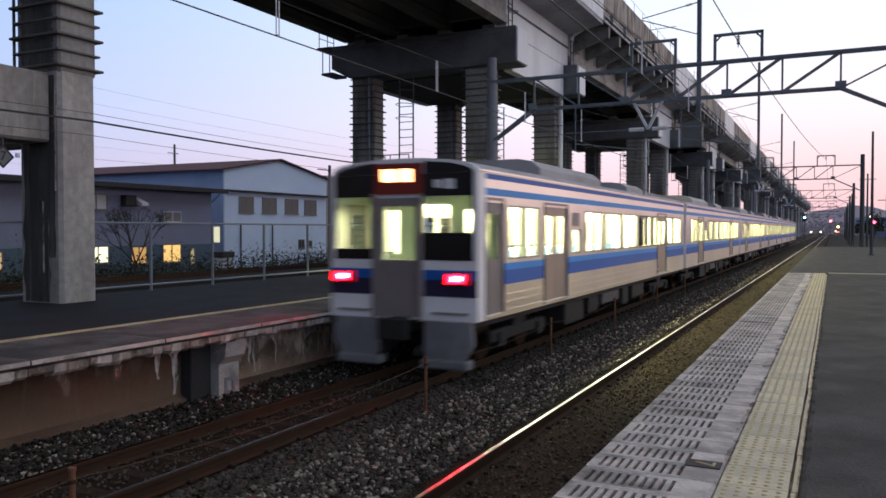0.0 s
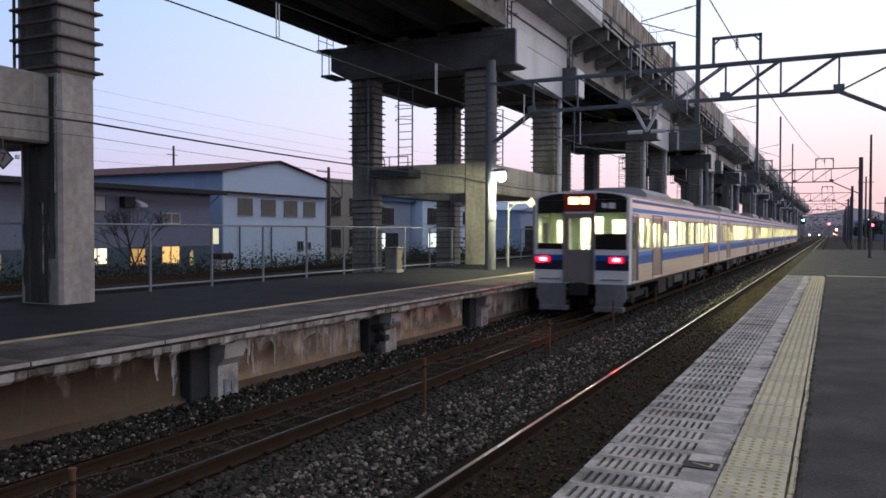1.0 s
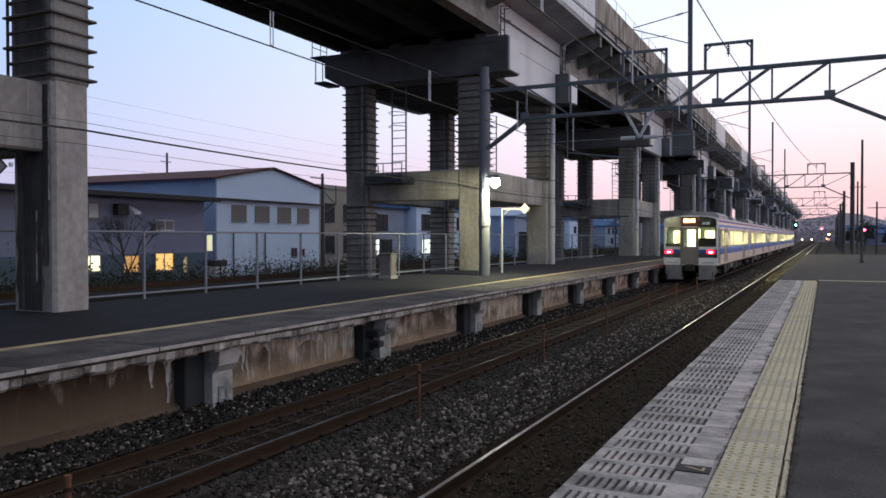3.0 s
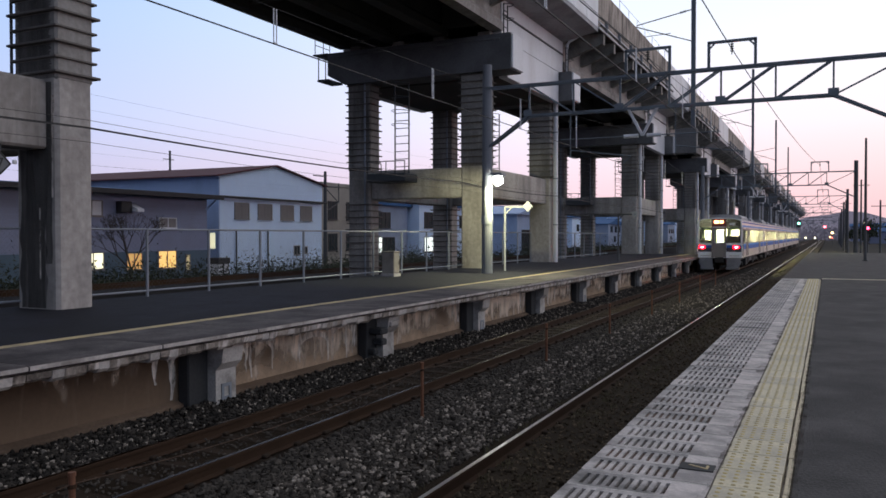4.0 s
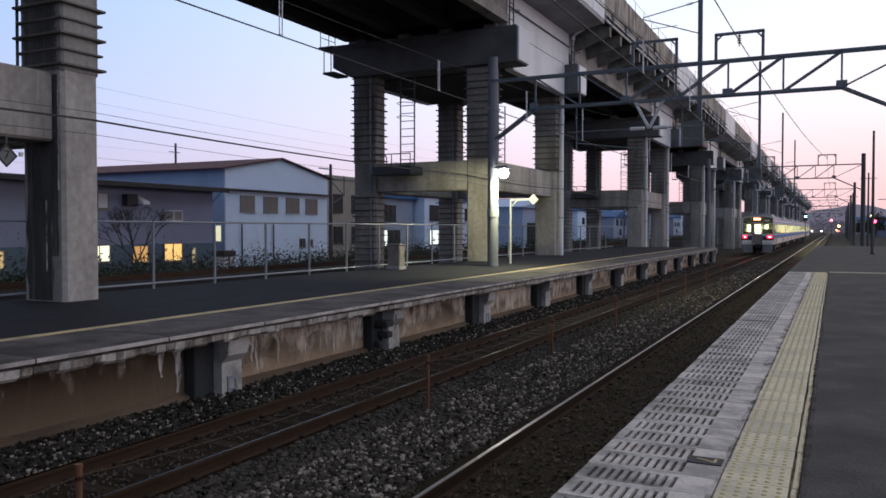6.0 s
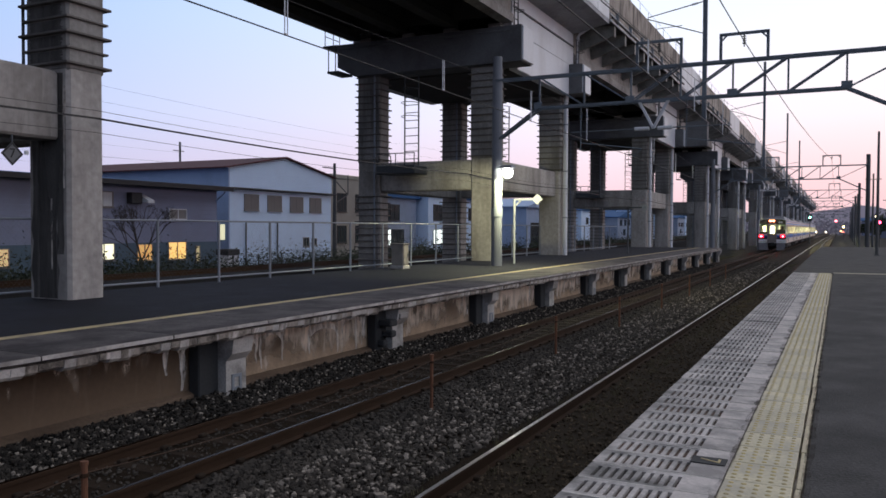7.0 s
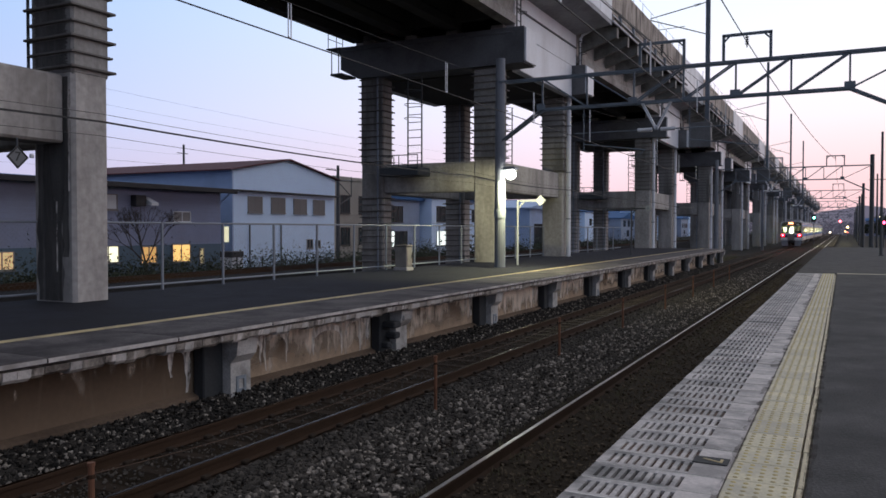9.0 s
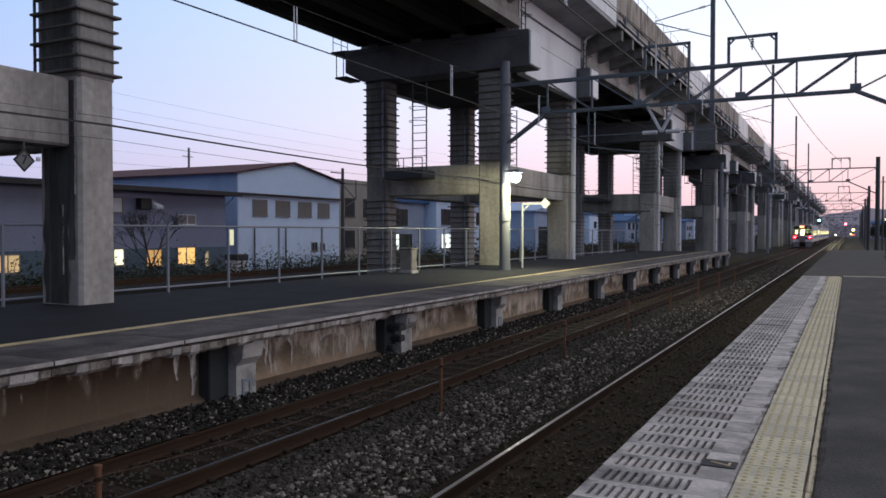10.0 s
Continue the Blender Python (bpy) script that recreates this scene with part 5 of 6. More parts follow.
def battens(bm, x, y0, y1, z0, z1, pitch, t=0.015):
    z = z0
    while z < z1:
        box(bm, x, x + t, y0, y1, z, z + 0.05)
        z += pitch
    return bm


# tall white and blue building with a gable
hb = thing("factory_building", (0, 0, 0), "white-fronted blue metal building with a brown gable roof", "building")
fx, ya, yb, ym, zr, ze = -42.7, 48.3, 62.4, 55.3, 8.35, 7.1
gb = bmesh.new()
prism(gb, [(ya, GZ), (yb, GZ), (yb, ze), (ym, zr), (ya, ze)], fx - 22, fx - 0.3, "x")
part("wall", gb, SIDING_BLUE, hb, "blue side walls")
ft = bmesh.new()
prism(ft, [(ya, 5.6), (yb, 5.6), (yb, ze), (ym, zr), (ya, ze)], fx - 0.29, fx, "x")
part("gable_front", ft, SIDING_WHITE, hb, "pale blue-white gable cladding")
part("front_wall", box(bmesh.new(), fx - 0.29, fx, ya + 0.1, yb - 0.1, GZ, 5.44), SIDING_WHITE, hb, "white front wall")
part("canopy", rbox(bmesh.new(), fx - 0.2, fx + 0.40, ya + 0.1, yb + 0.3, 5.44, 5.58, 0.02), EAVE, hb, "dark flat canopy across the front")
part("cladding", battens(bmesh.new(), fx + 0.001, ya + 0.3, yb - 0.3, 5.75, 7.0, 0.36), SIDING_WHITE, hb)
for sgn, y_e in ((-1, ya - 0.5), (1, yb + 0.5)):
    rf = bmesh.new()
    ze2 = ze - 0.5 * (zr - ze) / (ym - ya)
    prism(rf, [(y_e, ze2 + 0.03), (y_e, ze2 + 0.13), (ym, zr + 0.14), (ym, zr + 0.02)], fx - 22.4, fx + 0.28, "x")
    part("roof", rf, ROOF_RED, hb, "brown-red sheet roof")
for y0, y1 in ((50.15, 51.8), (53.05, 54.8), (56.1, 57.85), (58.95, 60.6)):
    facade_window(hb, fx, y0, y1, 3.87, 5.05, SHUTTER, SHUTTER, 1, True)
facade_window(hb, fx, 58.0, 58.75, 0.8, 1.5, DARK_GLASS, SHUTTER)
facade_window(hb, fx, 59.3, 59.9, 0.9, 1.4, DARK_GLASS, SHUTTER)
part("drainpipe", tube(bmesh.new(), (fx + 0.12, 50.2, GZ), (fx + 0.12, 50.2, 2.8), 0.06, 6), DARK_STEEL, hb)
part("drainpipe", tube(bmesh.new(), (fx + 0.12, 54.2, GZ), (fx + 0.12, 54.2, 2.8), 0.06, 6), DARK_STEEL, hb)
part("corner_trim", box(bmesh.new(), fx - 0.3, fx + 0.03, ya - 0.03, ya + 0.09, GZ, ze - 0.1), SIDING_BLUE, hb)
sidewin = bmesh.new()
box(sidewin, fx - 0.98, fx - 0.38, ya - 0.05, ya - 0.01, 1.45, 2.65)
part("lit_window", sidewin, glow("lit_side_window", (1.0, 0.95, 0.62), 0.75), hb)
# low grey building in front with a blue roof
lb = thing("workshop_building", (0, 0, 0), "grey sided workshop with a blue roof and lit windows", "building")
lx = -40.0
part("wall", box(bmesh.new(), lx - 14, lx, 10, 44.0, GZ, 5.1), SIDING_GREY, lb, "grey ribbed siding")
part("dado", box(bmesh.new(), lx + 0.001, lx + 0.03, 10, 44.0, GZ, 1.42), TEAL, lb, "teal painted lower wall")
part("siding_ribs", battens(bmesh.new(), lx + 0.001, 10, 44.0, 1.5, 5.0, 0.30), SIDING_GREY, lb)
rf = bmesh.new()
prism(rf, [(lx + 1.0, 5.05), (lx + 1.0, 5.3), (lx - 7, 5.95), (lx - 14.5, 5.3), (lx - 14.5, 5.05)], 9.5, 44.5)
part("roof", rf, ROOF_BLUE, lb, "blue sheet roof")
part("eave", rbox(bmesh.new(), lx + 0.9, lx + 1.08, 9.4, 44.6, 5.0, 5.32, 0.02), EAVE, lb, "dark eave and gutter")
part("brace", bar(bmesh.new(), (lx, 43.9, 4.3), (lx + 0.95, 43.9, 5.0), 0.08, 0.08), SIDING_BLUE, lb)
facade_window(lb, lx + 0.03, 33.4, 34.85, 0.45, 1.38, PALE_WIN, SHUTTER)
facade_window(lb, lx + 0.03, 36.7, 37.9, 0.3, 1.30, glow("lit_dim_amber", (1.0, 0.55, 0.18), 0.45), SHUTTER)
facade_window(lb, lx + 0.03, 39.35, 40.9, 0.3, 1.40, WARM_WIN, SHUTTER)
facade_window(lb, lx + 0.03, 41.85, 42.2, 0.1, 1.1, glow("lit_faint", (0.9, 0.75, 0.4), 0.25), SHUTTER, 0)
facade_window(lb, lx + 0.03, 26.6, 27.9, 0.3, 1.2, glow("lit_dim_window", (1.0, 0.7, 0.35), 0.4), SHUTTER)
facade_window(lb, lx, 39.5, 40.95, 3.0, 3.6, SHUTTER, PANEL)
facade_window(lb, lx, 33.3, 34.8, 3.7, 4.55, PANEL, SHUTTER)
hood = thing("vent_hood", (lx, 36.4, 4.0), "pale metal vent hood on a dark box", "vent")
part("box", rbox(bmesh.new(), 0.0, 0.5, -0.5, 0.35, -0.1, 0.6, 0.03), EAVE, hood)
hd = bmesh.new()
prism(hd, [(0.1, 0.1), (0.95, -0.05), (0.95, 0.12), (0.1, 0.5)], 0.36, 0.9)
part("hood", hd, PANEL, hood)


def plain_house(name, x, y0, y1, z1, wall_m, roof_m, label, rows, gable=True, depth=10, ridge=1.5, lit=()):
    h = thing(name, (x, (y0 + y1) / 2, GZ), label, "building", "houses beyond the fence")
    hw = (y1 - y0) / 2
    part("wall", box(bmesh.new(), -depth, 0, -hw, hw, 0, z1 - GZ), wall_m, h)
    if gable:
        rf = bmesh.new()
        prism(rf, [(-hw - 0.5, z1 - GZ - 0.05), (hw + 0.5, z1 - GZ - 0.05), (hw + 0.5, z1 - GZ + 0.12), (0, z1 - GZ + ridge), (-hw - 0.5, z1 - GZ + 0.12)], -depth - 0.4, 0.5, "x")
        part("roof", rf, roof_m, h)
    else:
        part("parapet", rbox(bmesh.new(), -depth - 0.1, 0.12, -hw - 0.1, hw + 0.1, z1 - GZ, z1 - GZ + 0.4, 0.03), roof_m, h)
    for i, (a, b, za, zb) in enumerate(rows):
        facade_window(h, 0.001, a, b, za - GZ, zb - GZ, lit[i] if i < len(lit) and lit[i] else DARK_GLASS, EAVE, 2 if b - a > 1.5 else 1)
    return h


plain_house("apartment_block", -47, 68.5, 76.0, 7.6, BEIGE, BEIGE, "beige two-storey block with dark windows", [(-2.5, -0.9, 4.2, 6.0), (1.0, 2.6, 4.2, 6.0), (-2.5, -0.9, 0.9, 2.6), (1.0, 2.6, 0.9, 2.6)], False)
plain_house("house", -48, 80.5, 89.0, 6.1, SIDING_SOFT, ROOF_BLUE, "blue-roofed house with a lit downstairs window", [(-3.4, -0.2, 3.4, 5.2), (-3.6, -2.2, 0.4, 2.2), (-1.9, 0.9, 0.4, 2.2)], True, 9, 1.3, (None, COOL_WIN, None))
plain_house("house", -46.6, 89.6, 97.0, 6.6, SIDING_WHITE, ROOF_BLUE, "pale house with a lit downstairs window", [(-2.3, 0.9, 3.5, 5.4), (-2.3, 1.2, 0.4, 2.2)], True, 10, 0.9, (None, COOL_WIN))
plain_house("house", -47, 101, 112, 6.4, SIDING_WHITE, ROOF_BLUE, "pale two-storey house with dark windows", [(-3.8, -2.2, 3.6, 5.2), (-0.6, 1.6, 3.6, 5.2), (2.6, 4.2, 3.6, 5.2), (-2.8, -0.6, 0.6, 2.2)], True, 10, 1.2)
plain_house("warehouse", -44, 118, 134, 5.8, SIDING_BLUE, SIDING_BLUE, "blue metal warehouse with a dark doorway", [(-6, 3, 0.0, 3.3)], True, 14, 1.6)
plain_house("house", -52, 142, 156, 6.6, SIDING_WHITE, ROOF_BLUE, "pale distant house with a blue roof", [(-4.5, -2.5, 3.6, 5.2), (-0.8, 1.6, 3.6, 5.2), (3.0, 5.0, 3.6, 5.2), (-3, 1, 0.5, 2.2)], True, 12, 1.8)
plain_house("house", -60, 165, 182, 7.5, SIDING_BLUE, ROOF_BLUE, "blue metal building in the distance", [(-5.5, -3.5, 3.6, 5.2), (-1, 1.6, 3.6, 5.2), (3.0, 5.0, 3.6, 5.2)], True, 12, 1.8)
plain_house("house", -58, 195, 214, 7.0, SIDING_WHITE, ROOF_BLUE, "pale rendered building in the distance", [(-5.5, -3.5, 3.6, 5.2), (-1, 1.6, 3.6, 5.2), (3.0, 5.0, 3.6, 5.2)], True, 12, 1.8)


# ---- utility poles ----
def utility_pole(x, y, h, cross=True):
    t = thing("utility_pole", (x, y, GZ), "dark utility pole with crossarms", "utility pole", "utility poles")
    part("shaft", tube(bmesh.new(), (0, 0, 0), (0, 0, h), 0.22, 10, 0.14), DARK_STEEL, t)
    if cross:
        part("crossarm", bar(bmesh.new(), (0, -2.0, h - 0.5), (0, 0.2, h - 0.5), 0.10, 0.10), DARK_STEEL, t)
        br = bmesh.new()
        tube(br, (0, 0, h - 1.5), (0, 2.6, h - 1.4), 0.06, 6)
        tube(br, (0, 0, h - 1.6), (0, 2.4, h - 3.0), 0.05, 6)
        tube(br, (0, 2.4, h - 1.0), (0, 2.4, h - 3.0), 0.05, 6)
        tube(br, (0, 0, h - 4.0), (0, 2.4, h - 3.0), 0.05, 6)
        part("bracket", br, DARK_STEEL, t)
    return t


utility_pole(-44.8, 66.0, 9.4)
sp = thing("roof_aerial_pole", (-66.5, 67.3, GZ), "thin pole with a short crossarm behind the roof", "pole")
part("shaft", tube(bmesh.new(), (0, 0, 0), (0, 0, 12.6), 0.12, 8), DARK_STEEL, sp)
part("crossarm", bar(bmesh.new(), (0, -1.0, 11.6), (0, 0.6, 11.6), 0.08, 0.08), DARK_STEEL, sp)
utility_pole(-36, 112, 10.0)
utility_pole(-36, 160, 10.0)
utility_pole(-75, -20, 23.2, False)
utility_pole(-75, 160, 20.4, False)
utility_pole(-61, 10, 12.4, False)

# ---- low side line, bushes and a bare tree behind the fence ----
LEAF = mat("dark_shrub_leaf", (0.035, 0.045, 0.02), 0.8, var=0.35, scale=6, island=0.5, bump=0)
DRY = mat("dry_grass", (0.13, 0.115, 0.06), 0.9, var=0.3, scale=5, island=0.4, bump=0)
BARK = mat("dark_bark", (0.05, 0.042, 0.038), 0.9, var=0.3, scale=6)


def leafy(name, centre, spread, count, seed, leaf=0.12, material=None):
    g = np.random.RandomState(seed)
    u = g.normal(size=(count, 3))
    u /= np.linalg.norm(u, axis=1)[:, None]
    rad = g.uniform(0.35, 1.0, count) ** 0.6
    lump = 1 + 0.35 * np.sin(u[:, 0] * 5 + seed) * np.cos(u[:, 1] * 4 + seed * 2)
    p = u * (rad * lump)[:, None] * np.array(spread)
    p[:, 2] = np.abs(p[:, 2])
    a, b = g.normal(size=(count, 3)), g.normal(size=(count, 3))
    a /= np.linalg.norm(a, axis=1)[:, None]
    b -= (a * b).sum(1)[:, None] * a
    b /= np.linalg.norm(b, axis=1)[:, None]
    s = g.uniform(0.6, 1.3, count)[:, None] * leaf
    q = np.stack([p - a * s, p + b * s * 0.5, p + a * s, p - b * s * 0.5], 1).reshape(-1, 3)
    f = np.arange(count * 4).reshape(-1, 4)
    me = bpy.data.meshes.new(name)
    me.from_pydata(q.tolist(), [], f.tolist())
    me.materials.append(material or LEAF)
    return me


rnd = random.Random(8)
bush_spots = [(-31, 19, 1.1), (-31, 22.5, 1.0), (-30.5, 26, 1.2), (-31, 29, 0.9), (-30, 32.5, 1.0),  (-35, 54, 0.9), (-35, 58, 1.1), (-36, 60.5, 1.5), (-36, 64, 1.2), (-36, 69, 1.0), (-36, 75, 1.3), (-36, 82, 1.0), (-35, 90, 1.2), (-35, 98, 1.1), (-35, 108, 1.3), (-34, 118, 1.1), (-34, 130, 1.3), (-33, 145, 1.4)]
for i, (x, y, s) in enumerate(bush_spots):
    b = thing("bush", (x, y, GZ), "dark overgrown bush beyond the fence", "bush", "bushes beyond the fence")
    st = bmesh.new()
    for k in range(5):
        a = rnd.uniform(0, 6.28)
        tube(st, (0, 0, 0), (math.cos(a) * s * 0.6, math.sin(a) * s * 0.9, s * 0.9), 0.03, 5, 0.01)
    part("trunk", st, BARK, b)
    lo = new("foliage", leafy("foliage", (0, 0, 0), (s * 1.1, s * 1.6, s * 1.15), 900, i + 1))
    lo.parent = b


def bare_tree(x, y, h, seed):
    r = random.Random(seed)
    t = thing("bare_tree", (x, y, GZ), "leafless dark tree with fine twigs", "tree")
    def grow(bm, p, d, ln, rad, depth):
        q = p + d * ln
        tube(bm, p, q, rad, 4, rad * 0.65)
        if depth:
            for _ in range(3 if depth > 1 else 4):
                nd = (d + Vector((r.uniform(-0.8, 0.8), r.uniform(-0.8, 0.8), r.uniform(-0.15, 0.5)))).normalized()
                grow(bm, q, nd, ln * r.uniform(0.6, 0.85), rad * 0.6, depth - 1)
    tr = bmesh.new()
    tube(tr, (0, 0, 0), (0, 0, h * 0.28), 0.12, 8, 0.09)
    part("trunk", tr, BARK, t)
    cr = bmesh.new()
    for _ in range(4):
        grow(cr, Vector((0, 0, h * 0.27)), Vector((r.uniform(-0.7, 0.7), r.uniform(-0.7, 0.7), 1)).normalized(), h * 0.22, 0.045, 5)
    part("crown", cr, BARK, t)


# storage locker and a low boundary fence in front of the workshop
lk = thing("storage_locker", (-36.5, 41.2, GZ), "pale steel storage locker with a dark lid", "locker")
part("body", rbox(bmesh.new(), -0.5, 0.5, -0.55, 0.55, 0.12, 1.2, 0.03), PANEL, lk)
part("lid", rbox(bmesh.new(), -0.55, 0.55, -0.6, 0.6, 1.204, 1.6, 0.05), EAVE, lk, "dark covered top")
for s in (-0.4, 0.4):
    part("foot", rbox(bmesh.new(), -0.45, 0.45, s - 0.06, s + 0.06, 0, 0.118, 0.01), EAVE, lk)
for k in range(12):
    lf = thing("boundary_fence", (-33.6, 36 + 2.4 * k, GZ), "low thin wire fence beyond the side line", "fence", "low boundary fence")
    part("post", tube(bmesh.new(), (0, 0, 0), (0, 0, 1.35), 0.04, 6), DARK_STEEL, lf)
    for z in (0.5, 0.9, 1.3):
        part("wire", tube(bmesh.new(), (0, 0.04, z), (0, 2.36, z), 0.012, 5), DARK_STEEL, lf)


bare_tree(-33.0, 30.6, 4.6, 3)
# dark bank and side track beyond the fence
SIDE_BED = mat("black_side_ballast", (0.020, 0.018, 0.019), 0.95, spec=0.1, var=0.5, scale=3, dirt=0.5, dark=(0.011, 0.010, 0.010), dirt_scale=1.0, bump=0.8)
structure("side_line_bed", prism(bmesh.new(), [(-21.2, GZ), (-22.9, 0.42), (-27.2, 0.42), (-28.6, GZ)], -10, 300), SIDE_BED, "dark ballast bank of a side line", "ballast")
for x in (-24.57, -25.64):
    r = thing("side_rail", (x, 0, 0.573), "rusty rail of the side line", "rail", "side line rails")
    part("rail_body", prism(bmesh.new(), PROFILE, -10, 300), RUST, r)

# ---- weeds at the track edges ----
def tufts(name, spots, seed, material, label):
    g = random.Random(seed)
    vs, fs = [], []
    for x, y, z, s in spots:
        for _ in range(16):
            a = g.uniform(0, 6.28)
            bx, by = x + g.uniform(-0.08, 0.08), y + g.uniform(-0.1, 0.1)
            h, l = s * g.uniform(0.5, 1.2), s * g.uniform(0.1, 0.7)
            k = len(vs)
            vs += [(bx - 0.006 * math.sin(a), by + 0.006 * math.cos(a), z), (bx + 0.006 * math.sin(a), by - 0.006 * math.cos(a), z), (bx + l * math.cos(a), by + l * math.sin(a), z + h)]
            fs.append((k, k + 1, k + 2))
    me = bpy.data.meshes.new(name)
    me.from_pydata(vs, [], fs)
    me.materials.append(material)
    tagged(new(name, me), label, "weeds", "", "stuff")


g = random.Random(4)
tufts("dry_weeds", [(g.choice((-1.7, -2.0, -3.0, -3.7)) + g.uniform(-0.25, 0.25), 6 + 60 * g.random() ** 1.2, -0.16, g.uniform(0.04, 0.12)) for _ in range(900)], 6, DRY, "dry yellow weeds between rail and platform")
tufts("grass_far_end", [(g.uniform(-13.5, -8.7), g.uniform(64.3, 84), GZ, g.uniform(0.3, 0.8)) for _ in range(900)], 7, DRY, "dry grass at the end of the platform")

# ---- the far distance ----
# a faint glow of its own stands in for haze over the hills
HAZE = glow("haze_glow_hills", (0.25, 0.215, 0.29), 0.42)
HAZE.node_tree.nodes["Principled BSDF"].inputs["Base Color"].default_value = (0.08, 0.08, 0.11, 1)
hill = bmesh.new()
rr = random.Random(2)
n = 90
prev_v = None
for i in range(n + 1):
    x = -1500 + 3000 * i / n
    h = 26 + 14 * math.sin(i * 0.31) + 9 * math.sin(i * 0.83 + 1) + rr.uniform(-3, 3)
    a, b = hill.verts.new((x, 1700, -2)), hill.verts.new((x, 1760, max(h, 8)))
    if prev_v:
        hill.faces.new((prev_v[0], a, b, prev_v[1]))
    prev_v = (a, b)
structure("backdrop_hills", hill, HAZE, "low blue hills, evening haze painted on as a glow", "backdrop")
wood = random.Random(9)
for i in range(26):
    x, y = wood.uniform(6, 90), wood.uniform(240, 420)
    if i < 8:
        x = wood.uniform(8, 40)
    t = thing("distant_tree", (x, y, GZ), "dark tree in the hazy distance", "tree", "distant trees")
    h = wood.uniform(4, 9)
    part("trunk", tube(bmesh.new(), (0, 0, 0), (0, 0, h * 0.6), 0.2, 6, 0.1), BARK, t)
    cr = new("crown", leafy("crown", (0, 0, 0), (h * 0.4, h * 0.4, h * 0.75), 500, 40 + i, 0.45))
    cr.parent = t
    cr.location = (0, 0, h * 0.3)
for i in range(14):
    x, y = wood.uniform(14, 120), wood.uniform(180, 460)
    plain_house("house", x, y, y + wood.uniform(8, 13), wood.uniform(3.5, 7), SIDING_GREY, ROOF_BLUE, "low distant house in the haze", [(-2.5, -1, 1.0, 2.4), (1, 2.5, 1.0, 2.4)], True, 9, 1.6)

# far belt of trees and roofs, the haze put into a faint glow
FAR_LEAF = glow("haze_glow_foliage", (0.15, 0.14, 0.20), 0.38)
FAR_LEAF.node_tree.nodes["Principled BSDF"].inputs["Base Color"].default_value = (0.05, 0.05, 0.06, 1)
gf = np.random.RandomState(31)
vv, ff = [], []
for i in range(150):
    cx, cy = gf.uniform(-60, 260), gf.uniform(470, 640)
    hh = gf.uniform(5, 13) * (1.3 if cx > 25 else 0.9)
    c = gf.normal(size=(90, 3)) * np.array([hh * 0.42, 3, hh * 0.25]) + np.array([cx, cy, hh * 0.45])
    for p in c:
        a = gf.normal(size=3) * 1.1
        b = gf.normal(size=3) * 1.1
        k = len(vv)
        z = max(p[2], 0.2)
        vv += [(p[0], p[1], z), (p[0] + a[0], p[1] + a[1], z + a[2]), (p[0] + b[0], p[1] + b[1], z + b[2])]
        ff.append((k, k + 1, k + 2))
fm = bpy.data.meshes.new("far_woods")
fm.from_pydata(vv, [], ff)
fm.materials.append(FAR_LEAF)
tagged(new("far_woods", fm), "blue-grey belt of distant trees, haze painted on as a glow", "woods", "", "stuff")

# overgrown strip and more houses beyond the side line
gh = np.random.RandomState(77)
vv, ff = [], []
for i in range(260):
    cy = 60 + 380 * gf.uniform(0, 1) ** 1.3
    cx, hh = gh.uniform(-36, -29), gh.uniform(0.9, 2.4)
    c = gh.normal(size=(70, 3)) * np.array([0.9, 1.3, hh * 0.33]) + np.array([cx, cy, hh * 0.35])
    for p in c:
        a, b = gh.normal(size=3) * 0.14, gh.normal(size=3) * 0.14
        k = len(vv)
        z = max(p[2] + GZ, GZ + 0.02)
        vv += [(p[0], p[1], z), (p[0] + a[0], p[1] + a[1], z + a[2]), (p[0] + b[0], p[1] + b[1], z + b[2])]
        ff.append((k, k + 1, k + 2))
for i in range(280):
    cy = gh.uniform(18, 62)
    cx, hh = gh.uniform(-32.5, -29.2), gh.uniform(1.1, 2.3)
    c = gh.normal(size=(110, 3)) * np.array([0.5, 0.9, hh * 0.28]) + np.array([cx, cy, hh * 0.36])
    for p in c:
        a, b = gh.normal(size=3) * 0.07, gh.normal(size=3) * 0.07
        k = len(vv)
        z = max(p[2] + GZ, GZ + 0.02)
        vv += [(p[0], p[1], z), (p[0] + a[0], p[1] + a[1], z + a[2]), (p[0] + b[0], p[1] + b[1], z + b[2])]
        ff.append((k, k + 1, k + 2))
hm = bpy.data.meshes.new("overgrown_strip")
hm.from_pydata(vv, [], ff)
hm.materials.append(LEAF)
tagged(new("overgrown_strip", hm), "dark overgrown scrub along the side line", "scrub", "", "stuff")
hr = random.Random(15)
y = 222.0
while y < 470:
    w = hr.uniform(10, 17)
    m = hr.choice((SIDING_SOFT, SIDING_WHITE, SIDING_GREY, BEIGE))
    plain_house("house", hr.uniform(-66, -46), y, y + w, hr.uniform(5.5, 8.5), m, ROOF_BLUE, "bluish house in the evening distance", [(-w * 0.35, -w * 0.2, 3.4, 5.0), (-0.8, 1.6, 3.4, 5.0), (w * 0.2, w * 0.35, 3.4, 5.0), (-2, 0.5, 0.6, 2.2)], True, 12, 1.8, (None, None, None, COOL_WIN if hr.random() < 0.3 else None))
    y += w + hr.uniform(1.5, 6)
STAINLESS = mat("brushed_stainless", (0.83, 0.79, 0.71), 0.33, 0.85, var=0.08, scale=2, dirt=0.2, dark=(0.36, 0.33, 0.30), dirt_scale=0.8, bump=0.02, stretch=(1, 0.2, 1))
TRAIN_WHITE = mat("white_train_paint", (0.86, 0.85, 0.85), 0.35, var=0.06, scale=2, dirt=0.15, dark=(0.5, 0.48, 0.46), bump=0.01)
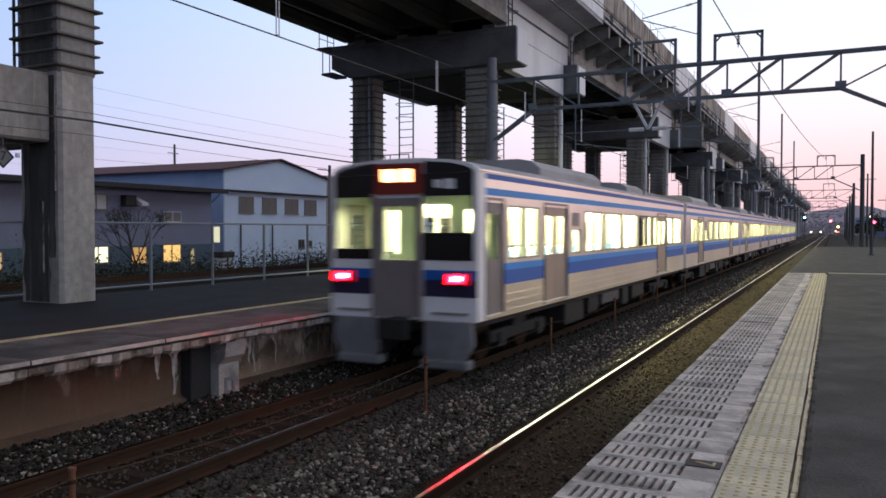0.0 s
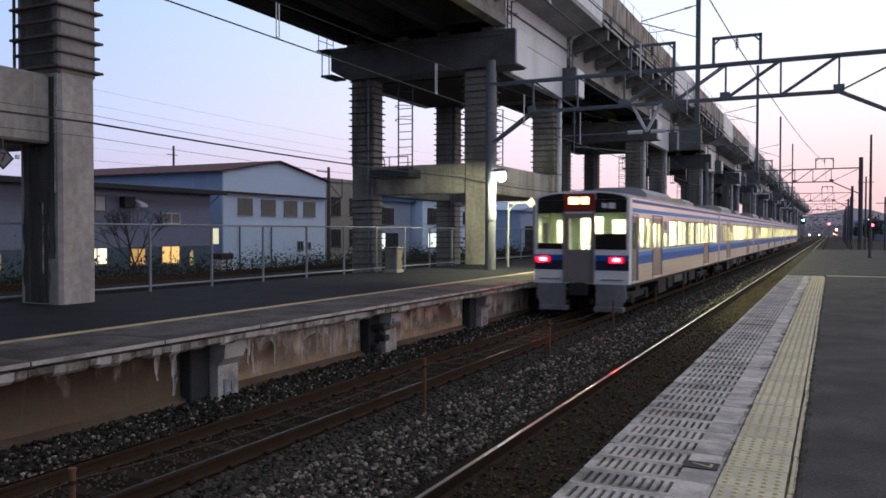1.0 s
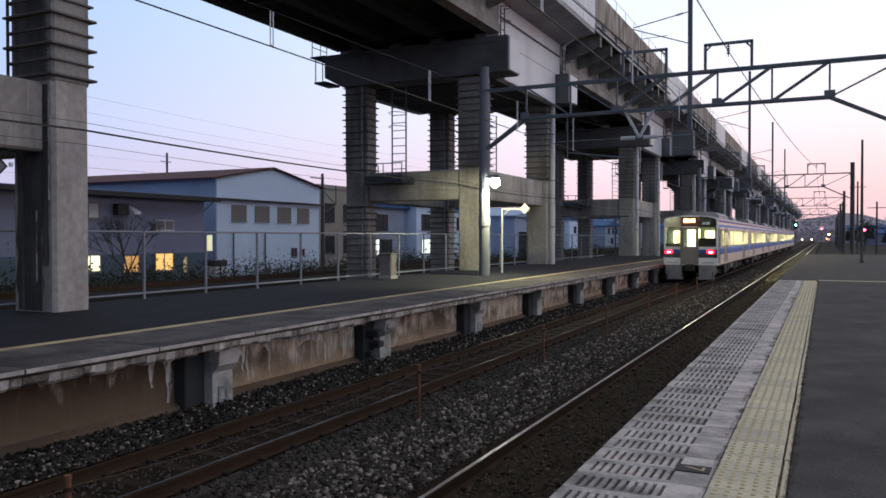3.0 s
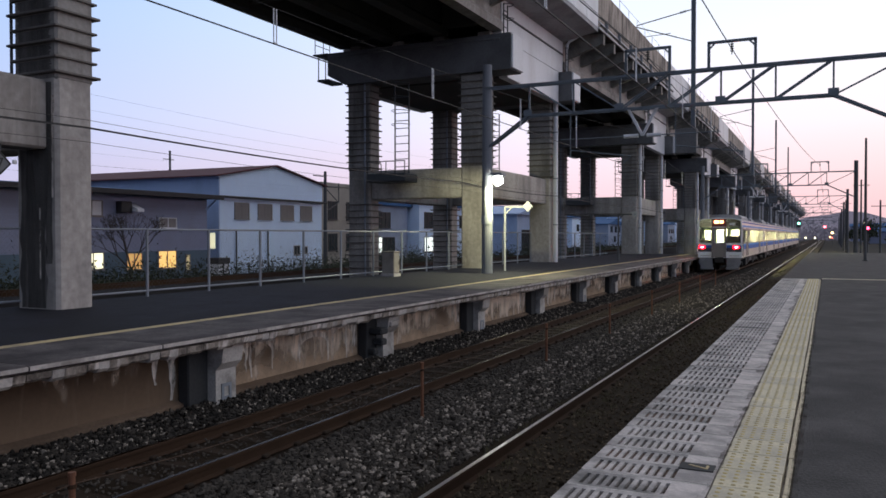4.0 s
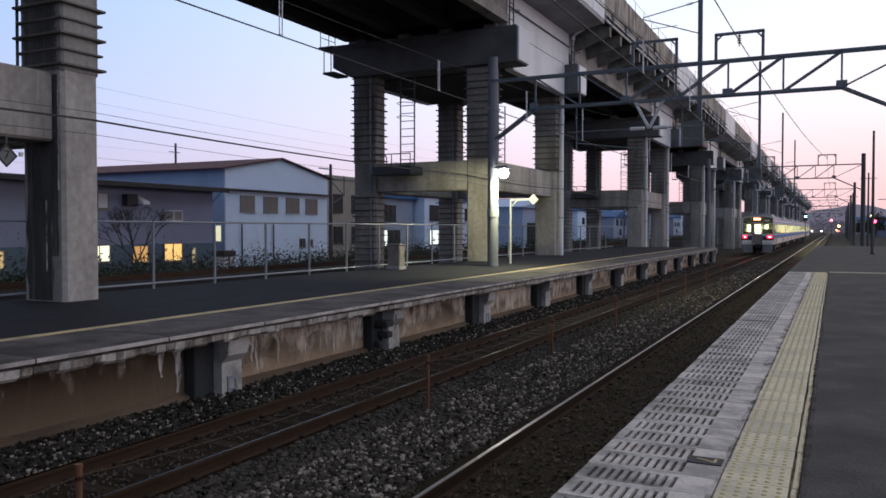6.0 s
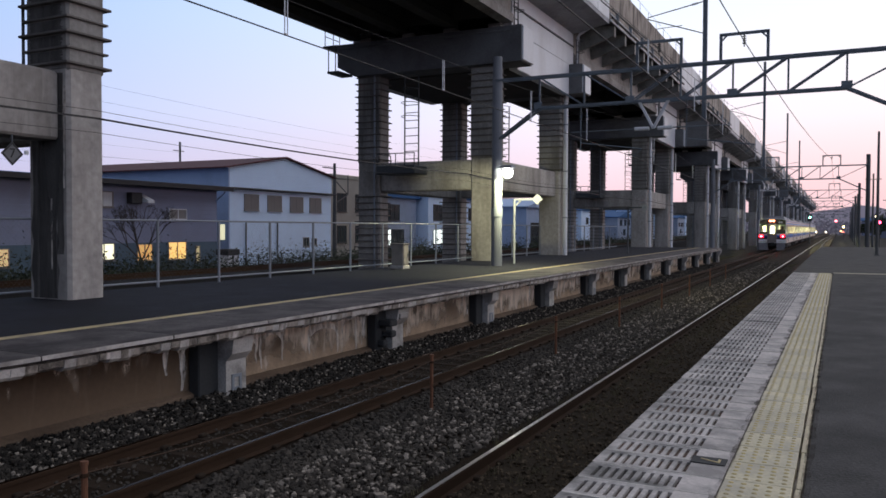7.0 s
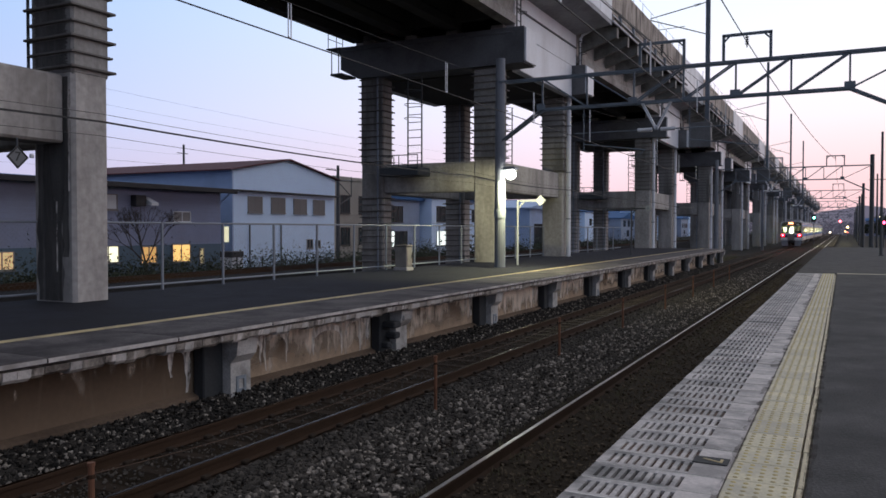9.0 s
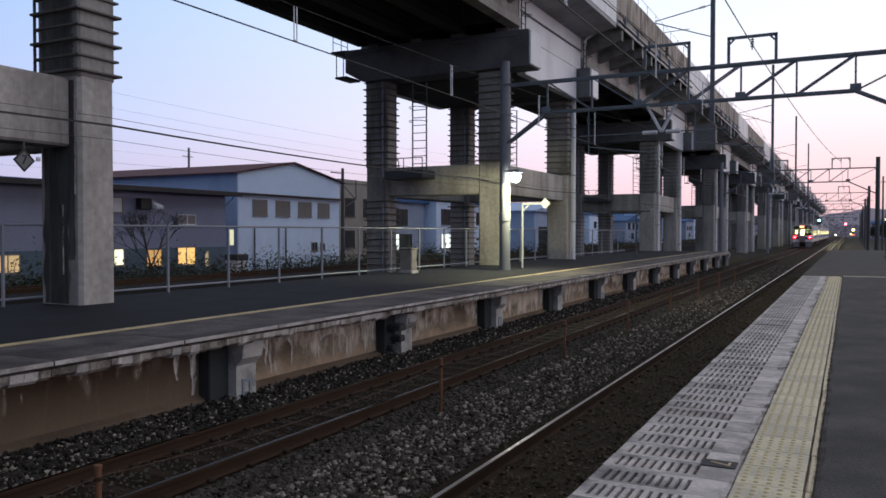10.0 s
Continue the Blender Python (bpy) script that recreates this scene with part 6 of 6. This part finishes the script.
BLUE_DARK = mat("deep_blue_stripe", (0.016, 0.115, 0.44), 0.5, var=0.08, scale=2, bump=0.01, spec=0.3)
BLUE_LIGHT = mat("sky_blue_stripe", (0.05, 0.30, 0.72), 0.5, var=0.08, scale=2, bump=0.01, spec=0.3)
NAVY = mat("navy_paint", (0.02, 0.018, 0.06), 0.35, var=0.1, bump=0.01)
FACE_BLACK = mat("black_mask", (0.008, 0.008, 0.009), 0.2, var=0.1, bump=0)
DOOR_GREY = mat("grey_door_paint", (0.25, 0.215, 0.20), 0.45, var=0.1, scale=2, dirt=0.3, dark=(0.09, 0.08, 0.08), bump=0.02)
DOOR_STEEL = mat("door_stainless", (0.33, 0.275, 0.23), 0.42, 0.5, var=0.1, scale=2, dirt=0.3, dark=(0.28, 0.25, 0.22), bump=0.02)
BLIND = mat("cream_added_blind", (0.72, 0.69, 0.55), 0.8, var=0.06, scale=3, bump=0)
SKIRT = mat("grey_skirt", (0.27, 0.27, 0.29), 0.55, var=0.15, scale=3, dirt=0.5, dark=(0.06, 0.055, 0.055), bump=0.03)
SKIRT_DARK = mat("dark_grey_box", (0.07, 0.07, 0.075), 0.6, var=0.15, scale=3, dirt=0.5, dark=(0.03, 0.03, 0.03), bump=0.03)
UNDER = mat("underframe_black", (0.02, 0.018, 0.016), 0.8, var=0.3, scale=4, bump=0.1)
ROOF_GREY = mat("train_roof_grey", (0.37, 0.36, 0.37), 0.6, var=0.15, scale=2, dirt=0.4, dark=(0.16, 0.15, 0.15), bump=0.05)
LINING = mat("cream_lining", (0.74, 0.74, 0.66), 0.6, var=0.05, scale=2, bump=0)
SEAT = mat("seat_cloth", (0.10, 0.16, 0.28), 0.9, var=0.2, scale=8, bump=0.1)
FLOORING = mat("car_flooring", (0.25, 0.24, 0.22), 0.7, var=0.1, scale=5, bump=0)
bn, bl = BLIND.node_tree.nodes, BLIND.node_tree.links
b_tr, b_mx = bn.new("ShaderNodeBsdfTranslucent"), bn.new("ShaderNodeMixShader")
b_tr.inputs["Color"].default_value = (0.92, 0.88, 0.66, 1)
b_mx.inputs[0].default_value = 0.65
bl.new(bn["Principled BSDF"].outputs[0], b_mx.inputs[1])
bl.new(b_tr.outputs[0], b_mx.inputs[2])
bl.new(b_mx.outputs[0], bn["Material Output"].inputs["Surface"])
PANE = glass("window_pane")
TUBE = glow("fluorescent_tube", (1.0, 0.93, 0.52), 120.0)
TAIL = glow("red_tail_lamp", (1.0, 0.0003, 0.0012), 480.0)
TAIL_CORE = glow("tail_lamp_core", (1.0, 0.42, 0.5), 14.0)
# faint red glow on the housing stands in for the lamps' halo
TAIL_HALO = glow("tail_lamp_halo", (1.0, 0.0, 0.03), 0.35)
LED_ORANGE = glow("orange_led_sign", (1.0, 0.36, 0.16), 7.0)
# the unlit sign box gets a dim red glow as the letters' halo
LED_HALO = glow("sign_box_red_halo", (0.07, 0.008, 0.006), 0.35)


# ---- trains ----
CAR = 19.9


WINDOWS = [(1.40, 2.15), (2.32, 2.96), (5.15, 5.80), (6.22, 7.76), (8.05, 9.65), (9.95, 11.62), (11.85, 13.5), (13.78, 14.42), (16.40, 17.28), (17.55, 19.0)]
LOW_TOP = {5.15: 2.42}   # one low window under a grille
DOORS = [(3.32, 4.80), (14.62, 16.10)]
ROOF = [(1.4, 3.40), (1.36, 3.47), (1.22, 3.545), (0.9, 3.60), (0.45, 3.635), (0.0, 3.645), (-0.45, 3.635), (-0.9, 3.60), (-1.22, 3.545), (-1.36, 3.47), (-1.4, 3.40)]


def train_car(cab):
    name = "rear_train_car" if cab else "train_car"
    car = thing(name, (0, 0, 0), "stainless commuter train car with blue stripes and lit windows" if not cab else "stainless train end car with black mask and red tail lamps", "train car", "cars of the departing train")
    zw0, zw1 = 1.96, 2.84
    e0, e1 = 0.10 if cab else 0.22, CAR - 0.22
    cabdoor = [(0.38, 1.10)] if cab else []
    for s in (-1, 1):
        xa, xb = sorted((s * 1.34, s * 1.4))
        ops = [(a, b, zw0, LOW_TOP.get(a, zw1)) for a, b in WINDOWS] + [(a, b, 1.02, 2.90) for a, b in DOORS] + [(a, b, 1.02, 2.90) for a, b in cabdoor]
        side = part("side_wall", wall_openings(bmesh.new(), xa, xb, e0, e1, 0.94, 3.40, ops), STAINLESS, car, "brushed stainless side with blue stripes")
        li = sorted((s * 1.318, s * 1.334))
        part("inner_lining", wall_openings(bmesh.new(), li[0], li[1], 1.3 if cab else 0.24, e1 - 0.02, 1.06, 3.24, ops), LINING, side)
        def strip(nm, y0, y1, z0, z1, m, proud=0.005):
            e = sorted((s * 1.401, s * (1.401 + proud)))
            part(nm, box(bmesh.new(), e[0], e[1], y0, y1, z0, z1), m, side)
        edges = [e0 + 0.02 if not cab else 1.16] + [v for d in DOORS for v in (d[0] - 0.05, d[1] + 0.05)] + [e1 - 0.02]
        for k in range(0, len(edges), 2):
            strip("dark_blue_stripe", edges[k], edges[k + 1], 1.49, 1.74, BLUE_DARK)
            strip("light_blue_stripe", edges[k], edges[k + 1], 1.74, 1.86, BLUE_LIGHT)
            for zz in (1.30, 1.17, 1.02):
                strip("corrugation", edges[k], edges[k + 1], zz, zz + 0.022, STAINLESS, 0.014)
        strip("upper_stripe", e0 + 0.02, e1 - 0.02, 3.02, 3.14, BLUE_LIGHT)
        strip("eave_stripe", e0 + 0.02, e1 - 0.02, 3.29, 3.38, BLUE_DARK)
        strip("rain_gutter", e0, e1, 3.40, 3.43, STAINLESS, 0.03)
        for a, b in WINDOWS:
            zt = LOW_TOP.get(a, zw1)
            if a in LOW_TOP:
                part("grille", rbox(bmesh.new(), *sorted((s * 1.401, s * 1.412)), a + 0.05, b - 0.1, 2.52, 2.82, 0.004), DOOR_GREY, side)
            g = part("window_pane", box(bmesh.new(), *sorted((s * 1.365, s * 1.373)), a, b, zw0, zt), PANE, side)
            g.visible_shadow = False
            fr = bmesh.new()
            e = sorted((s * 1.36, s * 1.408))
            wall_openings(fr, e[0], e[1], a - 0.035, b + 0.035, zw0 - 0.035, zt + 0.035, [(a, b, zw0, zt)])
            part("window_frame", fr, DOOR_GREY, side)
            # unseen blinds added on the far side so the windows read evenly bright
            if s < 0:
                part("roller_blind", box(bmesh.new(), -1.315, -1.308, a - 0.02, b + 0.02, 2.02, zt + 0.02), BLIND, side, "cream blind added to fill the window with light")
            if b - a > 1.2:
                part("window_bar", box(bmesh.new(), e[0], e[1] - 0.002, (a + b) / 2 - 0.02, (a + b) / 2 + 0.02, zw0, zw1), DOOR_GREY, side)
        for a, b in DOORS + cabdoor:
            wide = b - a > 1
            leaves = [(a, (a + b) / 2 - 0.006), ((a + b) / 2 + 0.006, b)] if wide else [(a, b)]
            for la, lb in leaves:
                e = sorted((s * 1.335, s * 1.375))
                leaf = part("door", wall_openings(bmesh.new(), e[0], e[1], la, lb, 1.02, 2.90, [(la + 0.12, lb - 0.12, 1.95, 2.72)]), DOOR_STEEL if wide else DOOR_GREY, car, "sliding door with a tall window" if wide else "narrow crew door")
                g = part("window_pane", box(bmesh.new(), s * 1.355 - 0.003, s * 1.355 + 0.003, la + 0.12, lb - 0.12, 1.95, 2.72), PANE, leaf)
                g.visible_shadow = False
            for ys in (a - 0.045, b + 0.005):
                part("door_seal", box(bmesh.new(), *sorted((s * 1.4015, s * 1.416)), ys, ys + 0.04, 1.0, 2.94), UNDER, car)
            part("door_head", box(bmesh.new(), *sorted((s * 1.4015, s * 1.416)), a - 0.045, b + 0.045, 2.942, 2.985), DOOR_GREY, car)
            part("door_sill", box(bmesh.new(), *sorted((s * 1.38, s * 1.44)), a - 0.03, b + 0.03, 0.97, 1.015), STAINLESS, car)
    part("roof", prism(bmesh.new(), ROOF, 0.08 if cab else e0, e1), ROOF_GREY, car, "ribbed grey roof")
    for y0, y1, h in ((4.2, 9.0, 0.33), (12.0, 14.2, 0.25)):
        ac = bmesh.new()
        prism(ac, [(-1.0, 3.5), (-1.0, 3.62 + h * 0.35), (-0.8, 3.62 + h * 0.85), (-0.5, 3.62 + h), (0.5, 3.62 + h), (0.8, 3.62 + h * 0.85), (1.0, 3.62 + h * 0.35), (1.0, 3.5)], y0, y1)
        part("air_conditioner", ac, ROOF_GREY, car, "rounded roof unit")
    part("floor", box(bmesh.new(), -1.34, 1.34, e0 + 0.02, e1 - 0.01, 0.94, 1.06), FLOORING, car)
    part("ceiling", box(bmesh.new(), -1.33, 1.33, 1.2 if cab else 0.24, e1 - 0.02, 3.24, 3.30), LINING, car)
    for s in (-1, 1):
        part("light_strip", box(bmesh.new(), s * 0.62 - 0.14, s * 0.62 + 0.14, 1.4 if cab else 0.4, CAR - 0.5, 3.20, 3.236), TUBE, car, "fluorescent ceiling strip")
        for a, b in ((1.5, 3.1), (5.1, 14.3), (16.3, 19.6)):
            st = bmesh.new()
            rbox(st, *sorted((s * 0.82, s * 1.32)), a, b, 1.06, 1.48, 0.04)
            rbox(st, *sorted((s * 1.22, s * 1.33)), a, b, 1.48, 1.92, 0.03)
            part("bench_seat", st, SEAT, car)
    for y in ([e1 - 0.08] if cab else [0.24, e1 - 0.08]):
        part("end_wall", wall_openings(bmesh.new(), -1.34, -0.45, y, y + 0.06, 1.0, 3.4, []), LINING, car)
        part("end_wall", box(bmesh.new(), 0.45, 1.34, y, y + 0.06, 1.0, 3.4), LINING, car)
        part("end_wall", box(bmesh.new(), -0.45, 0.45, y, y + 0.06, 3.0, 3.4), LINING, car)
    part("gangway_bellows", rbox(bmesh.new(), -0.5, 0.5, e1, CAR + 0.34, 1.0, 3.1, 0.03), UNDER, car, "black rubber gangway")
    for s in (-1, 1):
        for y in ([e1] if cab else [e0 - 0.05, e1]):
            if s > 0:
                part("end_plate", wall_openings(bmesh.new(), -1.2, 1.2, y, y + 0.04, 0.95, 3.40, []), SKIRT_DARK, car, "dark end wall of the car")
            part("end_post", rbox(bmesh.new(), *sorted((s * 1.22, s * 1.39)), y, y + 0.05, 0.96, 3.42, 0.012), TRAIN_WHITE, car, "white corner post of the car end")
    if cab:
        cab_end(car)
    # underframe
    part("solebar", box(bmesh.new(), -1.2, 1.2, 0.3, CAR - 0.1, 0.80, 0.938), UNDER, car)
    for k, (y0, y1) in enumerate(((5.4, 6.9), (7.3, 8.2), (8.6, 10.4), (10.8, 11.5), (12.0, 13.6))):
        for s in (-1, 1):
            part("equipment_box", rbox(bmesh.new(), *sorted((s * 0.55, s * 1.18)), y0, y1, 0.30 + 0.1 * (k % 3), 0.80, 0.03), UNDER if k != 2 else SKIRT_DARK, car, "underfloor equipment box")
    for yb in (3.0, CAR - 3.0):
        frame_bm = bmesh.new()
        for s in (-1, 1):
            rbox(frame_bm, *sorted((s * 0.85, s * 1.02)), yb - 1.5, yb + 1.5, 0.38, 0.60, 0.03)
            for d in (-1.05, 1.05):
                rbox(frame_bm, *sorted((s * 0.84, s * 1.08)), yb + d - 0.16, yb + d + 0.16, 0.28, 0.56, 0.03)
        rbox(frame_bm, -1.0, 1.0, yb - 0.3, yb + 0.3, 0.42, 0.8, 0.03)
        bogie = part("bogie", frame_bm, UNDER, car, "dark two-axle bogie")
        for d in (-1.05, 1.05):
            wh = bmesh.new()
            for s in (-1, 1):
                tube(wh, (s * 0.51, 0, 0), (s * 0.63, 0, 0), 0.43, 24)
                tube(wh, (s * 0.49, 0, 0), (s * 0.51, 0, 0), 0.455, 24)
            tube(wh, (-0.84, 0, 0), (0.84, 0, 0), 0.07, 10)
            w = part("wheelset", wh, RUST, bogie)
            w.location = (0, yb + d, 0.435)
    return car


def cab_end(car):
    """The flat train end with its three windows, tail lamps, sign and skirt."""
    m = bmesh.new()
    wall_openings(m, 0.0, 0.09, -1.40, 1.40, 0.94, 3.40, [(-1.30, -0.56, 2.12, 3.0), (-0.34, 0.34, 1.94, 2.84), (0.40, 1.30, 2.40, 3.0)])
    for v in m.verts:
        v.co = Vector((v.co.y, v.co.x, v.co.z))
    face = part("cab_face", m, TRAIN_WHITE, car, "white painted end face")
    top = bmesh.new()
    prism(top, ROOF, 0.0, 0.08)
    part("roof_edge", top, TRAIN_WHITE, car)
    for s in (-1, 1):
        part("corner_wrap", rbox(bmesh.new(), *sorted((s * 1.401, s * 1.409)), 0.0, 0.33, 0.95, 3.39, 0.003), TRAIN_WHITE, car, "white paint wrapped round the corner")
    def sheet(nm, x0, x1, z0, z1, mt, d=0.004, par=face):
        return part(nm, rbox(bmesh.new(), x0, x1, -d - 0.004, -0.001, z0, z1, 0.002), mt, par)
    # black masks round the windows
    for nm, x0, x1, ops2, z0 in (("left_mask", -1.32, -0.50, [(-1.30, -0.56, 2.12, 3.0)], 1.94), ("right_mask", 0.36, 1.33, [(0.40, 1.30, 2.40, 3.0)], 1.94)):
        mk = bmesh.new()
        wall_openings(mk, -0.008, -0.001, x0, x1, z0, 3.38, ops2)
        for v in mk.verts:
            v.co = Vector((v.co.y, v.co.x, v.co.z))
        part("black_mask", mk, FACE_BLACK, face, "glossy black window surround")
    # the black runs up to the rounded edge of the roof
    for pts in ([(0.44, 3.383), (1.33, 3.383), (1.30, 3.43), (1.18, 3.485), (0.90, 3.545), (0.44, 3.585)], [(-0.52, 3.383), (-0.52, 3.58), (-0.90, 3.545), (-1.18, 3.485), (-1.30, 3.43), (-1.32, 3.383)]):
        part("mask_top", prism(bmesh.new(), pts, -0.008, -0.001), FACE_BLACK, face)
    for x0, x1, z0, z1 in ((-1.30, -0.56, 2.12, 3.0), (0.40, 1.30, 2.40, 3.0)):
        g = part("front_pane", box(bmesh.new(), x0, x1, 0.03, 0.036, z0, z1), PANE, face)
        g.visible_shadow = False
    # gangway door
    d = bmesh.new()
    wall_openings(d, -0.03, -0.009, -0.46, 0.36, 0.98, 2.98, [(-0.34, 0.28, 1.94, 2.84)])
    for v in d.verts:
        v.co = Vector((v.co.y, v.co.x, v.co.z))
    gd = part("gangway_door", d, DOOR_GREY, face, "grey end door with a tall window")
    g = part("door_pane", box(bmesh.new(), -0.34, 0.28, -0.02, -0.016, 1.94, 2.84), PANE, gd)
    g.visible_shadow = False
    for x in (-0.52, 0.37):
        part("gangway_frame", rbox(bmesh.new(), x, x + 0.05, -0.10, -0.002, 0.92, 3.05, 0.01), DOOR_GREY, face)
    sheet("sign_box", -0.50, 0.42, 3.04, 3.56, LED_HALO, 0.03)
    for x0, x1 in ((-0.36, -0.05), (0.0, 0.24)):
        part("led_character", rbox(bmesh.new(), x0, x1, -0.044, -0.036, 3.25, 3.46, 0.003), LED_ORANGE, face, "glowing orange destination display")
    for x0, x1, z0, z1 in ((0.62, 0.77, 3.14, 3.27), (0.81, 1.0, 3.12, 3.28)):
        part("emblem_bar", box(bmesh.new(), x0, x1, -0.013, -0.009, z0, z1), TRAIN_WHITE, face)
    for x0, x1 in ((-1.40, -0.53), (0.43, 1.40)):
        sheet("blue_band", x0, x1, 1.62, 1.78, BLUE_DARK)
        sheet("navy_band", x0, x1, 1.34, 1.62, NAVY)
    for s in (-1, 1):
        c = 1.06 * s + (-0.07 if s < 0 else 0.0)
        lamp = part("lamp_housing", rbox(bmesh.new(), c - 0.24, c + 0.22, -0.035, -0.009, 1.54, 1.74, 0.01), TAIL_HALO, face)
        # black shield added to keep the red light off face and platform
        hood = bmesh.new()
        wall_openings(hood, -0.12, -0.036, c - 0.185, c + 0.185, 1.55, 1.74, [(c - 0.162, c + 0.162, 1.572, 1.718)])
        for v in hood.verts:
            v.co = Vector((v.co.y, v.co.x, v.co.z))
        part("lamp_rim", hood, FACE_BLACK, lamp, "black shield added round the tail lamp")
        part("tail_lamp", rbox(bmesh.new(), c - 0.16, c + 0.16, -0.05, -0.036, 1.575, 1.715, 0.006), TAIL, lamp, "glowing red tail lamp")
        part("lamp_core", rbox(bmesh.new(), c - 0.085, c + 0.085, -0.056, -0.051, 1.61, 1.68, 0.002), TAIL_CORE, lamp)
    for x0, x1 in ((-1.25, -0.6), (0.6, 1.25)):
        part("step_bar", rbox(bmesh.new(), x0, x1, -0.05, -0.005, 1.06, 1.09, 0.005), DOOR_GREY, face)
    for s in (-1, 1):
        sk = bmesh.new()
        prism(sk, [(s * 0.45, 0.93), (s * 1.30, 0.93), (s * 1.34, 0.55), (s * 1.10, 0.16), (s * 0.55, 0.16), (s * 0.45, 0.35)], -0.02, 0.05)
        part("skirt", sk, SKIRT, car, "grey steel skirt")
        part("skirt_foot", rbox(bmesh.new(), *sorted((s * 0.4, s * 1.25)), -0.06, 0.2, 0.15, 0.30, 0.02), SKIRT, car)
    cp = bmesh.new()
    rbox(cp, -0.16, 0.16, -0.25, 0.5, 0.72, 0.98, 0.03)
    rbox(cp, -0.28, 0.28, -0.32, -0.22, 0.62, 0.98, 0.02)
    tube(cp, (-0.35, 0.0, 0.5), (-0.35, -0.12, 0.35), 0.03)
    tube(cp, (0.35, 0.0, 0.5), (0.35, -0.12, 0.35), 0.03)
    part("coupler", cp, UNDER, car, "black coupler and hoses")
    # bulkhead behind the crew space, and desk
    bh = bmesh.new()
    wall_openings(bh, 1.20, 1.26, -1.33, 1.33, 1.06, 3.24, [(-1.1, -0.72, 2.0, 2.8), (-0.34, 0.34, 1.15, 2.9), (0.62, 1.1, 2.1, 2.8)])
    for v in bh.verts:
        v.co = Vector((v.co.y, v.co.x, v.co.z))
    part("bulkhead", bh, mat("pale_green_bulkhead", (0.42, 0.50, 0.40), 0.6, var=0.08, scale=2, bump=0), car)
    part("desk", rbox(bmesh.new(), 0.5, 1.32, 0.12, 0.6, 1.06, 2.0, 0.04), SKIRT, car)
    part("cab_ceiling", box(bmesh.new(), -1.33, 1.33, 0.1, 1.19, 3.24, 3.30), LINING, car)


rear_car = train_car(True)
mid_car = train_car(False)
cars = [rear_car, mid_car] + [copy_thing(mid_car, pose(0, 0, 0)) for _ in range(4)]


# ---- paving pieces of the near platform ----
slab_meshes, block_mesh = [slotted_slab(d) for d in (0.010, 0.016, 0.024, 0.032)], tactile_block()
rnd = random.Random(21)
for i in range(99):
    piece("paving_slab", rnd.choice(slab_meshes), kerb, (0, -1.75 + 0.3125 * i, rnd.uniform(-0.003, 0.003)), (0, 0, rnd.uniform(-0.002, 0.002)))
for i in range(77):
    piece("tactile_block", block_mesh, kerb, (rnd.uniform(-0.002, 0.002), -1.6 + 0.402 * i, rnd.uniform(-0.002, 0.002)), (0, 0, rnd.uniform(-0.004, 0.004)))
rim = mesh_of("paving_rim", rbox(bmesh.new(), -0.203, -0.172, 0.006, 0.794, PLAT - 0.06, PLAT + 0.001, 0.004), RIM)
for i in range(38):
    piece("paving_rim", rim, kerb, (rnd.uniform(-0.004, 0.004), -1.6 + 0.803 * i, rnd.uniform(-0.004, 0.0)), (0, 0, rnd.uniform(-0.006, 0.006)))

# black dirt gathered along the joint between slabs and tactile blocks
DIRT = thin_out(mat("trodden_dirt", (0.085, 0.072, 0.062), 0.95, var=0.4, scale=6, spec=0.1), 0.40, 0.80, 6.0, (1.0, 0.8, 1))
dirt_bm = bmesh.new()
dirt_rnd = random.Random(44)
for edge, far, side in ((-0.583, 0.12, -1), (-0.168, 0.045, 1)):
    last = None
    wd = far * 0.6
    for i in range(480):
        yy = 1.0 + 28.2 * i / 479
        wd = min(far, max(0.015, wd + dirt_rnd.uniform(-0.14, 0.14) * far))
        row = (dirt_bm.verts.new((edge + side * wd, yy, PLAT + 0.0035)), dirt_bm.verts.new((edge - side * 0.012, yy, PLAT + 0.0035)))
        if last:
            dirt_bm.faces.new((last[0], last[1], row[1], row[0]))
        last = row
tagged(link("joint_dirt", dirt_bm, DIRT), "dark trodden dirt along the paving joint", "dirt", "", "stuff")


def travelled(t):
    return 11.80 + 10.70 * t + 0.0674 * t * t + 0.0136 * t ** 3


def motions():
    # the train leaves along its track, gathering speed; the wheels roll with it
    for i, c in enumerate(cars):
        walk(c, [(k * 0.5, pose(-6.55, travelled(k * 0.5) + i * 20.03, 0)) for k in range(21)])
        for w in c.children_recursive:
            if w.name.startswith("wheelset"):
                x, y, z = w.location
                walk(w, [(k / 30, pose(x, y, z, -math.degrees((travelled(k / 30) - 11.80) / 0.43))) for k in range(301)])


motions()
